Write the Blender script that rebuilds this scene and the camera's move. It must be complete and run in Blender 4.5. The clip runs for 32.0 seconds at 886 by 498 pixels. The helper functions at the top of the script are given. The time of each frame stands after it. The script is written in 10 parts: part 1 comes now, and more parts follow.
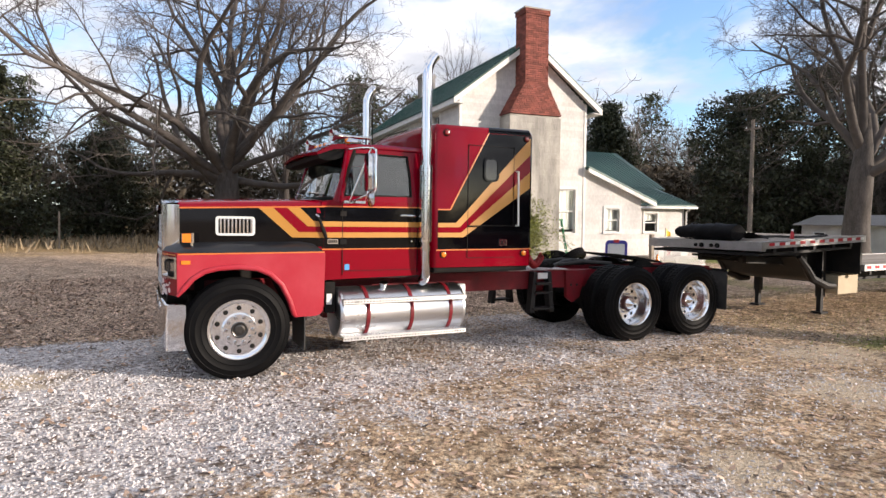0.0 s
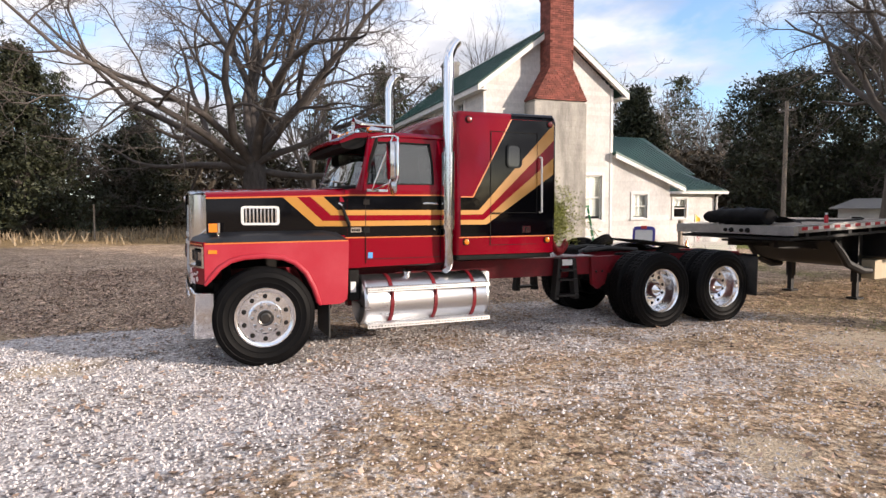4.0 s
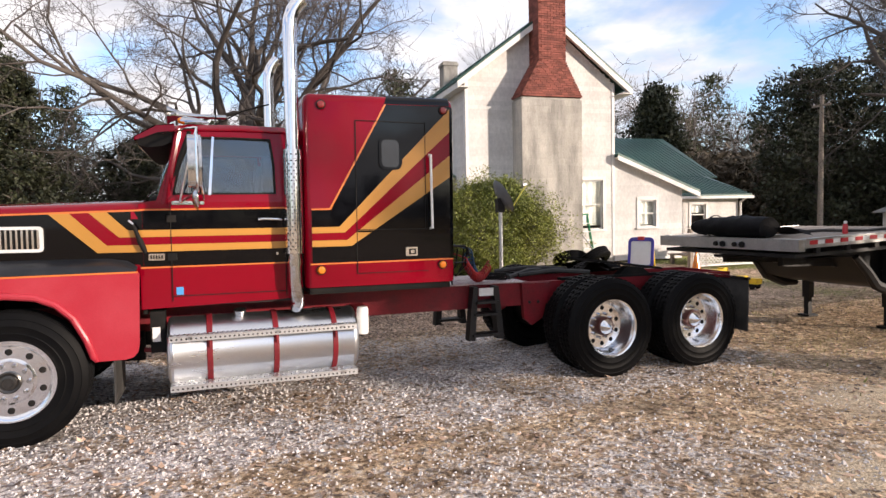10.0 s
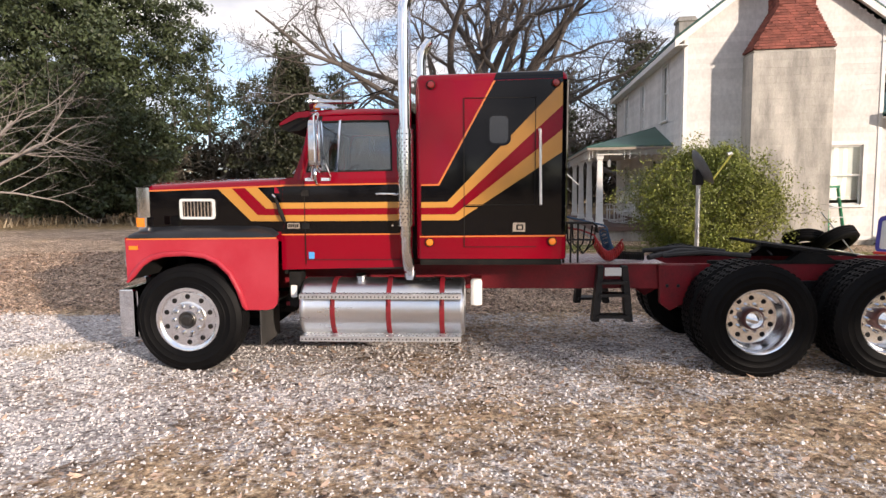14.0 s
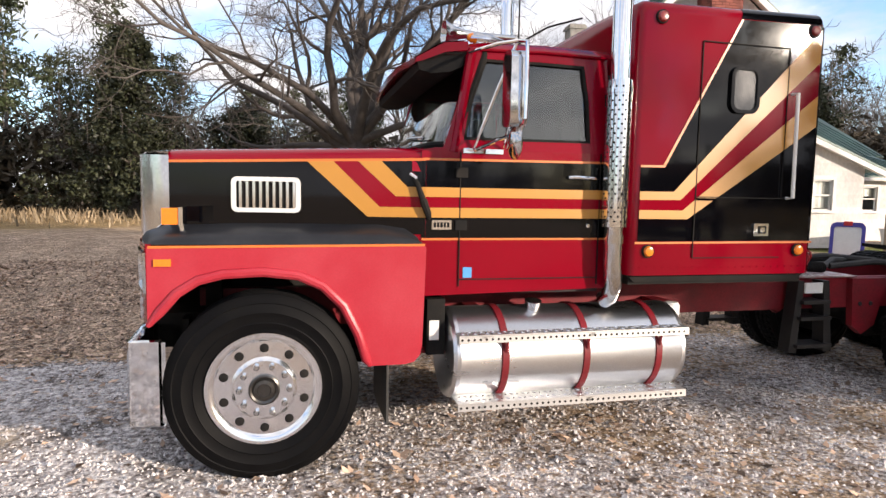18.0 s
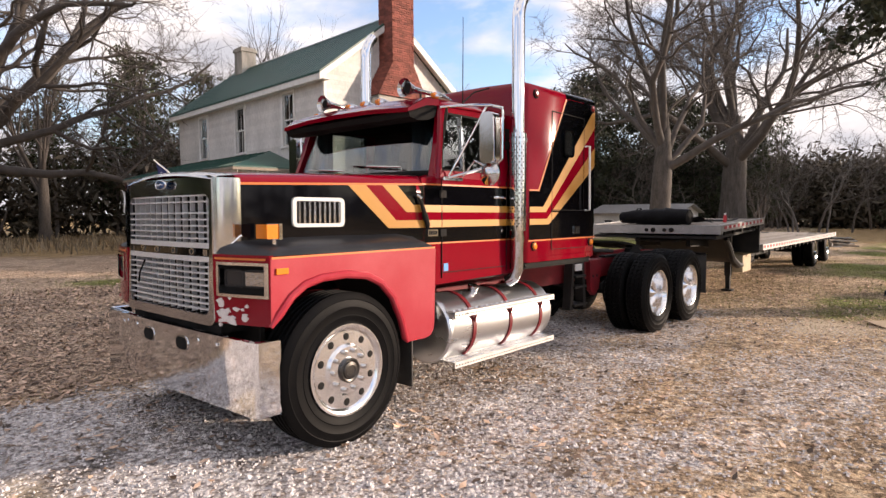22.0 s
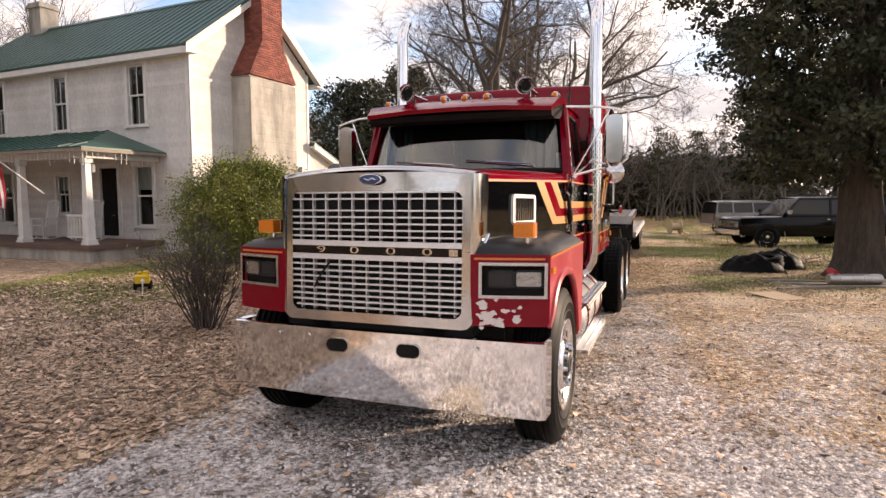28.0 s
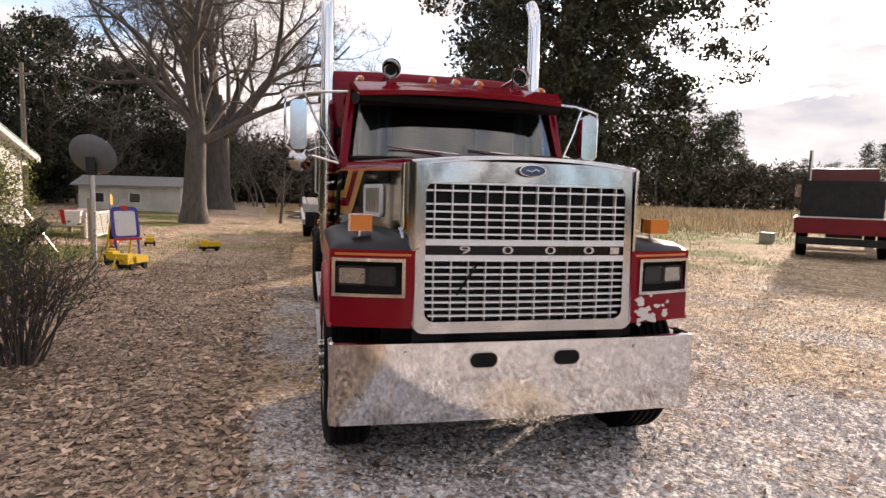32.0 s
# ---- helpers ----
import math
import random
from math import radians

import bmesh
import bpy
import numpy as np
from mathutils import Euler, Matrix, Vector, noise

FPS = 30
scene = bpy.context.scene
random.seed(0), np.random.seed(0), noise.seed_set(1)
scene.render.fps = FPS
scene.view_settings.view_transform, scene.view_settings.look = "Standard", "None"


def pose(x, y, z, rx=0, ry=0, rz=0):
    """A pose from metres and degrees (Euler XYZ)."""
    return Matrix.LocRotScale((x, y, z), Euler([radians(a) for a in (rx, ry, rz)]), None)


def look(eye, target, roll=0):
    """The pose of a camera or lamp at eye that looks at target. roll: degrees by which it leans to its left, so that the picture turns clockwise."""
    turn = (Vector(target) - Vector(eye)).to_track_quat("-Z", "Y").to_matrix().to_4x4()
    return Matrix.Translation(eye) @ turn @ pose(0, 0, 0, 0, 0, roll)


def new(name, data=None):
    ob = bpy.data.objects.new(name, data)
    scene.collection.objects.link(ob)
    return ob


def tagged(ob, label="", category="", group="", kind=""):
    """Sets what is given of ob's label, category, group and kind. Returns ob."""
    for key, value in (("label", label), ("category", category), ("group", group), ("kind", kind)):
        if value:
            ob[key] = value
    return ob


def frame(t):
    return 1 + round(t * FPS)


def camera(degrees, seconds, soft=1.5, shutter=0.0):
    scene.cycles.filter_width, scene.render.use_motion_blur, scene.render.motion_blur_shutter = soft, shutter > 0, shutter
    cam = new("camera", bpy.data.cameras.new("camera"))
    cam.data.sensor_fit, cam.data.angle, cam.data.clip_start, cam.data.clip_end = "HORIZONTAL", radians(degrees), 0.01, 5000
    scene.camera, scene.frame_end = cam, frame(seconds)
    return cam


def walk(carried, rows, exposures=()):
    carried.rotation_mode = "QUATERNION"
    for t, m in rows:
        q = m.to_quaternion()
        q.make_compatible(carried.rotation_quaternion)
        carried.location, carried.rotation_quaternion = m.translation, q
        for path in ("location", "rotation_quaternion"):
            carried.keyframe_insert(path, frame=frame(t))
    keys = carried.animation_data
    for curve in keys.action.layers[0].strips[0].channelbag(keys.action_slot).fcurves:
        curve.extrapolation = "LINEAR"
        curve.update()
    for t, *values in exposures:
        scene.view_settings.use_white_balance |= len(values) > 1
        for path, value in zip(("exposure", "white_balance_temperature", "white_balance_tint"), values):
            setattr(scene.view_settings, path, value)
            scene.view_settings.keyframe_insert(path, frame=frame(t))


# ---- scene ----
cam = camera(72.6, 32.0, 1.45)
METRES, EYE, TILT, LEAN, TURN = 18.48, 1.735, 0.0, 0.0, -29.9
ROWS = [
    (0.0, 0.0, 0.0, 0.0, 0.02, -2.91, -0.32),
    (0.5, 0.0018, -0.0009, -0.0002, -0.08, -3.19, 0.11),
    (1.0, 0.0033, -0.001, -0.0007, 0.32, -3.41, 0.41),
    (1.5, 0.0036, -0.0003, -0.0008, 1.28, -3.55, 0.47),
    (2.0, 0.0029, -0.0005, -0.0009, 2.81, -3.69, 0.4),
    (2.5, 0.0022, -0.0006, -0.001, 4.21, -3.78, 0.33),
    (4.5, 0.0029, 0.0008, -0.0008, 1.5, -4.19, 0.34),
    (5.0, 0.0034, 0.0021, -0.001, 0.55, -4.47, 0.2),
    (5.5, 0.0047, 0.0037, -0.0014, 0.05, -4.7, -0.02),
    (6.0, 0.0066, 0.0101, -0.0019, -0.19, -4.66, -0.17),
    (6.5, 0.0086, 0.0239, -0.0021, 0.03, -4.58, -0.15),
    (7.0, 0.0169, 0.0349, -0.0019, 0.88, -4.72, 0.07),
    (7.5, 0.0323, 0.0454, -0.0005, 2.12, -5.21, 0.25),
    (8.0, 0.0417, 0.0585, -0.0028, 3.33, -5.81, 0.32),
    (8.5, 0.0515, 0.0764, -0.0014, 3.79, -6.04, 0.18),
    (9.0, 0.0683, 0.0904, -0.0021, 3.73, -5.61, 0.24),
    (9.5, 0.084, 0.1022, 0.0006, 3.95, -4.64, 0.65),
    (10.0, 0.095, 0.1183, 0.0013, 5.93, -3.13, 1.22),
    (10.5, 0.1064, 0.1285, 0.0038, 10.88, -1.89, 1.88),
    (11.0, 0.1248, 0.1334, 0.0045, 17.93, -1.34, 2.14),
    (11.5, 0.1399, 0.1284, 0.0041, 24.62, -1.88, 1.99),
    (12.0, 0.1538, 0.127, 0.0042, 27.75, -3.08, 1.62),
    (12.5, 0.1678, 0.1318, 0.0032, 27.0, -4.3, 1.21),
    (13.0, 0.1728, 0.134, 0.0037, 25.6, -5.15, 1.03),
    (13.5, 0.1743, 0.1364, 0.0035, 25.91, -5.5, 0.9),
    (14.0, 0.1683, 0.1359, 0.0033, 29.28, -5.59, 0.93),
    (14.5, 0.1509, 0.1356, 0.0024, 33.53, -5.25, 0.62),
    (15.0, 0.1284, 0.1393, 0.0011, 37.07, -4.92, 0.35),
    (15.5, 0.1032, 0.1498, 0.0014, 37.3, -4.02, 0.16),
    (17.5, -0.001, 0.1771, -0.0034, 18.08, -4.96, -0.02),
    (18.0, -0.0246, 0.1862, -0.0045, 12.81, -5.26, -0.5),
    (18.5, -0.0471, 0.1931, -0.0031, 7.82, -5.42, -0.73),
    (19.0, -0.0718, 0.192, -0.0037, 2.54, -5.34, -0.7),
    (19.5, -0.0911, 0.1932, -0.0037, -2.95, -4.8, -0.44),
    (20.0, -0.1095, 0.1849, -0.004, -8.64, -4.17, -0.18),
    (20.5, -0.1259, 0.1693, -0.0037, -13.48, -3.39, 0.16),
    (21.0, -0.1418, 0.1523, -0.0039, -17.66, -2.87, 0.34),
    (21.5, -0.162, 0.1411, -0.0044, -20.52, -2.84, 0.41),
    (22.0, -0.1741, 0.1267, -0.0058, -22.2, -3.49, 0.46),
    (22.5, -0.1851, 0.1181, -0.0062, -23.01, -4.39, 0.38),
    (23.0, -0.2023, 0.1213, -0.0088, -23.51, -5.01, 0.12),
    (23.5, -0.2123, 0.1215, -0.0077, -24.22, -4.78, -0.09),
    (24.0, -0.2118, 0.1215, -0.0069, -25.49, -4.22, -0.46),
    (24.5, -0.2107, 0.1216, -0.0066, -26.99, -3.61, -0.84),
    (26.5, -0.2514, 0.1696, -0.0061, -35.37, -3.89, -1.19),
    (27.0, -0.2725, 0.1866, -0.0067, -38.1, -4.08, -0.74),
    (27.5, -0.2918, 0.2046, -0.0035, -40.58, -4.23, -0.2),
    (28.0, -0.3173, 0.216, -0.0013, -42.79, -4.71, 0.16),
    (28.5, -0.3347, 0.2319, -0.0019, -45.26, -5.17, 0.21),
    (29.0, -0.3467, 0.2483, -0.0006, -48.4, -5.95, -0.5),
    (29.5, -0.3618, 0.2684, 0.0011, -52.47, -6.72, -1.43),
    (30.0, -0.3673, 0.2894, -0.0022, -57.14, -7.26, -2.36),
    (30.5, -0.3704, 0.3086, 0.0005, -62.1, -7.34, -2.64),
    (31.0, -0.3811, 0.331, 0.0006, -67.26, -7.1, -2.41),
    (31.5, -0.3833, 0.3512, -0.0014, -71.7, -6.39, -1.98),
    (32.0, -0.3854, 0.3747, -0.0009, -75.66, -5.6, -1.52),
]
walk(cam, [(t, pose(0, 0, EYE, TILT, LEAN, TURN) @ pose(METRES * x, METRES * y, METRES * z, 90 + pitch, roll, yaw)) for t, x, y, z, yaw, pitch, roll in ROWS], [(0.0, 0.70, 6350, 13), (6.0, 0.69, 6450, 15), (13.0, 0.70, 6500, 15), (20.0, 0.84, 6550, 13), (22.0, 0.76, 6950, 18), (24.0, 0.81, 7150, 19), (28.0, 0.89, 7450, 20), (30.0, 0.92, 7400, 20), (32.0, 0.80, 7100, 18)])

# ---- world, sun ----
SUN_AZ, SUN_EL = 138.6, 12.0
world = bpy.data.worlds.new("sky")
scene.world = world
world.use_nodes = True
wn = world.node_tree
wn.nodes.clear()


def wnode(kind, **kw):
    n = wn.nodes.new(kind)
    for k, v in kw.items():
        if k in n.inputs:
            n.inputs[k].default_value = v
    return n


w_out = wnode("ShaderNodeOutputWorld")
w_bg = wnode("ShaderNodeBackground", Strength=0.15)
w_sky = wnode("ShaderNodeTexSky")
w_sky.sky_type = "NISHITA"
w_sky.sun_disc = False
w_sky.sun_elevation = radians(24)
w_sky.sun_rotation = radians(SUN_AZ)
w_tc = wnode("ShaderNodeTexCoord")
w_map = wnode("ShaderNodeMapping")
w_map.inputs["Scale"].default_value = (1.0, 1.0, 2.6)
w_map.inputs["Location"].default_value = (0.35, 0.1, 0.0)
w_n1 = wnode("ShaderNodeTexNoise", Scale=2.3, Detail=7.0, Roughness=0.55, Distortion=0.25)
w_n2 = wnode("ShaderNodeTexNoise", Scale=5.0, Detail=5.0, Roughness=0.5)
w_r1 = wnode("ShaderNodeValToRGB")
w_r1.color_ramp.elements[0].position, w_r1.color_ramp.elements[1].position = 0.39, 0.52
w_r2 = wnode("ShaderNodeValToRGB")
w_r2.color_ramp.elements[0].color = (2.7, 2.85, 3.15, 1)
w_r2.color_ramp.elements[1].color = (5.2, 5.05, 4.95, 1)
w_r2.color_ramp.elements[0].position, w_r2.color_ramp.elements[1].position = 0.35, 0.65
w_mix = wnode("ShaderNodeMixRGB")
wl = wn.links
wl.new(w_tc.outputs["Generated"], w_map.inputs["Vector"])
wl.new(w_map.outputs["Vector"], w_n1.inputs["Vector"])
wl.new(w_map.outputs["Vector"], w_n2.inputs["Vector"])
wl.new(w_n1.outputs["Fac"], w_r1.inputs["Fac"])
wl.new(w_n2.outputs["Fac"], w_r2.inputs["Fac"])
wl.new(w_r1.outputs["Color"], w_mix.inputs["Fac"])
w_blue = wnode("ShaderNodeMixRGB", Fac=1.0, Color2=(0.90, 1.03, 1.16, 1))
w_blue.blend_type = "MULTIPLY"
wl.new(w_sky.outputs["Color"], w_blue.inputs["Color1"])
wl.new(w_blue.outputs["Color"], w_mix.inputs["Color1"])
wl.new(w_r2.outputs["Color"], w_mix.inputs["Color2"])
wl.new(w_mix.outputs["Color"], w_bg.inputs["Color"])
wl.new(w_bg.outputs["Background"], w_out.inputs["Surface"])

sun_data = bpy.data.lights.new("sun", "SUN")
sun_data.energy, sun_data.angle, sun_data.color = 4.0, radians(1.4), (1.0, 0.86, 0.70)
sun = new("sun", sun_data)
_d = Vector((math.sin(radians(SUN_AZ)) * math.cos(radians(SUN_EL)), math.cos(radians(SUN_AZ)) * math.cos(radians(SUN_EL)), math.sin(radians(SUN_EL))))
sun.matrix_world = look(_d * 60, (0, 0, 0))


# ---- materials ----
def material(name, color, rough=0.5, metal=0.0, second=None, scale=4.0, mix=0.5, fine=60.0, fine_amount=0.12, bump=0.0, bump_scale=80.0,
             coat=0.0, rough_vary=0.08, stretch=(1, 1, 1), random_value=0.0, island=0.0, glow=None, transmission=0.0, spec=0.5, sub=None, world_space=False):
    """A surface with variation at two scales, and relief."""
    m = bpy.data.materials.new(name)
    m.use_nodes = True
    nt = m.node_tree
    p = nt.nodes["Principled BSDF"]
    L = nt.links.new

    def N(kind, **kw):
        n = nt.nodes.new(kind)
        for k, v in kw.items():
            if k in n.inputs:
                n.inputs[k].default_value = v
        return n
    tc = N("ShaderNodeTexCoord")
    mp = N("ShaderNodeMapping")
    mp.inputs["Scale"].default_value = stretch
    L(N("ShaderNodeNewGeometry").outputs["Position"] if world_space else tc.outputs["Object"], mp.inputs["Vector"])
    big = N("ShaderNodeTexNoise", Scale=scale, Detail=5.0, Roughness=0.6)
    small = N("ShaderNodeTexNoise", Scale=fine, Detail=3.0, Roughness=0.6)
    L(mp.outputs["Vector"], big.inputs["Vector"])
    L(mp.outputs["Vector"], small.inputs["Vector"])
    ramp = N("ShaderNodeValToRGB")
    ramp.color_ramp.elements[0].position, ramp.color_ramp.elements[1].position = 0.38, 0.66
    L(big.outputs["Fac"], ramp.inputs["Fac"])
    fac = N("ShaderNodeMath", Value=0.0)
    fac.operation = "MULTIPLY"
    fac.inputs[1].default_value = mix
    L(ramp.outputs["Color"], fac.inputs[0])
    second = second or tuple(c * 0.78 for c in color)
    m1 = N("ShaderNodeMixRGB")
    m1.inputs["Color1"].default_value = (*color, 1)
    m1.inputs["Color2"].default_value = (*second, 1)
    L(fac.outputs[0], m1.inputs["Fac"])
    hsv = N("ShaderNodeHueSaturation")
    L(m1.outputs["Color"], hsv.inputs["Color"])
    mr = N("ShaderNodeMapRange")
    mr.inputs["From Min"].default_value, mr.inputs["From Max"].default_value = 0.3, 0.7
    mr.inputs["To Min"].default_value, mr.inputs["To Max"].default_value = 1 - fine_amount, 1 + fine_amount
    L(small.outputs["Fac"], mr.inputs["Value"])
    last = mr.outputs["Result"]
    for amount, node, out in ((random_value, "ShaderNodeObjectInfo", "Random"), (island, "ShaderNodeNewGeometry", "Random Per Island")):
        if amount:
            oi = N(node)
            r2 = N("ShaderNodeMapRange")
            r2.inputs["To Min"].default_value, r2.inputs["To Max"].default_value = 1 - amount, 1 + amount
            L(oi.outputs[out], r2.inputs["Value"])
            mu = N("ShaderNodeMath")
            mu.operation = "MULTIPLY"
            L(last, mu.inputs[0])
            L(r2.outputs["Result"], mu.inputs[1])
            last = mu.outputs[0]
    L(last, hsv.inputs["Value"])
    L(hsv.outputs["Color"], p.inputs["Base Color"])
    rr = N("ShaderNodeMapRange")
    rr.inputs["To Min"].default_value, rr.inputs["To Max"].default_value = max(0.0, rough - rough_vary), min(1.0, rough + rough_vary)
    L(big.outputs["Fac"], rr.inputs["Value"])
    L(rr.outputs["Result"], p.inputs["Roughness"])
    p.inputs["Metallic"].default_value = metal
    p.inputs["Coat Weight"].default_value = coat
    p.inputs["Coat Roughness"].default_value = 0.06
    p.inputs["Specular IOR Level"].default_value = spec
    p.inputs["Transmission Weight"].default_value = transmission
    if sub:
        p.inputs["Subsurface Weight"].default_value = sub
    if glow:
        p.inputs["Emission Color"].default_value = (*glow[0], 1)
        p.inputs["Emission Strength"].default_value = glow[1]
    if bump:
        bt = N("ShaderNodeTexNoise", Scale=bump_scale, Detail=4.0, Roughness=0.6)
        L(mp.outputs["Vector"], bt.inputs["Vector"])
        b = N("ShaderNodeBump", Strength=min(1.0, bump), Distance=0.02)
        L(bt.outputs["Fac"], b.inputs["Height"])
        L(b.outputs["Normal"], p.inputs["Normal"])
    return m


M_RED = material("red_paint", (0.205, 0.0015, 0.011), 0.10, coat=0.0, spec=0.27, scale=1.5, mix=0.35, fine=300, fine_amount=0.04, rough_vary=0.03)
M_FADED = material("faded_red_paint", (0.34, 0.020, 0.034), 0.34, coat=0.2, spec=0.3, second=(0.39, 0.040, 0.056), scale=2.5, mix=0.7, fine=90, fine_amount=0.07, bump=0.03)
M_BLACK = material("black_paint", (0.002, 0.002, 0.003), 0.05, rough_vary=0.03, coat=0.0, spec=0.30, scale=2.0, fine=200, fine_amount=0.1)
M_BLACKFADE = material("faded_black_paint", (0.012, 0.013, 0.016), 0.42, second=(0.026, 0.027, 0.031), scale=3.0, mix=0.8, spec=0.3, fine=120)
M_YELLOW = material("yellow_paint", (0.46, 0.215, 0.036), 0.34, coat=0.15, scale=3, mix=0.3, fine=200, fine_amount=0.05)
M_PIN = material("orange_pinstripe_paint", (0.62, 0.16, 0.03), 0.35, coat=0.4, fine_amount=0.05)
M_CHROME = material("chrome", (0.82, 0.83, 0.85), 0.06, 1.0, scale=3, mix=0.15, fine=40, fine_amount=0.03, rough_vary=0.03)
M_OLDCHROME = material("worn_chrome", (0.62, 0.61, 0.60), 0.12, 1.0, scale=6, mix=0.5, fine=90, fine_amount=0.1, rough_vary=0.06)
M_ALU = material("polished_aluminium", (0.80, 0.80, 0.81), 0.08, 1.0, scale=5, mix=0.3, fine=120, fine_amount=0.05, rough_vary=0.04)
M_RIM = material("bright_wheel_aluminium", (0.90, 0.90, 0.91), 0.17, 1.0, scale=5, mix=0.2, fine=120, fine_amount=0.05, rough_vary=0.06)
M_HUB = material("red_brown_hub_paint", (0.085, 0.022, 0.020), 0.4, second=(0.05, 0.02, 0.018), scale=12)
M_TANK = material("brushed_aluminium", (0.72, 0.73, 0.75), 0.30, 1.0, scale=3, mix=0.3, fine=140, fine_amount=0.07, stretch=(0.4, 1, 2.5), rough_vary=0.08)
M_TREAD = material("diamond_plate_aluminium", (0.74, 0.74, 0.74), 0.42, 1.0, scale=12, mix=0.5, fine=160, fine_amount=0.15)
M_RUBBER = material("tyre_rubber", (0.003, 0.003, 0.0035), 0.55, scale=4, second=(0.007, 0.0065, 0.006), mix=0.5, fine=120, bump=0.04, spec=0.09)
M_FLAP = material("mudflap_rubber", (0.022, 0.021, 0.02), 0.7, second=(0.06, 0.055, 0.05), scale=6, mix=0.6)
# near-black for dark parts; on flush hole and bore discs it paints their shade
M_DARK = material("dark_parts_and_hole_shade", (0.006, 0.006, 0.006), 0.8, spec=0.2, second=(0.02, 0.017, 0.015), scale=5, mix=0.7)
M_STEEL = material("black_steel", (0.010, 0.010, 0.011), 0.5, spec=0.3, second=(0.03, 0.027, 0.025), scale=4, mix=0.6, fine=80)
M_FRAME = material("oxide_red_frame_paint", (0.19, 0.009, 0.016), 0.5, spec=0.3, second=(0.09, 0.014, 0.016), scale=4, mix=0.7, fine=70, fine_amount=0.2)
M_CORE = material("radiator_core", (0.006, 0.006, 0.007), 0.6, spec=0.25, stretch=(1, 60, 4), scale=4, mix=0.6)
M_RAIL = material("dull_aluminium_rail", (0.52, 0.51, 0.50), 0.45, 0.9, second=(0.35, 0.34, 0.33), scale=5, mix=0.6)
M_WHITE = material("white_enamel", (0.72, 0.72, 0.70), 0.4, fine_amount=0.05)
M_AMBER = material("amber_lens", (0.72, 0.20, 0.015), 0.2, coat=0.5, fine_amount=0.05)
M_REDLENS = material("red_lens", (0.22, 0.01, 0.01), 0.25, coat=0.5)
M_BLUE = material("blue_sticker", (0.06, 0.28, 0.60), 0.5)
M_INT = material("dark_cab_vinyl", (0.02, 0.02, 0.022), 0.7, fine_amount=0.2)
# blue that imitates the light side-window edges seen through the windscreen
M_WINDOW_EDGE = material("blue_window_edge_light", (0.07, 0.13, 0.17), 0.9, stretch=(1, 1, 0.15), scale=18, mix=0.8)
M_LAMP = material("headlight_glass", (0.40, 0.405, 0.41), 0.06, 0.9, scale=30, coat=0.5, bump=0.5, bump_scale=11)
M_OILY = material("oily_hub_metal", (0.09, 0.085, 0.08), 0.3, 0.9, scale=20, mix=0.6)
M_SOOT = material("chipped_primer", (0.68, 0.62, 0.60), 0.6)


def glass_material(name, tint=(0.86, 0.92, 0.90), rough=0.0, ior=1.45):
    m = bpy.data.materials.new(name)
    m.use_nodes = True
    p = m.node_tree.nodes["Principled BSDF"]
    p.inputs["Base Color"].default_value = (*tint, 1)
    p.inputs["Transmission Weight"].default_value = 1.0
    p.inputs["Roughness"].default_value = rough
    p.inputs["IOR"].default_value = ior
    return m


M_GLASS = glass_material("cab_glass", (0.46, 0.52, 0.50), ior=1.9)
M_PANE = glass_material("window_glass", (0.8, 0.85, 0.86))
M_GRILLE = material("bright_grille_metal", (0.78, 0.78, 0.79), 0.34, 0.45, scale=8, mix=0.3, fine=90, fine_amount=0.08)
M_SURROUND = material("dulled_chrome", (0.60, 0.605, 0.62), 0.10, 1.0, scale=5, mix=0.4, fine=60, fine_amount=0.08, rough_vary=0.08)
M_MIRROR = material("mirror_glass", (0.9, 0.9, 0.92), 0.02, 1.0, fine_amount=0.0, mix=0.0, rough_vary=0.0)


# ---- mesh helpers ----
def part(name, bm, mat, parent=None, label="", smooth=35, bev=0.0, seg=2):
    if bev:
        es = [e for e in bm.edges if len(e.link_faces) == 2 and e.calc_face_angle(0) > radians(30)]
        bmesh.ops.bevel(bm, geom=es, offset=bev, segments=seg, affect="EDGES", profile=0.6, clamp_overlap=True)
    bmesh.ops.recalc_face_normals(bm, faces=bm.faces)
    me = bpy.data.meshes.new(name)
    bm.to_mesh(me)
    bm.free()
    me.materials.append(mat)
    if smooth:
        me.polygons.foreach_set("use_smooth", [True] * len(me.polygons))
        me.set_sharp_from_angle(angle=radians(smooth))
    ob = new(name, me)
    if parent:
        ob.parent = parent
    if label:
        ob["label"] = label
    return ob


def raw(name, verts, faces, mat, parent=None, label="", smooth=False):
    me = bpy.data.meshes.new(name)
    me.from_pydata(verts, [], faces)
    me.materials.append(mat)
    if smooth:
        me.polygons.foreach_set("use_smooth", [True] * len(me.polygons))
    ob = new(name, me)
    if parent:
        ob.parent = parent
    if label:
        ob["label"] = label
    return ob


def thing(name, x=0, y=0, z=0, rz=0, ry=0, label="", category="", group="", kind=""):
    ob = new(name)
    ob.matrix_world = pose(x, y, z, 0, ry, rz)
    return tagged(ob, label, category, group, kind)


def B():
    return bmesh.new()


def box(bm, x0, x1, y0, y1, z0, z1):
    v = [bm.verts.new((x, y, z)) for x in (x0, x1) for y in (y0, y1) for z in (z0, z1)]
    for f in ((0, 1, 3, 2), (4, 6, 7, 5), (0, 4, 5, 1), (2, 3, 7, 6), (0, 2, 6, 4), (1, 5, 7, 3)):
        bm.faces.new([v[i] for i in f])
    return bm


def boxes(*bs):
    bm = B()
    for b in bs:
        box(bm, *b)
    return bm


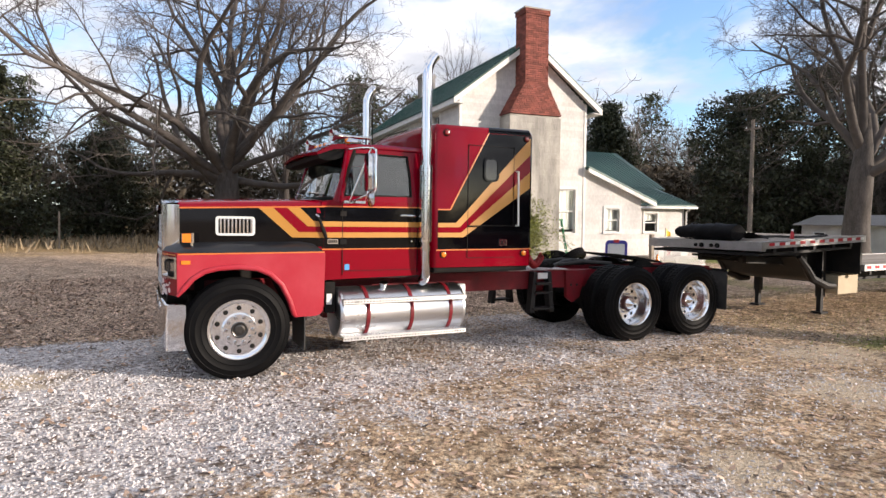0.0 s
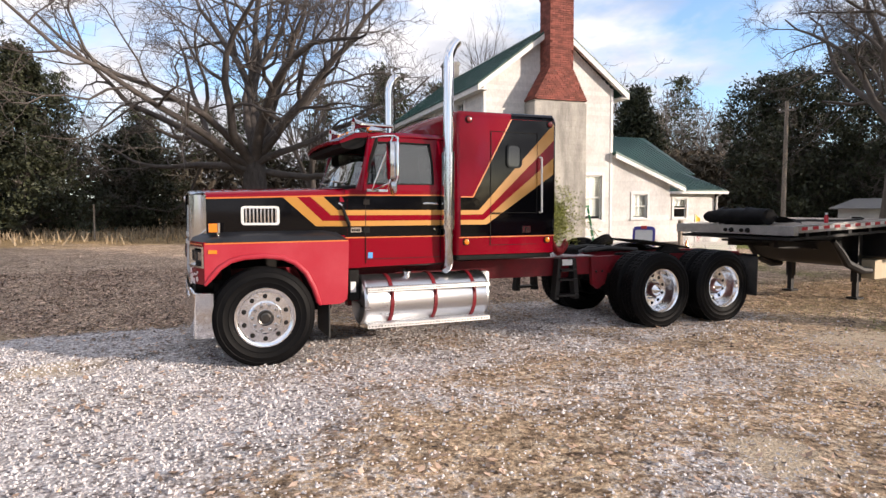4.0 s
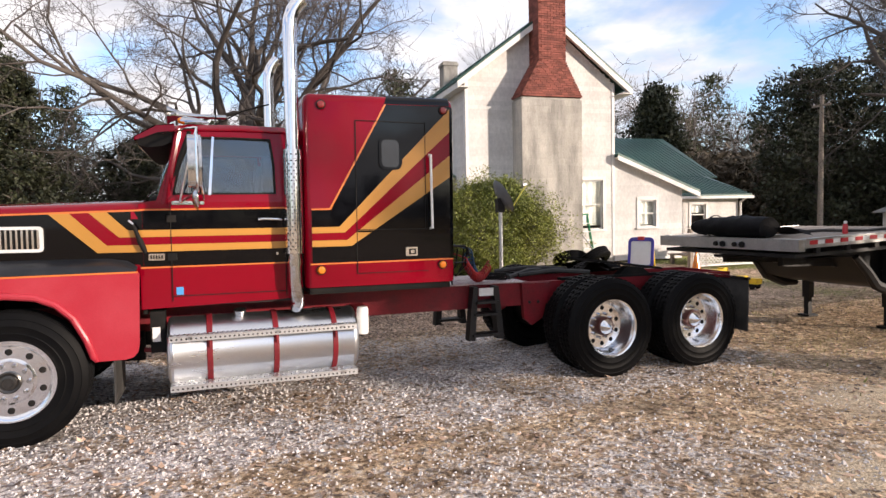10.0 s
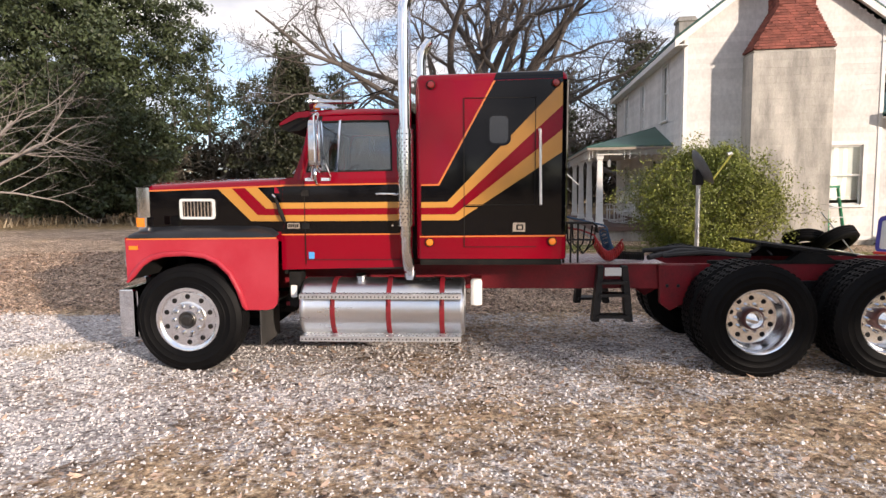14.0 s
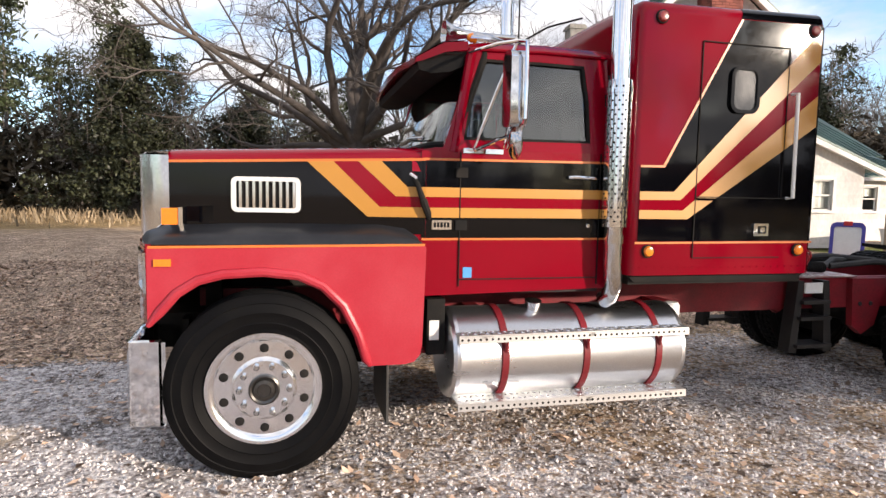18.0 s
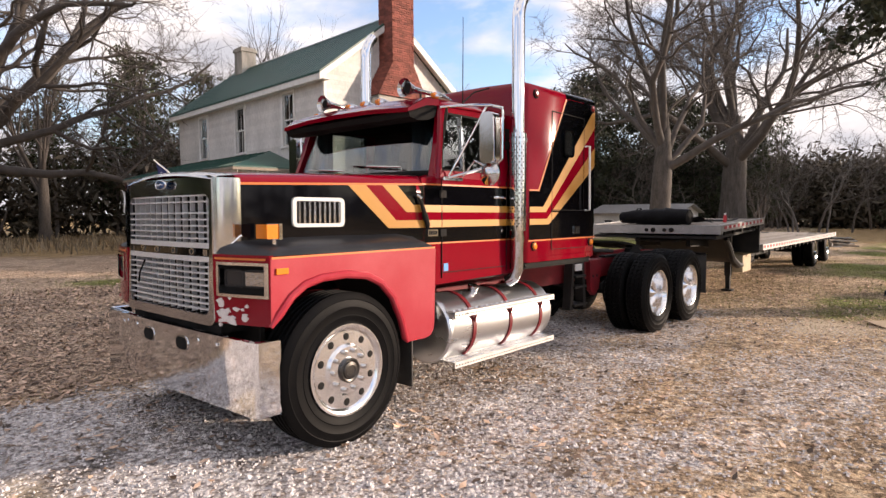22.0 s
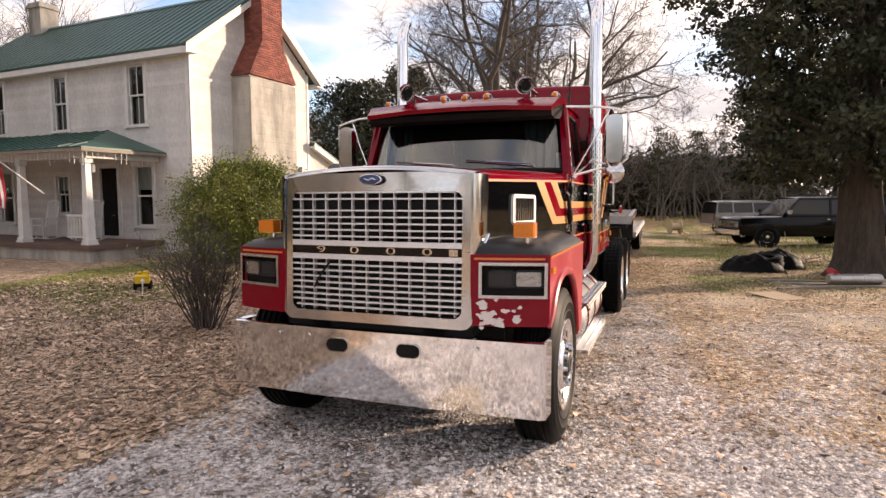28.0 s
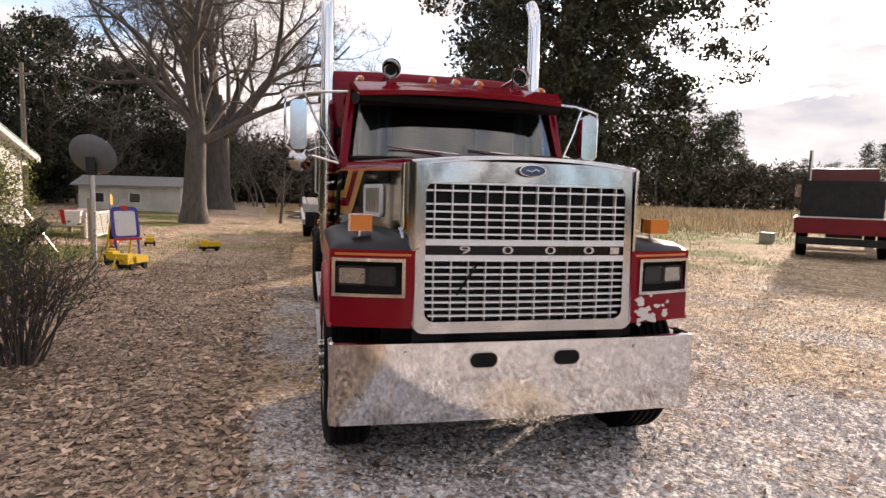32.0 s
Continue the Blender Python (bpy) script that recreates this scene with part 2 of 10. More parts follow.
def prism(bm, pts, fa, fb):
    """Two mapped copies of a flat outline, joined by a rim."""
    a = [bm.verts.new(fa(*p)) for p in pts]
    b = [bm.verts.new(fb(*p)) for p in pts]
    bm.faces.new(a)
    bm.faces.new(b[::-1])
    n = len(pts)
    for i in range(n):
        bm.faces.new((a[i], b[i], b[(i + 1) % n], a[(i + 1) % n]))
    return bm


def ring(bm, outer, inner, fa, fb):
    """A flat frame between two outlines of equal count, with thickness."""
    n = len(outer)
    ao, ai = [bm.verts.new(fa(*p)) for p in outer], [bm.verts.new(fa(*p)) for p in inner]
    bo, bi = [bm.verts.new(fb(*p)) for p in outer], [bm.verts.new(fb(*p)) for p in inner]
    for i in range(n):
        j = (i + 1) % n
        for q in ((ao[i], ao[j], ai[j], ai[i]), (bo[j], bo[i], bi[i], bi[j]), (ao[j], ao[i], bo[i], bo[j]), (ai[i], ai[j], bi[j], bi[i])):
            bm.faces.new(q)
    return bm


def rrect(x0, x1, z0, z1, r, n=3):
    pts = []
    for cx, cz, a0 in ((x1 - r, z1 - r, 0), (x0 + r, z1 - r, 90), (x0 + r, z0 + r, 180), (x1 - r, z0 + r, 270)):
        for i in range(n + 1):
            a = radians(a0 + 90 * i / n)
            pts.append((cx + r * math.cos(a), cz + r * math.sin(a)))
    return pts


def tube(bm, pts, r, seg=8, caps=True):
    """A round bar along a line of points; r one radius or one for each point."""
    pts = [Vector(p) for p in pts]
    rs = r if isinstance(r, (list, tuple)) else [r] * len(pts)
    rings, up = [], None
    for i, p in enumerate(pts):
        d = (pts[min(i + 1, len(pts) - 1)] - pts[max(i - 1, 0)]).normalized()
        if up is None:
            up = d.orthogonal().normalized()
        up = (up - d * up.dot(d)).normalized()
        side = d.cross(up)
        rings.append([bm.verts.new(p + rs[i] * (math.cos(2 * math.pi * k / seg) * up + math.sin(2 * math.pi * k / seg) * side)) for k in range(seg)])
    for a, b in zip(rings, rings[1:]):
        for k in range(seg):
            bm.faces.new((a[k], a[(k + 1) % seg], b[(k + 1) % seg], b[k]))
    if caps:
        bm.faces.new(rings[0][::-1])
        bm.faces.new(rings[-1])
    return bm


def lathe(bm, prof, centre, axis, seg=32, closed=False):
    """Turns a profile of (radius, distance along the axis)."""
    axis = Vector(axis).normalized()
    u = axis.orthogonal().normalized()
    w = axis.cross(u)
    c = Vector(centre)
    rings = []
    for r, h in prof:
        if r < 1e-6:
            rings.append([bm.verts.new(c + axis * h)])
        else:
            rings.append([bm.verts.new(c + axis * h + r * (math.cos(2 * math.pi * k / seg) * u + math.sin(2 * math.pi * k / seg) * w)) for k in range(seg)])
    pairs = list(zip(rings, rings[1:])) + ([(rings[-1], rings[0])] if closed else [])
    for a, b in pairs:
        for k in range(seg):
            j = (k + 1) % seg
            if len(a) == 1 and len(b) == 1:
                continue
            if len(a) == 1:
                bm.faces.new((a[0], b[k], b[j]))
            elif len(b) == 1:
                bm.faces.new((a[k], a[j], b[0]))
            else:
                bm.faces.new((a[k], a[j], b[j], b[k]))
    return bm


def loft(bm, sections, cap=True, close=False):
    rings = [[bm.verts.new(p) for p in s] for s in sections]
    n = len(rings[0])
    for a, b in zip(rings, rings[1:]):
        for k in range(n if close else n - 1):
            j = (k + 1) % n
            bm.faces.new((a[k], a[j], b[j], b[k]))
    if cap:
        bm.faces.new(rings[0][::-1])
        bm.faces.new(rings[-1])
    return bm


def ground_z(x, y):
    z = -0.052 - 0.0135 * (min(max(x, -6.0), 12.0) - 1.4)
    z += 0.033 * min(max(y - 10.0, 0.0), 8.0)
    return z


# ---- semi truck ----
def side_plate(bm, pts, f, off, thick=0.003):
    """A thin flush panel or painted band on a side surface f(x, z) -> y, for one side s."""
    return prism(bm, pts, lambda x, z: f(x, z, off), lambda x, z: f(x, z, off - thick))


def hood_y(s):
    return lambda x, z, o=0.0: (x, s * (0.77 + 0.18 * (x + 0.5) + o), z)


def cab_y(s):
    return lambda x, z, o=0.0: (x, s * (1.035 - 0.13 * max(0.0, z - 1.93) + o), z)


def flat_y(s, y):
    return lambda x, z, o=0.0: (x, s * (y + o), z)


def tyre(bm, c, s, r, w, rim, grooves=4):
    prof = [(rim, -w * 0.42), (rim + 0.03, -w * 0.5), (r * 0.69, -w * 0.515), (r * 0.70, -w * 0.53), (r * 0.71, -w * 0.518), (r * 0.80, -w * 0.532), (r * 0.81, -w * 0.545), (r * 0.825, -w * 0.53), (r * 0.90, -w * 0.50), (r * 0.91, -w * 0.51), (r * 0.95, -w * 0.46), (r * 0.985, -w * 0.42)]
    t0 = -w * 0.40
    step = w * 0.80 / (2 * grooves + 1)
    for i in range(2 * grooves + 1):
        a = t0 + i * step
        rr = r if i % 2 == 0 else r - 0.014
        prof += [(rr, a + 0.1 * step), (rr, a + 0.9 * step)]
    prof += [(r * 0.985, w * 0.42), (r * 0.95, w * 0.46), (r * 0.91, w * 0.51), (r * 0.90, w * 0.50), (r * 0.825, w * 0.53), (r * 0.81, w * 0.545), (r * 0.80, w * 0.532), (r * 0.71, w * 0.518), (r * 0.70, w * 0.53), (r * 0.69, w * 0.515), (rim + 0.03, w * 0.5), (rim, w * 0.42)]
    return lathe(bm, prof, c, (0, s, 0), 56)


def tread_lugs(bm, c, r, w, n=52):
    for k in range(n):
        a = 2 * math.pi * k / n
        ca, sa = math.cos(a), math.sin(a)
        for row, (h0, h1) in enumerate(((-0.40, -0.24), (-0.20, -0.02), (0.02, 0.20), (0.24, 0.40))):
            sk = 0.018 if row % 2 else -0.012
            v = []
            for rr in (r - 0.012, r + 0.008):
                for da, h in ((-0.036, h0), (0.036, h0), (0.036, h1), (-0.036, h1)):
                    b = a + da + sk * (1 if h == h1 else -1)
                    v.append(bm.verts.new((c[0] + rr * math.cos(b), c[1] + h * w, c[2] + rr * math.sin(b))))
            for f in ((4, 5, 6, 7), (0, 1, 5, 4), (1, 2, 6, 5), (2, 3, 7, 6), (3, 0, 4, 7)):
                bm.faces.new([v[i] for i in f])
    return bm


def disc_on(bm, c, axis, r, h, seg=12):
    return lathe(bm, [(0, h), (r * 0.8, h), (r, h * 0.6), (r, 0), (0, 0)], c, axis, seg)


def front_wheel(truck, x, y, s):
    """Steering wheel with a polished ten-hole disc."""
    z, r = 0.498, 0.562
    w = tagged(new("front_wheel"), "")
    w.parent = truck
    w.location = (x, y, z)
    part("tyre", tyre(B(), (0, 0, 0), s, r, 0.29, 0.325, 4), M_RUBBER, w)
    prof = [(0.325, 0.125), (0.337, 0.135), (0.334, 0.15), (0.316, 0.150), (0.295, 0.138), (0.282, 0.125), (0.19, 0.128), (0.178, 0.138), (0.168, 0.150), (0.09, 0.152)]
    part("rim", lathe(B(), prof + [(0.0, 0.150)], (0, 0, 0), (0, s, 0), 48), M_RIM, w, "polished aluminium disc wheel")
    part("hub_cap", lathe(B(), [(0.090, 0.14), (0.090, 0.168), (0.080, 0.174), (0.066, 0.168), (0.060, 0.178), (0.040, 0.182), (0.036, 0.176), (0, 0.177)], (0, 0, 0), (0, s, 0), 28), M_OILY, w, "oily hub cap")
    for k in range(10):
        a = 2 * math.pi * (k + 0.5) / 10
        part("hand_hole", disc_on(B(), (0.240 * math.cos(a), s * 0.124, 0.240 * math.sin(a)), (0, s, 0), 0.027, 0.006, 14), M_DARK, w)
        a = 2 * math.pi * k / 10
        bm = lathe(B(), [(0.019, 0), (0.019, 0.028), (0.012, 0.036), (0, 0.037)], (0.142 * math.cos(a), s * 0.146, 0.142 * math.sin(a)), (0, s, 0), 6)
        part("lug_nut", bm, M_OLDCHROME, w)
    return w


def rear_wheel(truck, x, s):
    """Dual drive wheel: two tyres, a deep polished outer rim and the axle hub inside it."""
    z, r = 0.492, 0.572
    w = new("rear_wheel")
    w.parent = truck
    w.location = (x, 0, z)
    for yo in (1.075, 0.755):
        bm = tyre(B(), (0, s * yo, 0), s, r, 0.275, 0.32, 3)
        ty = part("tyre", bm, M_RUBBER, w)
        part("tread", tread_lugs(B(), (0, s * yo, 0), r, 0.275), M_RUBBER, ty)["kind"] = "stuff"
    prof = [(0.32, 1.19), (0.337, 1.205), (0.333, 1.212), (0.318, 1.205), (0.304, 1.18), (0.297, 1.10), (0.280, 1.03), (0.262, 1.005), (0.15, 1.0), (0.0, 1.0)]
    part("rim", lathe(B(), prof, (0, 0, 0), (0, s, 0), 48), M_RIM, w, "deep-dish polished aluminium rim")
    hub = part("axle_hub", lathe(B(), [(0.112, 1.0), (0.112, 1.07), (0.104, 1.082), (0, 1.082)], (0, 0, 0), (0, s, 0), 24), M_HUB, w, "red-brown axle hub")
    part("hub_cone", lathe(B(), [(0.090, 1.08), (0.088, 1.092), (0.050, 1.130), (0.012, 1.165), (0, 1.168)], (0, 0, 0), (0, s, 0), 24), M_CHROME, hub, "chrome hub cone")
    for k in range(10):
        a = 2 * math.pi * k / 10
        part("lug_nut", lathe(B(), [(0.018, 1.0), (0.018, 1.035), (0.010, 1.044), (0, 1.045)], (0.143 * math.cos(a), 0, 0.143 * math.sin(a)), (0, s, 0), 6), M_OLDCHROME, w)
        a += math.pi / 10
        part("hand_hole", disc_on(B(), (0.213 * math.cos(a), s * 0.999, 0.213 * math.sin(a)), (0, s, 0), 0.028, 0.006, 12), M_DARK, w)
    part("inner_drum", lathe(B(), [(0.26, 0.45), (0.26, 0.98), (0, 0.98)], (0, 0, 0), (0, s, 0), 24), M_DARK, w)
    return w


def letters(text, size, m, mat, parent, name, label=""):
    cu = bpy.data.curves.new(name, "FONT")
    cu.body, cu.size, cu.extrude, cu.align_x, cu.align_y = text, size, 0.004, "CENTER", "CENTER"
    ob = new(name, cu)
    ob.data.materials.append(mat)
    ob.parent = parent
    ob.matrix_local = m
    if label:
        ob["label"] = label
    return ob


def build_truck():
    T = thing("semi_truck", 1.40, 8.02, 0.0, rz=-3.0, ry=0.6, label="red and black conventional semi truck with yellow stripes, parked on gravel", category="truck")
    # frame, axles
    for s in (-1, 1):
        part("frame_rail", boxes((-0.45, 8.35, s * 0.42 - 0.04, s * 0.42 + 0.04, 0.71, 0.985)), M_FRAME, T, "oxide red frame rail", bev=0.008)
    part("engine_block", boxes((-0.25, 1.0, -0.32, 0.32, 0.55, 1.35), (-0.4, -0.3, -0.55, 0.55, 0.85, 1.7)), M_DARK, T, bev=0.03)
    part("gearbox", loft(B(), [[(x, h * math.cos(a), 0.75 + h * math.sin(a)) for a in [2 * math.pi * k / 10 for k in range(10)]] for x, h in ((1.0, 0.34), (1.5, 0.26), (2.1, 0.17), (2.2, 0.06), (5.9, 0.06))], close=True), M_DARK, T)
    part("front_axle", tube(B(), [(0, -1.0, 0.47), (0, -0.5, 0.40), (0, 0.5, 0.40), (0, 1.0, 0.47)], 0.06), M_DARK, T)
    for x in (5.82, 7.13):
        bm = tube(B(), [(x, -0.98, 0.492), (x, 0.98, 0.492)], 0.075)
        lathe(bm, [(0, -0.22), (0.16, -0.17), (0.22, 0), (0.16, 0.17), (0, 0.22)], (x, 0, 0.52), (0, 1, 0), 16)
        part("drive_axle", bm, M_DARK, T)
    for s in (-1, 1):
        part("suspension_beam", prism(B(), [(5.6, 0.60), (6.2, 0.80), (6.8, 0.80), (7.35, 0.60), (7.35, 0.50), (6.5, 0.42), (5.6, 0.50)], flat_y(s, 0.50), flat_y(s, 0.40)), M_STEEL, T)
        part("spring_hanger", prism(B(), [(5.02, 0.98), (5.42, 0.98), (5.30, 0.55), (5.16, 0.47), (5.05, 0.55)], flat_y(s, 0.52), flat_y(s, 0.46)), M_FRAME, T, "red spring hanger bracket", bev=0.01)
        for bx in (5.12, 5.24):
            part("bolt", disc_on(B(), (bx, s * 0.52, 0.75), (0, s, 0), 0.02, 0.012, 8), M_STEEL, T)
    for x in (3.2, 4.4, 6.6, 8.2):
        part("crossmember", boxes((x - 0.04, x + 0.04, -0.40, 0.40, 0.74, 0.95)), M_FRAME, T)
    # wheels
    for s in (-1, 1):
        front_wheel(T, 0.0, s * 1.055, s)
        for x in (5.82, 7.13):
            rear_wheel(T, x, s)
    # hood
    secs = []
    for x in (-0.585, -0.2, 0.2, 0.6, 0.85, 0.99):
        w, zb = 0.77 + 0.18 * (x + 0.5), 1.83 + 0.033 * (x + 0.46)
        half = [(w, 1.30), (w, zb), (w - 0.012, zb + 0.035), (w - 0.07, zb + 0.07), (w - 0.16, zb + 0.085), (w * 0.45, zb + 0.105), (0.12, zb + 0.118)]
        secs.append([(x, -y, z) for y, z in half] + [(x, y, z) for y, z in half[::-1]])
    part("hood", loft(B(), secs, cap=False), M_RED, T, "red tilt hood", smooth=40)
    part("firewall", boxes((0.97, 1.0, -0.98, 0.98, 0.95, 1.9)), M_DARK, T)
    for s in (-1, 1):
        f = hood_y(s)
        back = lambda pts: [(x - 0.035 if x < 0.97 else x, z) for x, z in pts]
        part("black_panel", side_plate(B(), [(-0.58, 1.40), (0.985, 1.40), (0.985, 1.868), (-0.58, 1.822)], f, 0.003), M_BLACK, T, "black painted hood side")
        part("pinstripe", side_plate(B(), [(-0.58, 1.823), (0.985, 1.868), (0.985, 1.884), (-0.58, 1.839)], f, 0.004), M_PIN, T)
        part("red_stripe", side_plate(B(), back([(0.40, 1.850), (0.64, 1.857), (0.86, 1.645), (0.988, 1.64), (0.988, 1.57), (0.70, 1.57)]), f, 0.006), M_RED, T)
        part("yellow_stripe", side_plate(B(), back([(0.29, 1.848), (0.45, 1.852), (0.735, 1.572), (0.988, 1.572), (0.988, 1.508), (0.66, 1.508)]), f, 0.009), M_YELLOW, T)
        part("yellow_stripe", side_plate(B(), back([(0.60, 1.857), (0.745, 1.861), (0.905, 1.702), (0.988, 1.702), (0.988, 1.640), (0.835, 1.640)]), f, 0.009), M_YELLOW, T)
        # hood vent
        vent = part("hood_vent", ring(B(), rrect(-0.205, 0.215, 1.525, 1.745, 0.035), rrect(-0.175, 0.185, 1.552, 1.718, 0.012), lambda x, z: f(x, z, 0.022), lambda x, z: f(x, z, 0.004)), M_WHITE, T, "white-framed louvred hood vent", bev=0.003)
        part("vent_backing", side_plate(B(), rrect(-0.18, 0.19, 1.548, 1.722, 0.012), f, 0.007), M_DARK, vent)
        for k in range(9):
            x = -0.158 + k * 0.0405
            part("louvre", side_plate(B(), [(x, 1.552), (x + 0.017, 1.552), (x + 0.017, 1.718), (x, 1.718)], f, 0.018, 0.010), M_ALU, vent)
        # rubber hood latch
        g = hood_y(s)
        bm = tube(B(), [g(0.905, 1.765, 0.03), g(0.93, 1.72, 0.035), g(0.965, 1.62, 0.035)], [0.012, 0.016, 0.020], 8)
        tube(bm, [g(0.965, 1.62, 0.035), g(1.0, 1.53, 0.03), g(1.01, 1.50, 0.02)], [0.026, 0.022, 0.014], 8)
        latch = part("hood_latch", bm, M_DARK, T, "black rubber hood latch")
        part("latch_handle", tube(B(), [g(0.885, 1.785, 0.03), g(0.925, 1.755, 0.04)], 0.012, 8), M_CHROME, latch)
    # chrome grille shell
    def face(y, z, o=0.0):
        return (-0.758 + 0.02 * (z - 1.3) + 0.03 * (y / 0.72) ** 2 + o, y, z)
    out = rrect(-0.715, 0.715, 0.855, 1.885, 0.075, 6)
    inn = rrect(-0.640, 0.640, 0.925, 1.757, 0.06, 6)
    shell = part("grille_surround", ring(B(), out, inn, lambda y, z: face(y, z, -0.012), lambda y, z: face(y * 1.01, z, 0.10)), M_SURROUND, T, "chrome grille surround", bev=0.014, seg=3)
    for s in (-1, 1):
        rows = []
        for q in np.linspace(0, 1, 5):
            rows.append([(-0.752 + 0.178 * u, s * (0.700 + 0.066 * math.sqrt(1 - (1 - u) ** 2)), 0.90 + 0.46 * u ** 2 + (0.968 - 0.46 * u ** 2) * q) for u in (0, 0.04, 0.12, 0.25, 0.42, 0.62, 0.82, 1.0)])
        part("chrome_side", loft(B(), rows, cap=False), M_SURROUND, shell, "rounded chrome side of the grille shell", smooth=60)
        part("shell_trim", tube(B(), [(-0.70, s * 0.745, 1.375), (-0.64, s * 0.765, 1.42), (-0.575, s * 0.772, 1.475)], 0.007, 6), M_CHROME, shell)
    part("chrome_top", loft(B(), [[(x + 0.03 * (y / 0.72) ** 2, y, zt + 0.05 * (1 - (y / w) ** 2)) for y in np.linspace(-w, w, 13)] for x, w, zt in ((-0.762, 0.700, 1.852), (-0.755, 0.712, 1.868), (-0.735, 0.722, 1.880), (-0.68, 0.738, 1.886), (-0.605, 0.756, 1.890))], cap=False), M_SURROUND, shell, "chrome cap over the grille")
    bm = lathe(B(), [(0.001, 0.012), (0.8, 0.010), (0.95, 0.004), (1.0, 0.0)], (0, 0, 0), (0, 0, 1), 32)
    bmesh.ops.scale(bm, vec=(0.076, 0.031, 1), verts=bm.verts)
    badge = part("badge_oval", bm, material("badge_blue", (0.02, 0.06, 0.16), 0.25, coat=0.6), shell, "blue oval badge")
    badge.matrix_local = Matrix(((0, 0, -1, -0.772), (1, 0, 0, 0), (0, 1, 0, 1.838), (0, 0, 0, 1)))
    bm = lathe(B(), [(0.98, 0.002), (1.02, 0.010), (1.12, 0.008), (1.16, 0.0)], (0, 0, 0), (0, 0, 1), 32)
    bmesh.ops.scale(bm, vec=(0.076, 0.031, 1), verts=bm.verts)
    part("badge_rim", bm, M_CHROME, badge)
    part("badge_mark", tube(B(), [(-0.042, -0.004, 0.012), (-0.017, 0.008, 0.013), (0.008, -0.006, 0.013), (0.042, 0.004, 0.012)], 0.003, 5), M_WHITE, badge)
    # grille: a dark core and bright bars that follow the bowed face
    G = part("grille", boxes((-0.67, -0.665, -0.66, 0.66, 0.90, 1.775)), M_CORE, T, "chrome bar grille")

    def bowed_bar(z, h, o0, o1, half):
        return loft(B(), [[face(y, zz, o) for o, zz in ((o0, z - h), (o0, z + h), (o1, z + h), (o1, z - h))] for y in np.linspace(-half, half, 9)], close=True)
    for k in range(12):
        y = -0.583 + k * 0.106
        for z0, z1 in ((0.93, 1.30), (1.405, 1.755)):
            x0 = face(y, 1.3)[0]
            part("vertical_bar", boxes((x0 + 0.014, x0 + 0.05, y - 0.0032, y + 0.0032, z0, z1)), M_GRILLE, G)
    for z in (1.752, 1.708, 1.628, 1.583, 1.538, 1.494, 1.450, 1.252, 1.209, 1.167, 1.125, 1.083, 1.041, 1.000, 0.960):
        part("horizontal_bar", bowed_bar(z, 0.0053, 0.0, 0.03, 0.640 if z > 0.97 else 0.615), M_GRILLE, G)
    for z in (1.402, 1.308):
        part("wide_bar", bowed_bar(z, 0.018, -0.012, 0.03, 0.641), M_GRILLE, G, bev=0.004)
    band = part("name_band", bowed_bar(1.355, 0.030, 0.004, 0.03, 0.641), M_BLACK, G, "black strip with chrome numerals")
    for ch, y in zip("9000", (0.40, 0.135, -0.14, -0.40)):
        letters(ch, 0.066, Matrix(((0, 0, -1, face(y, 1.355)[0] + 0.001), (-2.4, 0, 0, y), (0, 1, 0, 1.355), (0, 0, 0, 1))), M_OLDCHROME, band, "numeral")
    part("emblem", boxes((-0.742, -0.732, -0.61, -0.55, 1.333, 1.377)), M_OLDCHROME, band)
    part("loose_wire", tube(B(), [(-0.765, 0.33, 1.265), (-0.775, 0.40, 1.17), (-0.765, 0.45, 1.09)], 0.007, 6), M_DARK, G)
    # bumper
    def bump_ring(z, o=0.0):
        return [(-0.57 + o, -1.195 + o, z), (-0.72 + o, -1.190 + o, z), (-0.742 + o, -1.155, z), (-0.768 + o, -0.5, z), (-0.772 + o, 0, z), (-0.768 + o, 0.5, z), (-0.742 + o, 1.155, z), (-0.72 + o, 1.190 - o, z), (-0.57 + o, 1.195 - o, z)]
    bm = loft(B(), [bump_ring(0.80, 0.06), bump_ring(0.808, 0.02), bump_ring(0.80), bump_ring(0.315), bump_ring(0.305, 0.02), bump_ring(0.315, 0.03), bump_ring(0.79, 0.03)], cap=False)
    bumper = part("bumper", bm, M_CHROME, T, "deep polished chrome bumper", smooth=30)
    for y in (-0.27, 0.27):
        part("tow_hole", prism(B(), rrect(y - 0.085, y + 0.085, 0.645, 0.735, 0.044, 5), lambda a, b: (-0.774, a, b), lambda a, b: (-0.75, a, b)), M_DARK, bumper)
        part("tow_hole_rim", ring(B(), rrect(y - 0.092, y + 0.092, 0.638, 0.742, 0.05, 5), rrect(y - 0.085, y + 0.085, 0.645, 0.735, 0.044, 5), lambda a, b: (-0.776, a, b), lambda a, b: (-0.755, a, b)), M_OLDCHROME, bumper)
    for y in (-0.5, 0.5, 0.75, -0.75):
        part("bumper_bolt", disc_on(B(), (-0.766, y, 0.74), (-1, 0, 0), 0.014, 0.008, 10), M_CHROME, bumper)
    part("bumper_bracket", boxes((-0.70, -0.40, -0.5, -0.36, 0.6, 0.86), (-0.70, -0.40, 0.36, 0.5, 0.6, 0.86), (-0.70, -0.30, -0.7, 0.7, 0.80, 0.87)), M_DARK, T)
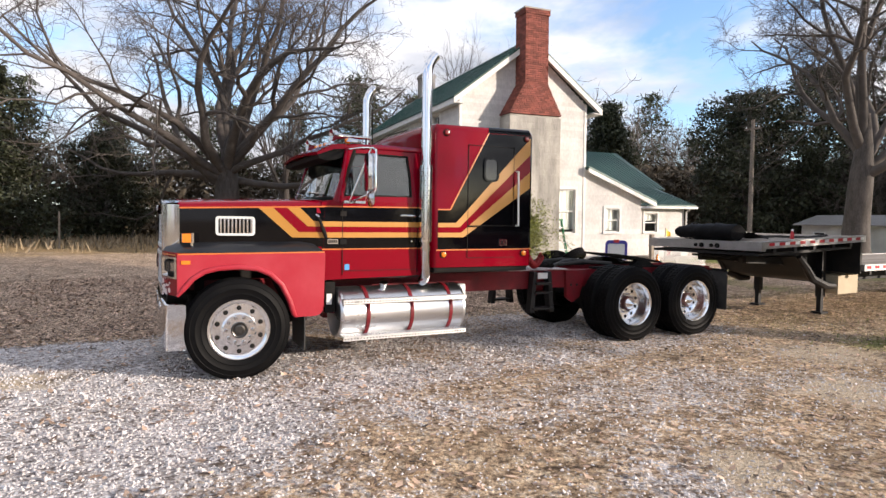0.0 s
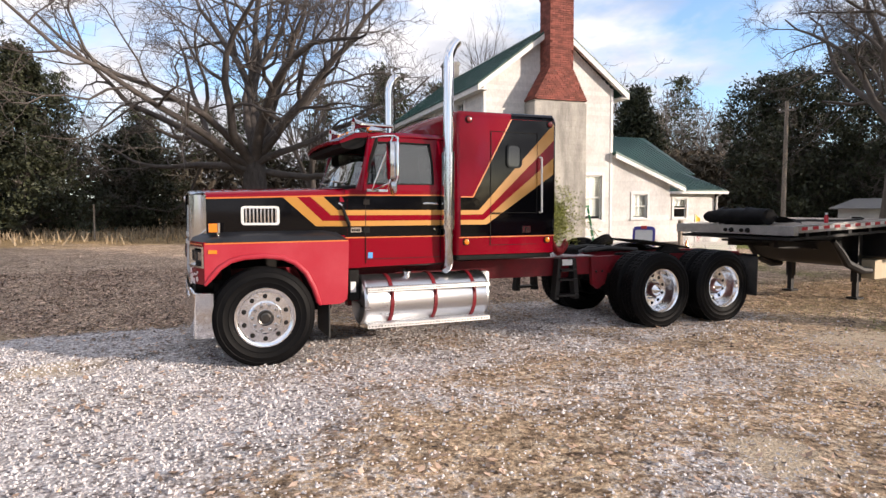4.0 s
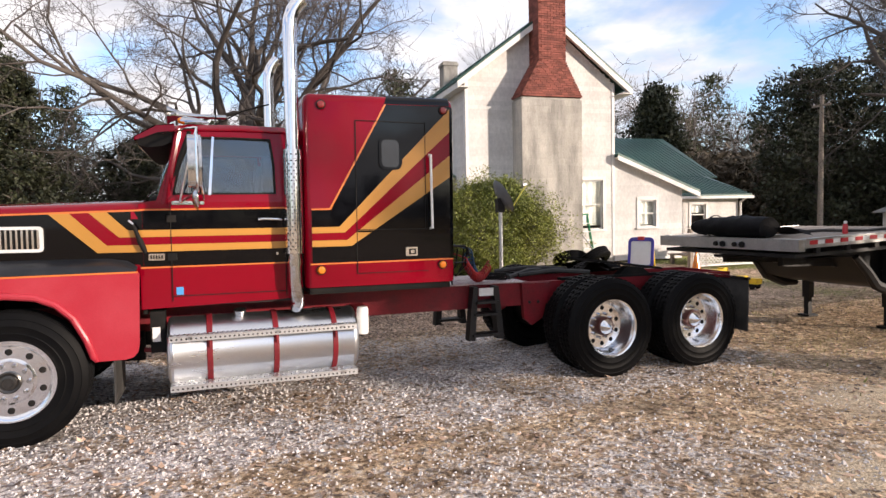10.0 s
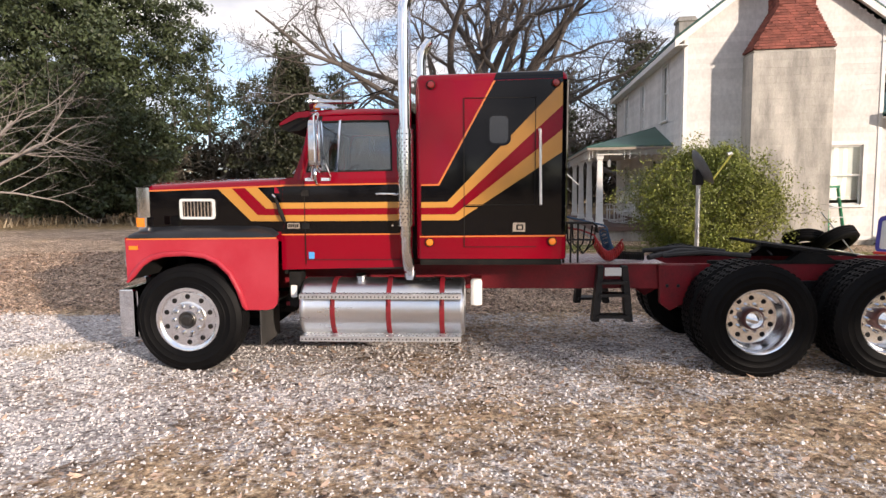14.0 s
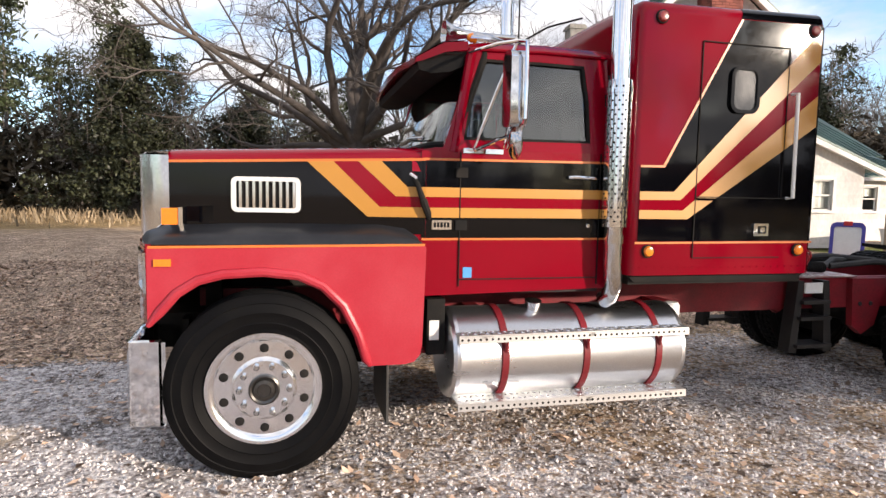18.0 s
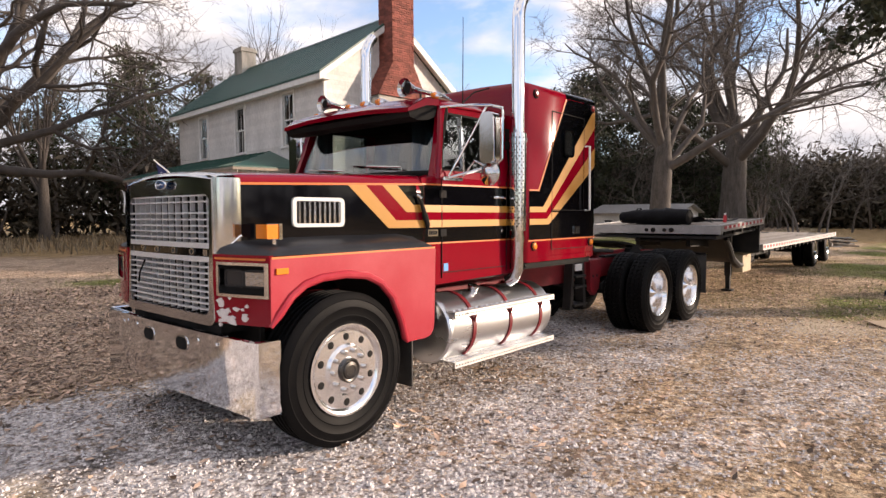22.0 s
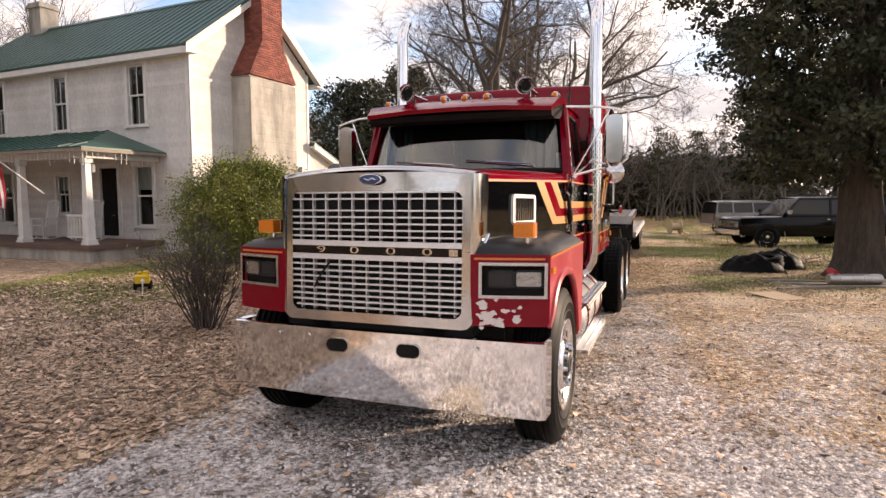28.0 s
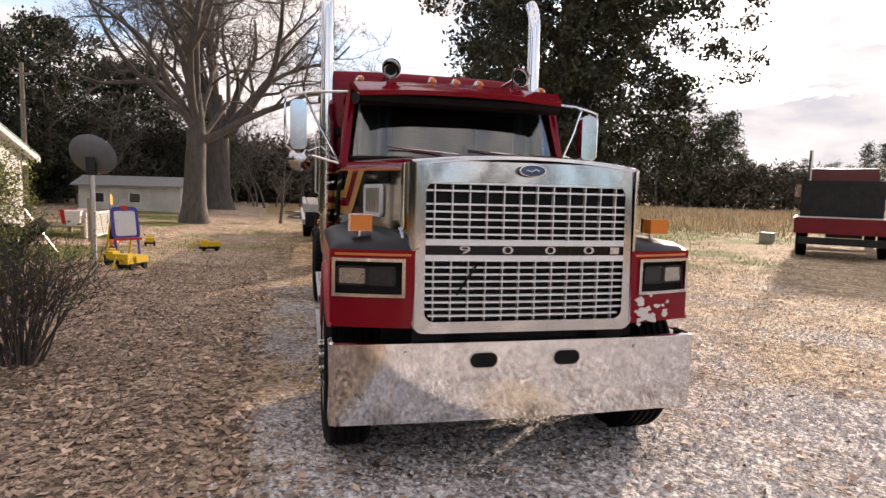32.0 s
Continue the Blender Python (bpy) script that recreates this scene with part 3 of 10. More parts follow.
    # springs, steering and sump between the front wheels; barely seen, they also stop sun streaks
    for y in (-0.44, 0.44):
        spring = part("leaf_spring", boxes(*[(-0.58 + 0.09 * k, 0.88 - 0.09 * k, y - 0.05, y + 0.05, 0.50 - 0.034 * k, 0.53 - 0.034 * k) for k in range(5)]), M_DARK, T, "dark front leaf spring")
        for x in (-0.57, 0.87):
            part("spring_hanger", boxes((x - 0.05, x + 0.05, y - 0.06, y + 0.06, 0.44, 0.72)), M_DARK, spring)
    part("oil_pan", boxes((0.05, 0.85, -0.30, 0.30, 0.40, 0.72)), M_DARK, T, bev=0.03)
    part("tie_rod", tube(B(), [(0.30, -0.88, 0.46), (0.30, 0.88, 0.46)], 0.035, 10), M_DARK, T)
    part("sway_bar", tube(B(), [(0.10, -0.62, 0.38), (-0.42, -0.60, 0.37), (-0.46, 0, 0.37), (-0.42, 0.60, 0.37), (0.10, 0.62, 0.38)], 0.04, 10), M_DARK, T)
    # added plate that keeps low sun from streaking out under the bumper
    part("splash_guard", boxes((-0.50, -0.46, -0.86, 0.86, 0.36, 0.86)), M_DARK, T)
    # fenders
    arch = [(-0.625, 0.89), (-0.56, 0.97), (-0.47, 1.075), (-0.36, 1.145), (-0.22, 1.18), (0.0, 1.19), (0.20, 1.165), (0.34, 1.10), (0.46, 0.98), (0.55, 0.80), (0.60, 0.64), (0.625, 0.60)]
    for s in (-1, 1):
        F = part("fender", prism(B(), [(-0.622, 1.335)] + arch + [(0.84, 0.600), (0.90, 0.615), (0.935, 0.655), (0.948, 0.72), (0.965, 1.33), (0.93, 1.352)], flat_y(s, 1.190), flat_y(s, 1.155)), M_FADED, T, "faded red front fender", bev=0.014)
        lip = tube(B(), [(x, s * 1.188, z) for x, z in arch], [0.014] + [0.030] * 10 + [0.014], 10)
        part("arch_lip", lip, M_FADED, F)
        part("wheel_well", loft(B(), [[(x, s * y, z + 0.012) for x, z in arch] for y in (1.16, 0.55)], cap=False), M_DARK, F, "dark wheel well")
        # top, sloped to the outer edge; its front runs back towards the outer corner
        sweep = lambda y: 0.125 * max(0.0, (y - 0.70) / 0.49) ** 1.4
        secs = []
        for x, dz in ((-0.745, -0.085), (-0.72, -0.045), (-0.62, -0.006), (-0.2, 0.012), (0.3, 0.018), (0.7, 0.018), (0.86, -0.005), (0.94, -0.06)):
            w = 0.77 + 0.18 * (x + 0.5)
            q = 1.0 if x < -0.7 else 0.8 if x < -0.6 else 0.0
            ys = (w - 0.05, w + 0.02, w * 0.4 + 1.09 * 0.6, 1.125, 1.173, 1.190)
            zs = (1.445 + dz, 1.44 + dz, 1.422 + dz * 0.9, 1.405 + dz * 0.7, 1.380 + dz * 0.35, 1.348)
            secs.append([(x + q * sweep(y), s * y, z) for y, z in zip(ys, zs)])
        part("fender_top", loft(B(), secs, cap=False), M_BLACKFADE, F, "faded black fender top", smooth=60)
        part("pinstripe", prism(B(), [(-0.615, 1.328), (0.955, 1.338), (0.955, 1.352), (-0.615, 1.342)], flat_y(s, 1.194), flat_y(s, 1.185)), M_PIN, F)

        # swept front face with the headlight
        def nose(y, z, o=0.0):
            return (-0.752 + sweep(y) + 0.05 * max(0.0, 0.95 - z) - o, s * y, z)
        edge_y = (1.187, 1.09, 0.98, 0.87, 0.76, 0.70, 0.70, 0.70, 0.76, 0.87, 0.98, 1.09, 1.187, 1.187)
        outer = [(y, 1.352 if k < 6 else 1.12 if k in (6, 13) else 0.89) for k, y in enumerate(edge_y)]
        hole_y = (1.158, 1.09, 0.98, 0.87, 0.785, 0.775, 0.775, 0.775, 0.785, 0.87, 0.98, 1.09, 1.158, 1.158)
        inner_ = [(y, 1.285 if k < 6 else 1.19 if k in (6, 13) else 1.088) for k, y in enumerate(hole_y)]
        part("fender_front", ring(B(), outer, inner_, lambda y, z: nose(y, z), lambda y, z: nose(y, z, -0.03)), M_RED, F, "red fender front", smooth=50)
        lip_y = (1.16, 1.08, 0.98, 0.88, 0.80, 0.725)
        part("pinstripe", loft(B(), [[nose(y, z, 0.0025) for z in (1.318, 1.332)] for y in lip_y], cap=False), M_PIN, F)
        bez = lambda g: [(1.178 - g, 1.303 - g), (1.09, 1.303 - g), (0.98, 1.303 - g), (0.87, 1.303 - g), (0.757 + g, 1.303 - g), (0.757 + g, 1.19), (0.757 + g, 1.073 + g), (0.87, 1.073 + g), (0.98, 1.073 + g), (1.09, 1.073 + g), (1.178 - g, 1.073 + g), (1.178 - g, 1.19)]
        H = part("headlight_bezel", ring(B(), bez(0.0), bez(0.020), lambda y, z: nose(y, z, 0.014), lambda y, z: nose(y, z, -0.05)), M_SURROUND, F, "chrome headlight bezel", smooth=30)
        part("headlight_box", loft(B(), [[nose(y, z, -0.045) for z in (1.06, 1.31)] for y in (1.185, 1.09, 0.98, 0.87, 0.75)], cap=False), M_DARK, H)
        part("headlight", prism(B(), rrect(0.985, 1.135, 1.150, 1.240, 0.012), lambda y, z: nose(y, z, -0.012), lambda y, z: nose(y, z, -0.04)), M_LAMP, H, "clear rectangular headlight", bev=0.010, seg=3)
        part("headlight", prism(B(), rrect(0.820, 0.962, 1.150, 1.240, 0.012), lambda y, z: nose(y, z, -0.014), lambda y, z: nose(y, z, -0.04)), material("dull_headlight_glass", (0.025, 0.025, 0.027), 0.20, 0.0, spec=0.35, bump=0.15, bump_scale=45), H, "dark rectangular headlight", bev=0.006)
        for y0, y1 in ((0.972, 1.148), (0.808, 0.974)):
            part("lamp_rim", ring(B(), rrect(y0, y1, 1.137, 1.253, 0.02), rrect(y0 + 0.012, y1 - 0.012, 1.149, 1.241, 0.012), lambda y, z: nose(y, z, -0.008), lambda y, z: nose(y, z, -0.04)), M_STEEL, H)
        part("side_marker", boxes((-0.585, -0.495, min(s * 1.185, s * 1.203), max(s * 1.185, s * 1.203), 1.228, 1.268)), M_AMBER, F, "small amber side marker", bev=0.006)
        tl = part("turn_lamp", boxes((-0.565, -0.475, s * 1.0 - 0.065, s * 1.0 + 0.065, 1.455, 1.550)), M_AMBER, F, "amber turn signal box", bev=0.012)
        part("lamp_back", boxes((-0.473, -0.450, s * 1.0 - 0.072, s * 1.0 + 0.072, 1.448, 1.555)), M_CHROME, tl, bev=0.006)
        part("lamp_stalk", tube(B(), [(-0.465, s * 1.0, 1.46), (-0.465, s * 1.0, 1.38)], 0.015, 8), M_CHROME, tl)
        part("inner_splash", boxes((0.60, 0.9, min(s * 0.5, s * 1.12), max(s * 0.5, s * 1.12), 0.66, 0.68)), M_DARK, F)
        part("mud_flap", boxes((0.735, 0.75, min(s * 0.52, s * 1.13), max(s * 0.52, s * 1.13), 0.20, 0.68)), M_FLAP, T, "black rubber front mud flap")
    # chipped paint at the driver's corner
    rnd = random.Random(4)
    for k in range(26):
        y, z = -0.70 - abs(rnd.gauss(0, 0.13)), 0.95 + rnd.gauss(0, 0.035)
        if y < -0.98:
            continue
        n = rnd.randint(6, 9)
        ph, rr = rnd.random() * 6, rnd.uniform(0.012, 0.042)
        y -= 0.045
        pts = [(y + rr * rnd.uniform(0.5, 1.2) * math.cos(ph + 6.283 * i / n), z + 0.7 * rr * rnd.uniform(0.4, 1.2) * math.sin(ph + 6.283 * i / n)) for i in range(n)]
        part("paint_chip", prism(B(), pts, lambda a, b: (-0.7545 + 0.125 * max(0.0, (-a - 0.70) / 0.49) ** 1.4 - 0.00015 * k, a, b), lambda a, b: (-0.748 + 0.125 * max(0.0, (-a - 0.70) / 0.49) ** 1.4, a, b)), M_SOOT, T, "bare primer where paint has chipped", smooth=0)
    # cab
    for s in (-1, 1):
        f = cab_y(s)
        inner = lambda x, z: (x, f(x, z)[1] - s * 0.05, z)
        part("cab_side", prism(B(), [(0.96, 1.00), (2.28, 1.03), (2.28, 1.96), (1.10, 1.96), (0.96, 1.93)], lambda x, z: f(x, z), inner), M_RED, T, "red cab side", bev=0.01)
        part("black_panel", side_plate(B(), [(0.965, 1.378), (2.27, 1.378), (2.27, 1.885), (0.965, 1.870)], f, 0.003), M_BLACK, T, "black painted cab side")
        part("red_stripe", side_plate(B(), [(0.968, 1.57), (2.27, 1.57), (2.27, 1.645), (0.968, 1.64)], f, 0.006), M_RED, T)
        part("yellow_stripe", side_plate(B(), [(0.968, 1.508), (2.27, 1.512), (2.27, 1.575), (0.968, 1.572)], f, 0.009), M_YELLOW, T)
        part("yellow_stripe", side_plate(B(), [(0.968, 1.640), (2.27, 1.643), (2.27, 1.705), (0.968, 1.702)], f, 0.009), M_YELLOW, T)
        part("pinstripe", side_plate(B(), [(0.965, 1.872), (2.27, 1.886), (2.27, 1.900), (0.965, 1.886)], f, 0.004), M_PIN, T)
        part("pinstripe", side_plate(B(), [(0.965, 1.362), (2.27, 1.366), (2.27, 1.379), (0.965, 1.376)], f, 0.004), M_PIN, T)
        # window frame (door upper) and glass
        outer = [(1.10, 1.95), (2.275, 1.95), (2.275, 2.28), (2.275, 2.62), (1.80, 2.62), (1.30, 2.62), (1.22, 2.30)]
        innr = [(1.235, 2.01), (2.135, 2.02), (2.13, 2.30), (2.10, 2.545), (1.80, 2.55), (1.375, 2.545), (1.29, 2.30)]
        door = part("door_frame", ring(B(), outer, innr, lambda x, z: f(x, z), inner), M_RED, T, "red cab door frame", bev=0.012)
        glass = part("side_window", prism(B(), innr, lambda x, z: f(x, z, -0.022), lambda x, z: f(x, z, -0.027)), M_GLASS, door, "dark side window glass", smooth=0)
        part("window_seal", ring(B(), innr, [(x + (0.02 if x < 1.7 else -0.02), z + (0.018 if z < 2.2 else -0.018 if z > 2.4 else 0)) for x, z in innr], lambda x, z: f(x, z, -0.004), lambda x, z: f(x, z, -0.03)), M_DARK, door)
        part("vent_bar", prism(B(), [(1.535, 2.01), (1.56, 2.01), (1.60, 2.55), (1.58, 2.55)], lambda x, z: f(x, z, 0.0), lambda x, z: f(x, z, -0.03)), M_CHROME, door)
        part("drip_rail", tube(B(), [f(1.30, 2.60, 0.012), f(1.8, 2.615, 0.014), f(2.27, 2.61, 0.012)], 0.012, 6), M_RED, door)
        for x0, x1, z0, z1 in ((1.212, 1.219, 1.06, 1.93), (2.205, 2.212, 1.06, 1.95), (1.219, 2.205, 1.102, 1.109)):
            part("door_gap", side_plate(B(), [(x0, z0), (x1, z0), (x1, z1), (x0, z1)], f, 0.0105, 0.008), M_DARK, T)
        handle = part("door_handle", tube(B(), [f(1.97, 1.785, 0.02), f(2.0, 1.790, 0.038), f(2.14, 1.785, 0.038), f(2.18, 1.78, 0.02)], 0.013, 8), M_CHROME, T, "chrome door handle")
        part("door_lock", disc_on(B(), f(2.13, 1.462, 0.004), (0, s, 0), 0.014, 0.008), M_CHROME, T)
        for z in (1.80, 1.46):
            part("hinge", boxes((1.185, 1.262, min(f(1, 1)[1], f(1, 1, 0.022)[1]), max(f(1, 1)[1], f(1, 1, 0.022)[1]), z - 0.032, z + 0.032)), M_DARK, T, bev=0.005)
        part("model_plate", side_plate(B(), rrect(1.03, 1.16, 1.432, 1.492, 0.006), f, 0.012, 0.010), M_CHROME, T, "small chrome plate")
        for k in range(5):
            part("plate_mark", side_plate(B(), [(1.042 + k * 0.022, 1.446), (1.057 + k * 0.022, 1.446), (1.057 + k * 0.022, 1.478), (1.042 + k * 0.022, 1.478)], f, 0.014, 0.004), M_DARK, T)
        if s < 0:
            part("blue_sticker", side_plate(B(), rrect(1.245, 1.305, 1.115, 1.185, 0.004), f, 0.004), M_BLUE, T, "small blue sticker")
        # A pillar
        part("pillar", tube(B(), [(1.17, s * 1.013, 1.93), (1.235, s * 0.993, 2.25), (1.305, s * 0.945, 2.60)], [0.036, 0.032, 0.034], 8), M_RED, T)
        part("cowl_corner", loft(B(), [[(x, s * y, z) for y, z in ((0.90, 1.86 + a), (0.98, 1.90 + a), (1.03, 1.86), (1.035, 1.80))] for x, a in ((0.90, 0.03), (1.06, 0.06), (1.20, 0.06))], cap=False), M_RED, T)
        part("cab_step_box", boxes((1.02, 1.14, min(s * 0.80, s * 1.0), max(s * 0.80, s * 1.0), 0.60, 0.97)), M_DARK, T)
        part("battery_label", boxes((1.035, 1.10, min(s * 1.0, s * 1.004), max(s * 1.0, s * 1.004), 0.70, 0.83)), M_WHITE, T)
        part("step_bracket", tube(B(), [(0.96, s * 0.92, 0.62), (1.15, s * 0.92, 0.60)], 0.022, 8), M_FRAME, T)
        # added sheet: its colour stands for light at the side window's edge
        part("curtain", loft(B(), [[(1.32 + 0.012 * math.sin(k * 2.1), s * (0.58 + 0.025 * k), 1.95 + 0.56 * q) for k in range(13)] for q in (0, 0.5, 1)], cap=False), M_WINDOW_EDGE, T, "blue sheet standing for the light edge of the side window")
    part("cab_rear_wall", boxes((2.23, 2.26, -0.95, 0.95, 1.0, 2.58)), M_INT, T)
    part("cab_floor", boxes((1.0, 2.25, -0.98, 0.98, 1.0, 1.04)), M_INT, T)
    part("cab_roof", loft(B(), [[(x, y, z0 + 0.05 * (1 - (y / 1.0) ** 2) - (0.05 if abs(y) > 0.94 else 0)) for y in (-0.96, -0.91, -0.76, -0.4, 0, 0.4, 0.76, 0.91, 0.96)] for x, z0 in ((1.22, 2.625), (1.4, 2.650), (1.8, 2.662), (2.30, 2.655))], cap=False), M_RED, T, "red cab roof", smooth=50)
    part("headliner", boxes((1.24, 2.26, -0.93, 0.93, 2.56, 2.59)), M_INT, T)
    part("cowl", loft(B(), [[(x, y, z - 0.05 * (y / 1.05) ** 2) for y in np.linspace(-1.005, 1.005, 9)] for x, z in ((0.90, 1.955), (1.0, 1.972), (1.10, 1.965))], cap=False), M_RED, T, "red cowl below the windscreen")
    # windscreen: curved glass with a rubber seal
    def ws(y, q):
        return (1.015 + 0.225 * q + 0.06 * y ** 2 + 0.10 * y ** 8, y * (1 - 0.06 * q), 1.975 + 0.62 * q)
    ys = np.linspace(-1.0, 1.0, 19)
    loop = [[(ws(y, q)[0] + o, ws(y, q)[1], ws(y, q)[2]) for q, o in ((0.0, 0), (0.33, 0), (0.66, 0), (1.0, 0), (1.0, 0.008), (0.66, 0.008), (0.33, 0.008), (0.0, 0.008))] for y in ys]
    part("windscreen", loft(B(), loop, close=True), M_GLASS, T, "curved windscreen glass", smooth=30)
    rim_pts = [ws(y, 0.01) for y in ys] + [ws(1.0, q) for q in (0.3, 0.6, 0.9)] + [ws(y, 0.98) for y in ys[::-1]] + [ws(-1.0, q) for q in (0.9, 0.6, 0.3)] + [ws(-1.0, 0.01)]
    part("windscreen_seal", tube(B(), rim_pts, 0.027, 8), M_DARK, T)
    for y0, y1 in ((-0.75, -0.28), (0.0, 0.45)):
        p0, p1 = Vector(ws(y0, 0.08)), Vector(ws(y1, 0.16))
        bm = tube(B(), [p0 + Vector((-0.06, 0, -0.02)), p0 + Vector((-0.035, 0.03, 0.02)), p1 + Vector((-0.03, 0, 0))], 0.008, 6)
        tube(bm, [p1 + Vector((-0.018, -0.28, -0.03)), p1 + Vector((-0.018, 0.2, 0.012))], 0.007, 6)
        part("wiper", bm, M_OLDCHROME, T, "windscreen wiper")
    # sun visor
    vt = [(-0.90, 0.93, 2.535), (-0.45, 0.90, 2.56), (0, 0.89, 2.565), (0.45, 0.90, 2.56), (0.90, 0.93, 2.535)]
    top = [[(1.26, y * 1.07, 2.655 + 0.03 * (1 - (y / 0.9) ** 2)) for y, _, _ in vt], [(1.10, y * 1.045, 2.635 + 0.03 * (1 - (y / 0.9) ** 2)) for y, _, _ in vt], [(x, y, z) for y, x, z in vt],
           [(x + 0.004, y, z - 0.038) for y, x, z in vt], [(x + 0.02, y, z - 0.038) for y, x, z in vt], [(1.12, y * 1.045, 2.56) for y, _, _ in vt], [(1.26, y * 1.06, 2.56) for y, _, _ in vt]]
    visor = part("sun_visor", loft(B(), top, cap=False), M_RED, T, "red roof sun visor", smooth=40)
    for s in (-1, 1):
        part("visor_cheek", prism(B(), [(0.935, 2.505), (0.94, 2.535), (1.12, 2.635), (1.27, 2.645), (1.27, 2.59), (1.13, 2.575), (0.99, 2.520)], lambda x, z: (x, s * (0.90 + (x - 0.93) * 0.19), z), lambda x, z: (x, s * (0.885 + (x - 0.93) * 0.19), z)), M_RED, visor)
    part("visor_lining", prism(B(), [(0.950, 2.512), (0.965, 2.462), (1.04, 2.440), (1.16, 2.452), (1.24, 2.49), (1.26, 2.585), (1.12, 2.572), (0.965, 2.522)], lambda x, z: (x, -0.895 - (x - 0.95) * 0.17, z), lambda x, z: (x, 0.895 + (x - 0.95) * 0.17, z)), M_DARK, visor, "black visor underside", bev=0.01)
    # cab interior
    part("dashboard", loft(B(), [[(x, y, z) for y in (-0.93, -0.4, 0.4, 0.93)] for x, z in ((1.08, 1.80), (1.15, 1.95), (1.35, 1.98), (1.42, 1.9), (1.42, 1.5))], cap=False), M_INT, T)
    for y in (-0.55, 0.55):
        bm = boxes((1.65, 2.12, y - 0.26, y + 0.26, 1.42, 1.58), (2.02, 2.16, y - 0.25, y + 0.25, 1.5, 2.22), (2.05, 2.15, y - 0.13, y + 0.13, 2.22, 2.40))
        part("seat", bm, M_INT, T, bev=0.04)
    bm = B()
    c, ax = Vector((1.50, -0.55, 1.95)), Vector((-0.6, 0, 0.8)).normalized()
    lathe(bm, [(0.25 + 0.014 * math.cos(a), 0.014 * math.sin(a)) for a in [2 * math.pi * k / 8 for k in range(8)]], c, ax, 28, closed=True)
    for a in (0.5, 2.6, 4.7):
        u = ax.orthogonal().normalized()
        tube(bm, [c, c + 0.25 * (math.cos(a) * u + math.sin(a) * ax.cross(u))], 0.012, 6)
    tube(bm, [c, c - ax * 0.35], 0.03, 8)
    part("steering_wheel", bm, M_DARK, T)
    part("paper", boxes((1.36, 1.365, -0.92, -0.76, 1.97, 2.16)), M_WHITE, T, "sheet of paper behind the window")
    # roof: horns, marker lamps, antenna
    for y in (-0.60, 0.60):
        bm = lathe(B(), [(0.0, 0.52), (0.022, 0.52), (0.022, 0.25), (0.032, 0.14), (0.055, 0.05), (0.085, 0.0), (0.088, -0.006), (0.08, 0.0), (0.03, 0.12), (0, 0.13)], (1.20, y, 2.785), (1, 0, 0), 24)
        horn = part("air_horn", bm, M_OLDCHROME, T, "chrome trumpet air horn")
        for x in (1.42, 1.66):
            part("horn_bracket", tube(B(), [(x, y, 2.77), (x, y, 2.66)], 0.012, 6), M_STEEL, horn)
        part("horn_bore", disc_on(B(), (1.245, y, 2.785), (-1, 0, 0), 0.048, 0.004, 20), M_DARK, horn)
    for y in (-0.86, -0.22, 0.0, 0.22, 0.86):
        x, z = (1.36, 2.685) if abs(y) > 0.5 else (1.27, 2.695)
        bm = loft(B(), [[(x + dx, y + w * c1, z + h * max(0, s1)) for c1, s1 in [(math.cos(a), math.sin(a)) for a in np.linspace(0, math.pi, 9)]] for dx, w, h in ((-0.06, 0.012, 0.012), (-0.045, 0.035, 0.04), (0.0, 0.045, 0.055), (0.10, 0.035, 0.04), (0.20, 0.01, 0.01))])
        lamp = part("clearance_lamp", bm, M_SURROUND, T, "roof clearance lamp")
        part("lens", lathe(B(), [(0, -0.06), (0.020, -0.055), (0.032, -0.03), (0.034, 0.0), (0, 0.005)], (x - 0.01, y, z + 0.012), (1, 0, 0), 16), M_AMBER, lamp)
    part("antenna", tube(B(), [(1.62, -0.95, 2.66), (1.62, -0.955, 3.45)], [0.006, 0.003], 6), M_DARK, T, "thin radio aerial")
    part("antenna", tube(B(), [(1.62, -0.95, 2.66), (1.85, -0.90, 2.80), (2.10, -0.9, 2.88)], 0.007, 6), M_DARK, T)
    # sleeper
    def sl_sec(x, inset, top):
        w, zt, zb = 1.16 - inset, top, 1.15
        r = 0.09
        half = [(w, zb), (w, zt - r)] + [(w - r + r * math.cos(a), zt - r + r * math.sin(a)) for a in (0.4, 0.8, 1.2, 1.57)] + [(w * 0.5, zt + 0.02)]
        return [(x, -y, z) for y, z in half] + [(x, y, z) for y, z in half[::-1]]
    S = part("sleeper_box", loft(B(), [sl_sec(2.385, 0.07, 2.93), sl_sec(2.40, 0.03, 2.975), sl_sec(2.44, 0.0, 2.995), sl_sec(3.84, 0.0, 3.02), sl_sec(3.885, 0.025, 3.005), sl_sec(3.905, 0.07, 2.96)]), M_RED, T, "tall red and black sleeper box", smooth=45)
    S.location.z = -0.022
    for s in (-1, 1):
        f = flat_y(s, 1.16)
        zt = 2.915
        part("black_panel", side_plate(B(), [(2.44, 1.385), (3.845, 1.392), (3.845, 2.93), (3.165, zt), (2.61, 1.905), (2.44, 1.902)], f, 0.003), M_BLACK, S, "black painted sleeper side")
        # black shoulder over the roof edge and rear corner
        r = 0.09
        arc = [(1.16 - r + (r + 0.003) * math.cos(a), (r + 0.003) * math.sin(a) - r) for a in (0, 0.4, 0.8, 1.2, 1.57)] + [(0.6, 0.02)]
        part("black_shoulder", loft(B(), [[(x + (0.05 * k / 4 if first else 0), s * y, z + top) for k, (y, z) in enumerate(arc)] for x, top, first in ((3.165, 3.010, True), (3.845, 3.0235, False))], cap=False), M_BLACK, S)
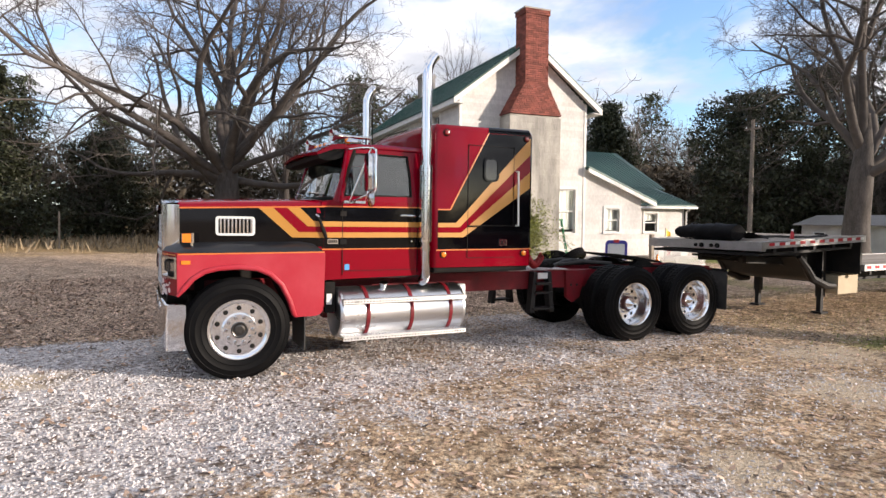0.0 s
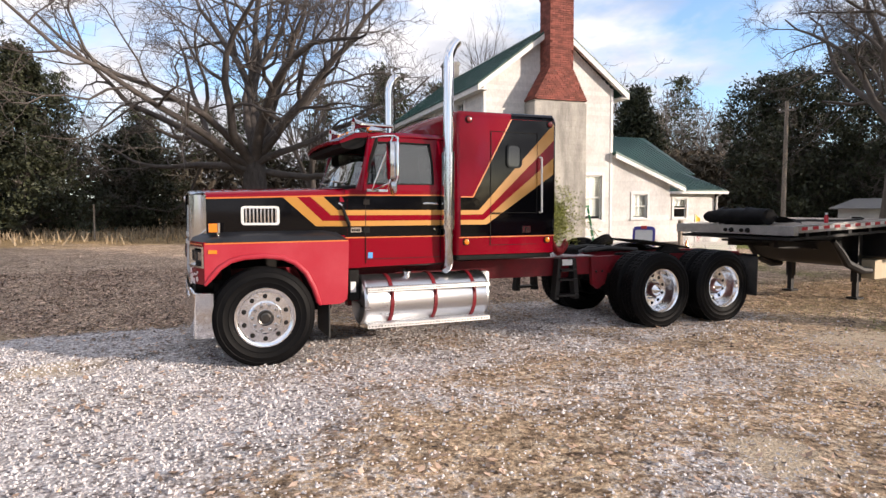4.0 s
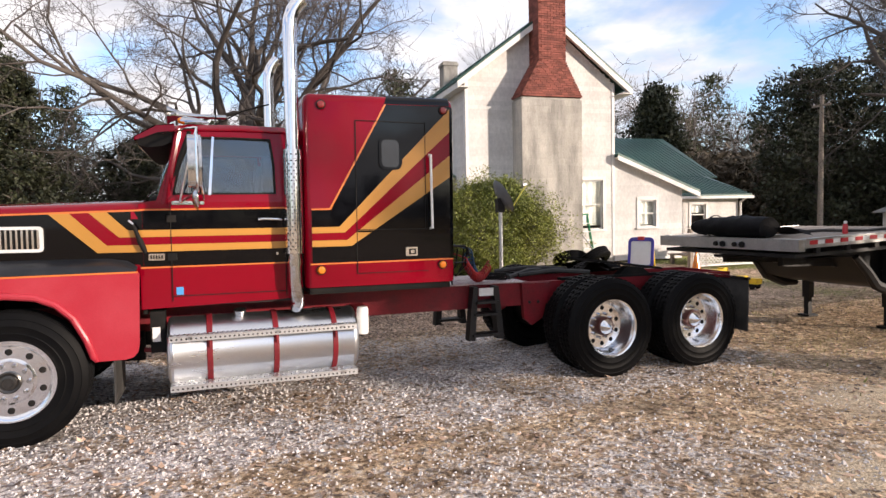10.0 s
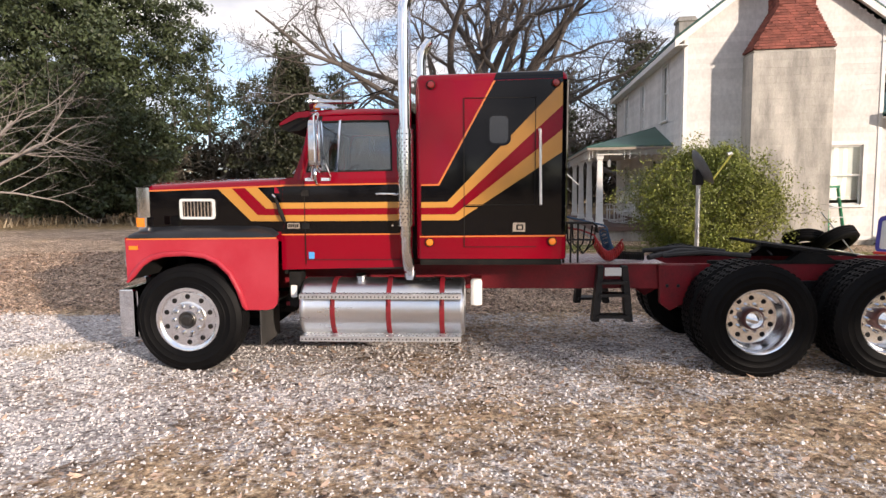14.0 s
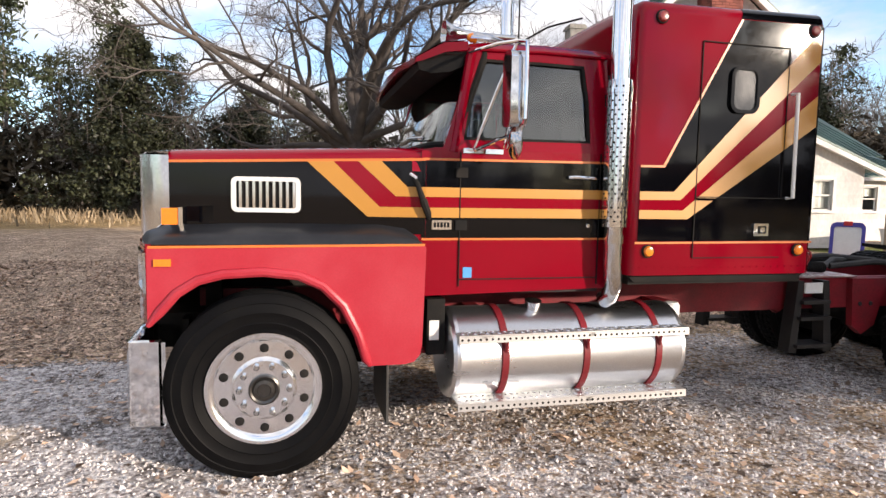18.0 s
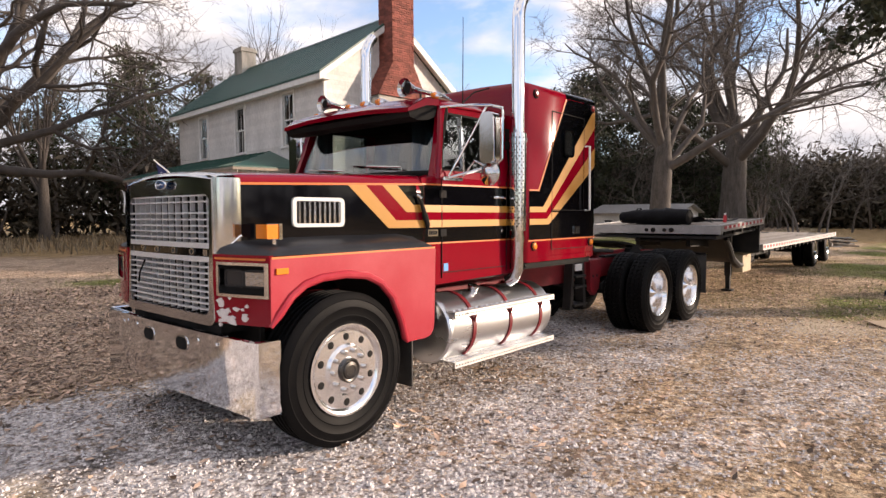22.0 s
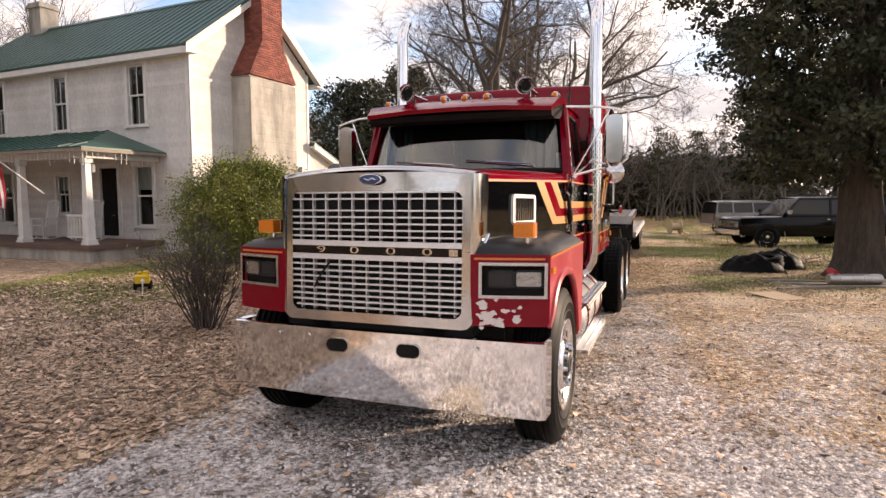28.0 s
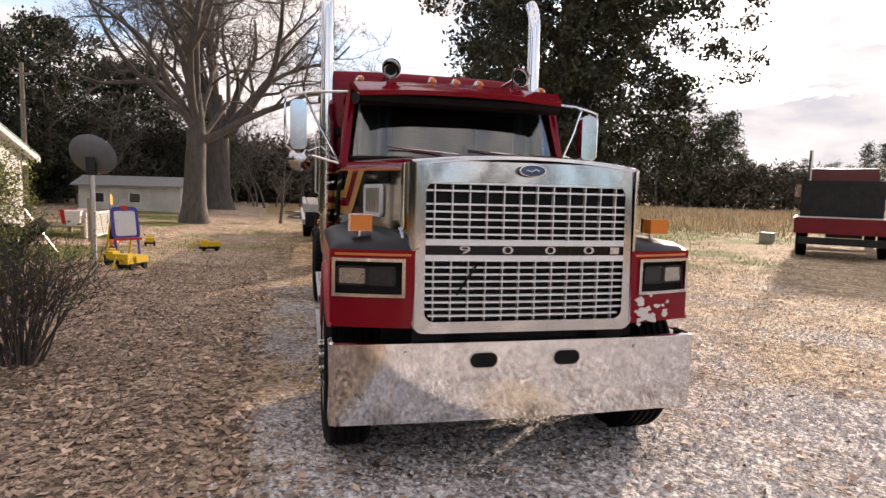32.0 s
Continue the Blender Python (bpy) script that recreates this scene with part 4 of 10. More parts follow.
        part("black_corner", loft(B(), [[(3.843, s * 1.1635, z), (3.888, s * 1.138, z), (3.910, s * 1.09, z), (3.911, s * 0.6, z), (3.911, 0, z)] for z in (1.39, 2.925)], cap=False), M_BLACK, S)
        part("pinstripe", side_plate(B(), [(2.44, 1.902), (2.61, 1.905), (3.165, zt), (3.183, zt), (2.622, 1.890), (2.44, 1.888)], f, 0.006, 0.005), M_PIN, S)
        part("pinstripe", side_plate(B(), [(2.42, 1.368), (3.88, 1.375), (3.88, 1.389), (2.42, 1.382)], f, 0.005), M_PIN, S)
        part("yellow_stripe", side_plate(B(), [(2.44, 1.725), (2.70, 1.728), (3.843, 2.90), (3.843, 2.672), (2.755, 1.672), (2.44, 1.668)], f, 0.009), M_YELLOW, S)
        part("red_stripe", side_plate(B(), [(2.44, 1.670), (2.755, 1.675), (3.843, 2.675), (3.843, 2.430), (2.775, 1.598), (2.44, 1.598)], f, 0.006), M_RED, S)
        part("yellow_stripe", side_plate(B(), [(2.44, 1.60), (2.775, 1.600), (3.843, 2.435), (3.843, 2.215), (2.815, 1.540), (2.44, 1.540)], f, 0.009), M_YELLOW, S)
        # luggage door outline, porthole, grab bar, latch
        for x0, x1, z0, z1 in ((2.868, 2.875, 1.27, 2.75), (3.575, 3.582, 1.70, 2.76), (2.875, 3.575, 2.745, 2.752), (2.875, 3.60, 1.692, 1.699), (2.875, 3.60, 1.268, 1.274)):
            part("door_gap", side_plate(B(), [(x0, z0), (x1, z0), (x1, z1), (x0, z1)], f, 0.0105, 0.006), M_DARK, S)
        part("hinge_rail", side_plate(B(), [(2.88, 1.672), (3.60, 1.672), (3.60, 1.688), (2.88, 1.688)], f, 0.014, 0.010), M_BLACK, S)
        part("porthole_rim", ring(B(), rrect(3.10, 3.335, 2.28, 2.60, 0.07, 5), rrect(3.125, 3.31, 2.305, 2.575, 0.05, 5), lambda x, z: f(x, z, 0.024), lambda x, z: f(x, z, 0.0)), M_BLACK, S, "black porthole rim", bev=0.006)
        part("porthole_glass", side_plate(B(), rrect(3.12, 3.315, 2.30, 2.58, 0.05, 5), f, 0.013, 0.008), material("dark_porthole_glass", (0.008, 0.009, 0.01), 0.08, coat=1.0), S, "dark porthole glass")
        bar = part("grab_bar", tube(B(), [f(3.62, 2.435, 0.005), f(3.62, 2.435, 0.06), f(3.632, 1.70, 0.06), f(3.632, 1.70, 0.005)], 0.013, 8), M_WHITE, S, "white grab bar")
        lt = part("door_latch", side_plate(B(), rrect(3.36, 3.485, 1.425, 1.515, 0.008), f, 0.016, 0.014), M_CHROME, S, "chrome paddle latch", bev=0.003)
        part("latch_recess", side_plate(B(), rrect(3.395, 3.465, 1.443, 1.497, 0.006), f, 0.018, 0.006), M_DARK, lt)
        part("latch_paddle", side_plate(B(), rrect(3.41, 3.45, 1.452, 1.486, 0.006), f, 0.022, 0.006), M_CHROME, lt)
        for x, z, mt in ((2.545, 2.88, M_REDLENS), (3.775, 2.885, M_REDLENS), (2.52, 1.318, M_AMBER), (3.755, 1.325, M_AMBER)):
            lamp = part("marker_lamp", lathe(B(), [(0.038, 0), (0.038, 0.018), (0.03, 0.03), (0, 0.036)], f(x, z, 0.002), (0, s, 0), 18), mt, S, "round marker lamp")
            part("lamp_ring", lathe(B(), [(0.046, 0), (0.046, 0.014), (0.038, 0.016), (0.038, 0)], f(x, z, 0.002), (0, s, 0), 18), M_DARK, lamp)
        for k in range(24):
            part("rivet", disc_on(B(), f(2.46 + k * 0.06, 1.205, 0.001), (0, s, 0), 0.006, 0.004, 6), M_RED, S)
        part("sleeper_sill", prism(B(), [(2.40, 1.15), (3.88, 1.15), (3.80, 1.10), (2.45, 1.10)], flat_y(s, 1.12), flat_y(s, 1.08)), M_DARK, S)
    part("sleeper_floor", boxes((2.42, 3.86, -1.1, 1.1, 1.08, 1.15)), M_DARK, S)
    part("cab_boot", boxes((2.27, 2.40, -0.95, 0.95, 1.1, 2.5)), M_DARK, T, "black rubber boot between cab and sleeper")
    # exhaust stacks
    for s in (-1, 1):
        x, y = 2.28, s * 1.125
        pts = [(x + 0.02, s * 1.0, 0.94), (x + 0.03, s * 1.06, 0.98), (x + 0.02, s * 1.11, 1.07), (x, y, 1.20), (x, y, 1.5)]
        bm = tube(B(), pts, 0.064, 20)
        stack = part("exhaust_pipe", bm, M_OLDCHROME, T, "tall chrome exhaust stack")
        bm = tube(B(), [(x, y, 1.5), (x, y, 2.5), (x, y, 3.55), (x + 0.008, y, 3.63), (x + 0.035, y, 3.71), (x + 0.075, y, 3.775), (x + 0.12, y, 3.82)], 0.065, 24, caps=False)
        part("pipe", bm, M_CHROME, stack)
        # perforated guard
        part("heat_guard", lathe(B(), [(0.078, 1.46), (0.086, 1.462), (0.086, 2.43), (0.078, 2.432)], (x, y, 0), (0, 0, 1), 28), M_ALU, stack, "perforated chrome heat guard")
        bm = B()
        for row in range(30):
            z = 1.50 + row * 0.0305
            for k in range(12):
                a = 2 * math.pi * (k + 0.5 * (row % 2)) / 12
                n = Vector((math.cos(a), math.sin(a), 0))
                lathe(bm, [(0, 0.0868), (0.0075, 0.0865), (0.0085, 0.084)], (x, y, z), n, 6)
        part("guard_hole_field", bm, M_DARK, stack)["kind"] = "stuff"
        for z in (1.62, 2.36):
            part("guard_clamp", lathe(B(), [(0.088, -0.018), (0.091, -0.016), (0.091, 0.016), (0.088, 0.018)], (x, y, z), (0, 0, 1), 28), M_CHROME, stack)
        part("stack_clamp", lathe(B(), [(0.066, -0.03), (0.071, -0.03), (0.071, 0.03), (0.066, 0.03)], (x, y, 1.38), (0, 0, 1), 24), M_OLDCHROME, stack)
        part("stack_bracket", boxes((x - 0.03, x + 0.06, min(s * 0.95, s * 1.09), max(s * 0.95, s * 1.09), 2.28, 2.36)), M_DARK, stack)
    # mirrors
    for s in (-1, 1):
        mx, my = 1.46, s * 1.40
        mir = part("door_mirror", prism(B(), rrect(my - 0.072, my + 0.072, 2.06, 2.50, 0.05, 4), lambda y, z: (mx - 0.075, y, z), lambda y, z: (mx + 0.03, y, z)), M_SURROUND, T, "tall chrome door mirror", bev=0.018, seg=3)
        part("mirror_glass", prism(B(), rrect(my - 0.058, my + 0.058, 2.08, 2.48, 0.04, 4), lambda y, z: (mx + 0.031, y, z), lambda y, z: (mx + 0.034, y, z)), M_MIRROR, mir)
        part("spot_mirror", lathe(B(), [(0, -0.045), (0.05, -0.04), (0.095, -0.015), (0.105, 0.0), (0.10, 0.01), (0, 0.012)], (mx - 0.01, s * 1.39, 1.975), (1, 0, 0), 24), M_OLDCHROME, mir, "round convex mirror")
        part("hanger_loop", tube(B(), [(1.28, s * 0.97, 2.575), (1.38, s * 1.24, 2.575), (mx, s * 1.39, 2.565), (mx, s * 1.515, 2.53), (mx, s * 1.52, 2.45), (mx, s * 1.515, 2.10), (mx, s * 1.43, 2.03), (mx, s * 1.34, 2.03)], 0.012, 8), M_CHROME, mir)
        part("mirror_arm", tube(B(), [(mx, s * 1.34, 2.03), (1.30, s * 1.05, 1.945), (1.25, s * 1.04, 1.95)], 0.012, 8), M_CHROME, mir)
        part("mirror_brace", tube(B(), [(1.30, s * 1.05, 1.96), (1.39, s * 1.24, 2.32), (mx, s * 1.35, 2.565)], 0.010, 8), M_CHROME, mir)
        part("mirror_brace", tube(B(), [(1.50, s * 1.05, 1.97), (1.48, s * 1.20, 2.10), (mx, s * 1.34, 2.04)], 0.009, 8), M_CHROME, mir)
        part("arm_foot", boxes((1.23, 1.50, min(s * 1.03, s * 1.05), max(s * 1.03, s * 1.05), 1.925, 1.955)), M_CHROME, mir, bev=0.006)
    # fuel tanks
    for s in (-1, 1):
        cy, cz, r = s * 0.87, 0.585, 0.31
        tank = part("fuel_tank", lathe(B(), [(0, 0), (0.26, 0.004), (0.295, 0.014), (0.31, 0.035), (0.312, 0.06), (0.31, 0.065), (0.31, 1.67), (0.312, 1.675), (0.31, 1.70), (0.295, 1.72), (0.26, 1.73), (0, 1.735)], (1.15, cy, cz), (1, 0, 0), 48), M_TANK, T, "round aluminium fuel tank with red straps", smooth=25)
        for x in (1.51, 2.09, 2.64):
            bm = lathe(B(), [(0.312, -0.026), (0.320, -0.022), (0.320, 0.022), (0.312, 0.026)], (x, cy, cz), (1, 0, 0), 48)
            strap = part("tank_strap", bm, M_FRAME, tank, "red tank strap")
            part("strap_bolt", tube(B(), [(x, cy + s * 0.335, cz + 0.16), (x, cy + s * 0.31, cz + 0.06)], 0.012, 6), M_FRAME, strap)
        part("filler_cap", lathe(B(), [(0.05, 0.28), (0.05, 0.335), (0.058, 0.34), (0.058, 0.365), (0.04, 0.372), (0, 0.372)], (1.78, cy, cz), (0, s * 0.25, 1), 20), M_OLDCHROME, tank, "tarnished filler cap")
        for z, y0, y1 in ((0.765, 1.06, 1.225), (0.325, 0.98, 1.225)):
            st = part("tank_step", boxes((1.18, 2.84, min(s * y0, s * y1), max(s * y0, s * y1), z - 0.004, z + 0.006), (1.18, 2.84, min(s * (y1 - 0.008), s * y1), max(s * (y1 - 0.008), s * y1), z - 0.045, z)), M_TREAD, tank, "diamond plate tank step")
            bm = B()
            for i in range(40):
                for j in range(3):
                    x, y = 1.21 + i * 0.0405 + 0.012 * (j % 2), s * (y0 + 0.04 + j * (y1 - y0 - 0.06) / 2.4)
                    a = 0.7 if (i + j) % 2 else -0.7
                    d = Vector((math.cos(a), math.sin(a), 0)) * 0.017
                    e = Vector((-math.sin(a), math.cos(a), 0)) * 0.006
                    c = Vector((x, y, z + 0.006))
                    v = [bm.verts.new(c + q) for q in (-d, e, d, -e)]
                    t = [bm.verts.new(c + q * 0.55 + Vector((0, 0, 0.005))) for q in (-d, e, d, -e)]
                    bm.faces.new(t)
                    for q in range(4):
                        bm.faces.new((v[q], v[(q + 1) % 4], t[(q + 1) % 4], t[q]))
            part("tread_pattern", bm, M_ALU, st)["kind"] = "stuff"
            bm = B()
            for i in range(41):
                x = 1.20 + i * 0.04
                lathe(bm, [(0, 0.0015), (0.009, 0.001), (0.009, -0.002)], (x, s * y1, z - 0.022), (0, s, 0), 6)
            part("edge_hole_row", bm, M_DARK, st)["kind"] = "stuff"
            for x in (1.35, 2.1, 2.7):
                part("step_bracket", boxes((x - 0.02, x + 0.02, min(s * (y0 - 0.16), s * y1), max(s * (y0 - 0.16), s * y1), z - 0.03, z - 0.005)), M_TANK, st)
        for x in (1.45, 2.6):
            part("tank_bracket", boxes((x - 0.05, x + 0.05, min(s * 0.45, s * 0.62), max(s * 0.45, s * 0.62), 0.3, 0.85)), M_FRAME, T)
    part("filter_canister", lathe(B(), [(0, 0.58), (0.058, 0.585), (0.062, 0.60), (0.062, 0.84), (0.05, 0.865), (0, 0.87)], (3.0, -0.78, 0), (0, 0, 1), 20), M_WHITE, T, "white filter canister")
    part("filter_bracket", boxes((2.94, 3.06, -0.75, -0.45, 0.80, 0.86)), M_FRAME, T)
    # catwalk, ladder, hoses
    deck = part("deck_plate", boxes((3.96, 5.10, -0.50, 0.50, 0.990, 1.002)), material("scuffed_deck_paint", (0.50, 0.42, 0.40), 0.6, 0.3, second=(0.22, 0.05, 0.05), scale=9, mix=0.8, fine=90, fine_amount=0.2), T, "scuffed red-white deck plate behind the sleeper")
    bm = B()
    for i in range(24):
        for j in range(14):
            a = 0.7 if (i + j) % 2 else -0.7
            c = Vector((4.00 + i * 0.046, -0.46 + j * 0.07, 1.002))
            d, e = Vector((math.cos(a), math.sin(a), 0)) * 0.018, Vector((-math.sin(a), math.cos(a), 0)) * 0.006
            v = [bm.verts.new(c + q) for q in (-d, e, d, -e)]
            w = bm.verts.new(c + Vector((0, 0, 0.006)))
            for q in range(4):
                bm.faces.new((v[q], v[(q + 1) % 4], w))
    part("tread_pattern", bm, M_TREAD, deck)["kind"] = "stuff"
    for s in (-1, 1):
        lad = part("frame_step", prism(B(), [(4.34, 0.98), (4.40, 0.98), (4.36, 0.36), (4.28, 0.36)], flat_y(s, 0.62), flat_y(s, 0.50)), M_STEEL, T, "black frame step ladder", bev=0.006)
        part("step_side", prism(B(), [(4.60, 0.98), (4.66, 0.98), (4.73, 0.36), (4.65, 0.36)], flat_y(s, 0.62), flat_y(s, 0.50)), M_STEEL, lad, bev=0.006)
        for z, x0, x1 in ((0.42, 4.33, 4.69), (0.66, 4.35, 4.67), (0.80, 4.37, 4.65)):
            part("step_tread", boxes((x0, x1, min(s * 0.48, s * 0.66), max(s * 0.48, s * 0.66), z - 0.015, z + 0.015)), M_STEEL, lad)
        part("step_plate", boxes((4.41, 4.59, min(s * 0.61, s * 0.625), max(s * 0.61, s * 0.625), 0.875, 0.965)), M_WHITE, lad, "worn white plate")
    def coil(x0, y0, z0, x1, y1, z1, r, n, rad, sag=0.05):
        bm = B()
        pts = []
        for k in range(n * 12 + 1):
            q, a = k / (n * 12), 2 * math.pi * k / 12
            d = Vector((x1 - x0, y1 - y0, z1 - z0)).normalized()
            u = Vector((0, 0, 1))
            w = d.cross(u).normalized()
            pts.append(Vector((x0, y0, z0)).lerp(Vector((x1, y1, z1)), q) + r * (math.cos(a) * u + math.sin(a) * w) + Vector((0, 0, -sag * math.sin(math.pi * q))))
        return tube(bm, pts, rad, 6)
    hose_red = material("red_air_hose", (0.35, 0.02, 0.02), 0.45)
    hose_blue = material("blue_air_hose", (0.03, 0.09, 0.18), 0.45)
    part("air_hose", coil(4.32, -0.42, 1.26, 4.66, -0.36, 1.20, 0.055, 15, 0.010, 0.16), hose_red, T, "coiled red air hose")
    part("air_hose", coil(4.50, -0.10, 1.34, 4.62, 0.0, 1.08, 0.06, 9, 0.010), hose_blue, T, "coiled blue air hose")
    part("air_hose", coil(4.58, -0.34, 1.075, 4.92, -0.30, 1.055, 0.04, 12, 0.010, 0.0), M_DARK, T, "coiled black cable")
    bm = tube(B(), [(3.97, 0.3, 1.0), (3.97, 0.3, 1.5), (3.97, -0.2, 1.52), (3.97, -0.2, 1.0)], 0.02, 8)
    part("hose_stand", bm, M_DARK, T)
    part("air_hose", tube(B(), [(3.97, -0.1, 1.5), (4.05, -0.2, 1.38), (4.20, -0.35, 1.36), (4.32, -0.42, 1.31)], 0.011, 6), hose_red, T)
    part("air_hose", tube(B(), [(3.97, 0.0, 1.52), (4.25, -0.05, 1.46), (4.50, -0.10, 1.40)], 0.011, 6), hose_blue, T)
    rack = part("hose_rack", tube(B(), [(3.98, -0.46, 1.0), (3.98, -0.46, 1.42), (4.02, -0.46, 1.45), (4.30, -0.46, 1.45), (4.34, -0.46, 1.42), (4.36, -0.44, 1.34)], 0.014, 8), M_STEEL, T, "black hose rack")
    for x in (4.06, 4.14):
        part("rack_upright", tube(B(), [(x, -0.46, 1.0), (x, -0.46, 1.45)], 0.011, 8), M_STEEL, rack)
    part("rack_bar", tube(B(), [(3.98, -0.46, 1.26), (4.30, -0.46, 1.26)], 0.010, 8), M_STEEL, rack)
    for k, (a, b) in enumerate(((4.02, 4.20), (4.08, 4.32), (4.14, 4.28))):
        part("black_line", tube(B(), [(a, -0.44, 1.44), (a + 0.01, -0.43, 1.25 - 0.03 * k), ((a + b) / 2, -0.42, 1.10), (b, -0.43, 1.22), (b + 0.02, -0.44, 1.42)], 0.009, 6), M_DARK, rack)
    # fifth wheel
    fw = part("fifth_wheel", prism(B(), [(6.05, -0.42), (6.35, -0.48), (6.75, -0.44), (7.15, -0.34), (7.18, -0.12), (6.75, -0.05), (6.75, 0.05), (7.18, 0.12), (7.15, 0.34), (6.75, 0.44), (6.35, 0.48), (6.05, 0.42)], lambda x, y: (x + 0.12, y, 1.150 - 0.13 * (x - 6.6)), lambda x, y: (x + 0.12, y, 1.118 - 0.13 * (x - 6.6))), M_DARK, T, "greasy black fifth wheel coupling", bev=0.012)
    for s in (-1, 1):
        part("pivot_bracket", prism(B(), [(6.42, 0.985), (7.02, 0.985), (6.84, 1.10), (6.60, 1.125)], flat_y(s, 0.46), flat_y(s, 0.36)), M_DARK, fw)
        part("slide_rail", boxes((5.6, 7.5, s * 0.42 - 0.05, s * 0.42 + 0.05, 0.987, 1.02)), M_DARK, fw)
    part("release_handle", tube(B(), [(6.3, -0.3, 1.12), (6.2, -0.62, 1.10)], 0.012, 6), M_DARK, fw)
    for x0, y0, x1, y1, z in ((5.0, -0.2, 5.9, 0.3, 1.03), (5.1, 0.4, 6.0, 0.1, 1.05), (5.2, -0.1, 6.1, -0.35, 1.04)):
        part("rubber_strap", tube(B(), [(x0, y0, z), ((x0 + x1) / 2, (y0 + y1) / 2 + 0.05, z + 0.05), (x1, y1, z + 0.02)], 0.03, 7), M_FLAP, T)
    # rear: mud flaps, crossbar, lamps
    for s in (-1, 1):
        fl = part("mud_flap", boxes((7.86, 7.875, min(s * 0.62, s * 1.22), max(s * 0.62, s * 1.22), 0.30, 0.96)), M_FLAP, T, "black rear mud flap")
        part("flap_bar", boxes((7.84, 7.89, min(s * 0.45, s * 1.23), max(s * 0.45, s * 1.23), 0.955, 0.985)), M_ALU, fl)
        part("tail_lamp", disc_on(B(), (8.36, s * 0.30, 0.85), (1, 0, 0), 0.05, 0.02, 14), M_REDLENS, T)
    part("rear_crossmember", boxes((8.30, 8.355, -0.46, 0.46, 0.73, 0.98)), M_FRAME, T)
    return T


build_truck()


# ---- ground ----
def smooth01(a, b, v):
    t = min(max((v - a) / (b - a), 0.0), 1.0)
    return t * t * (3 - 2 * t)


def wob(x, y, s, k=0.0):
    return noise.noise(Vector((x * s + k, y * s - k, 3.1 + k)))


def gravel_at(x, y):
    """How much gravel lies at a place: a drive along the truck, wide to the west, thin and patchy to the south-east."""
    edge = 9.9 + 0.35 * wob(x, y, 0.5) + 0.25 * wob(x, y, 1.7, 4)
    drive = 0.62 * smooth01(edge + 0.25, edge - 0.45, y) * smooth01(4.6, 6.2, y + 0.9 * wob(x, y, 0.3, 9)) * smooth01(13.0, 7.0, x)
    west = smooth01(edge + 0.2, edge - 0.4, y) * smooth01(7.0, -1.5, x + 3.2 * wob(x, y, 0.28, 2) + 1.5 * wob(x, y, 0.9, 12)) * smooth01(-7.0, -2.0, y)
    thin = 0.46 * smooth01(9.5, 8.0, y) * smooth01(13, 5, x) * smooth01(-4, -1, y)
    return max(drive * (0.9 + 0.6 * wob(x, y, 0.8, 1)), west * (0.95 + 0.5 * wob(x, y, 0.7, 6)), thin * (0.85 + 1.1 * wob(x, y, 0.6, 7)))


def litter_at(x, y):
    """Fallen leaves: thick on the lawn in front of the house and by the field."""
    return smooth01(9.6, 10.6, y) * smooth01(34, 22, y + 3 * wob(x, y, 0.2)) * (0.75 + 0.5 * wob(x, y, 0.5, 5))


def green_at(x, y):
    a = smooth01(1.0, 5.0, x) * smooth01(16, 13.5, abs(y - 16.0) + 12) * 1.25
    b = smooth01(7.5, 12, x) * smooth01(-9, -4, y) * smooth01(7.5, 4.5, y) * 1.05
    c = smooth01(9.5, 12, x) * smooth01(8.5, 10.0, y) * smooth01(15, 12.5, y) * 0.6
    d = 1.25 * smooth01(14, 20, x) * smooth01(5, 1, y) * smooth01(-60, -30, y)
    return max(a, b, c, d) * (0.55 + 1.0 * wob(x, y, 0.45, 11))


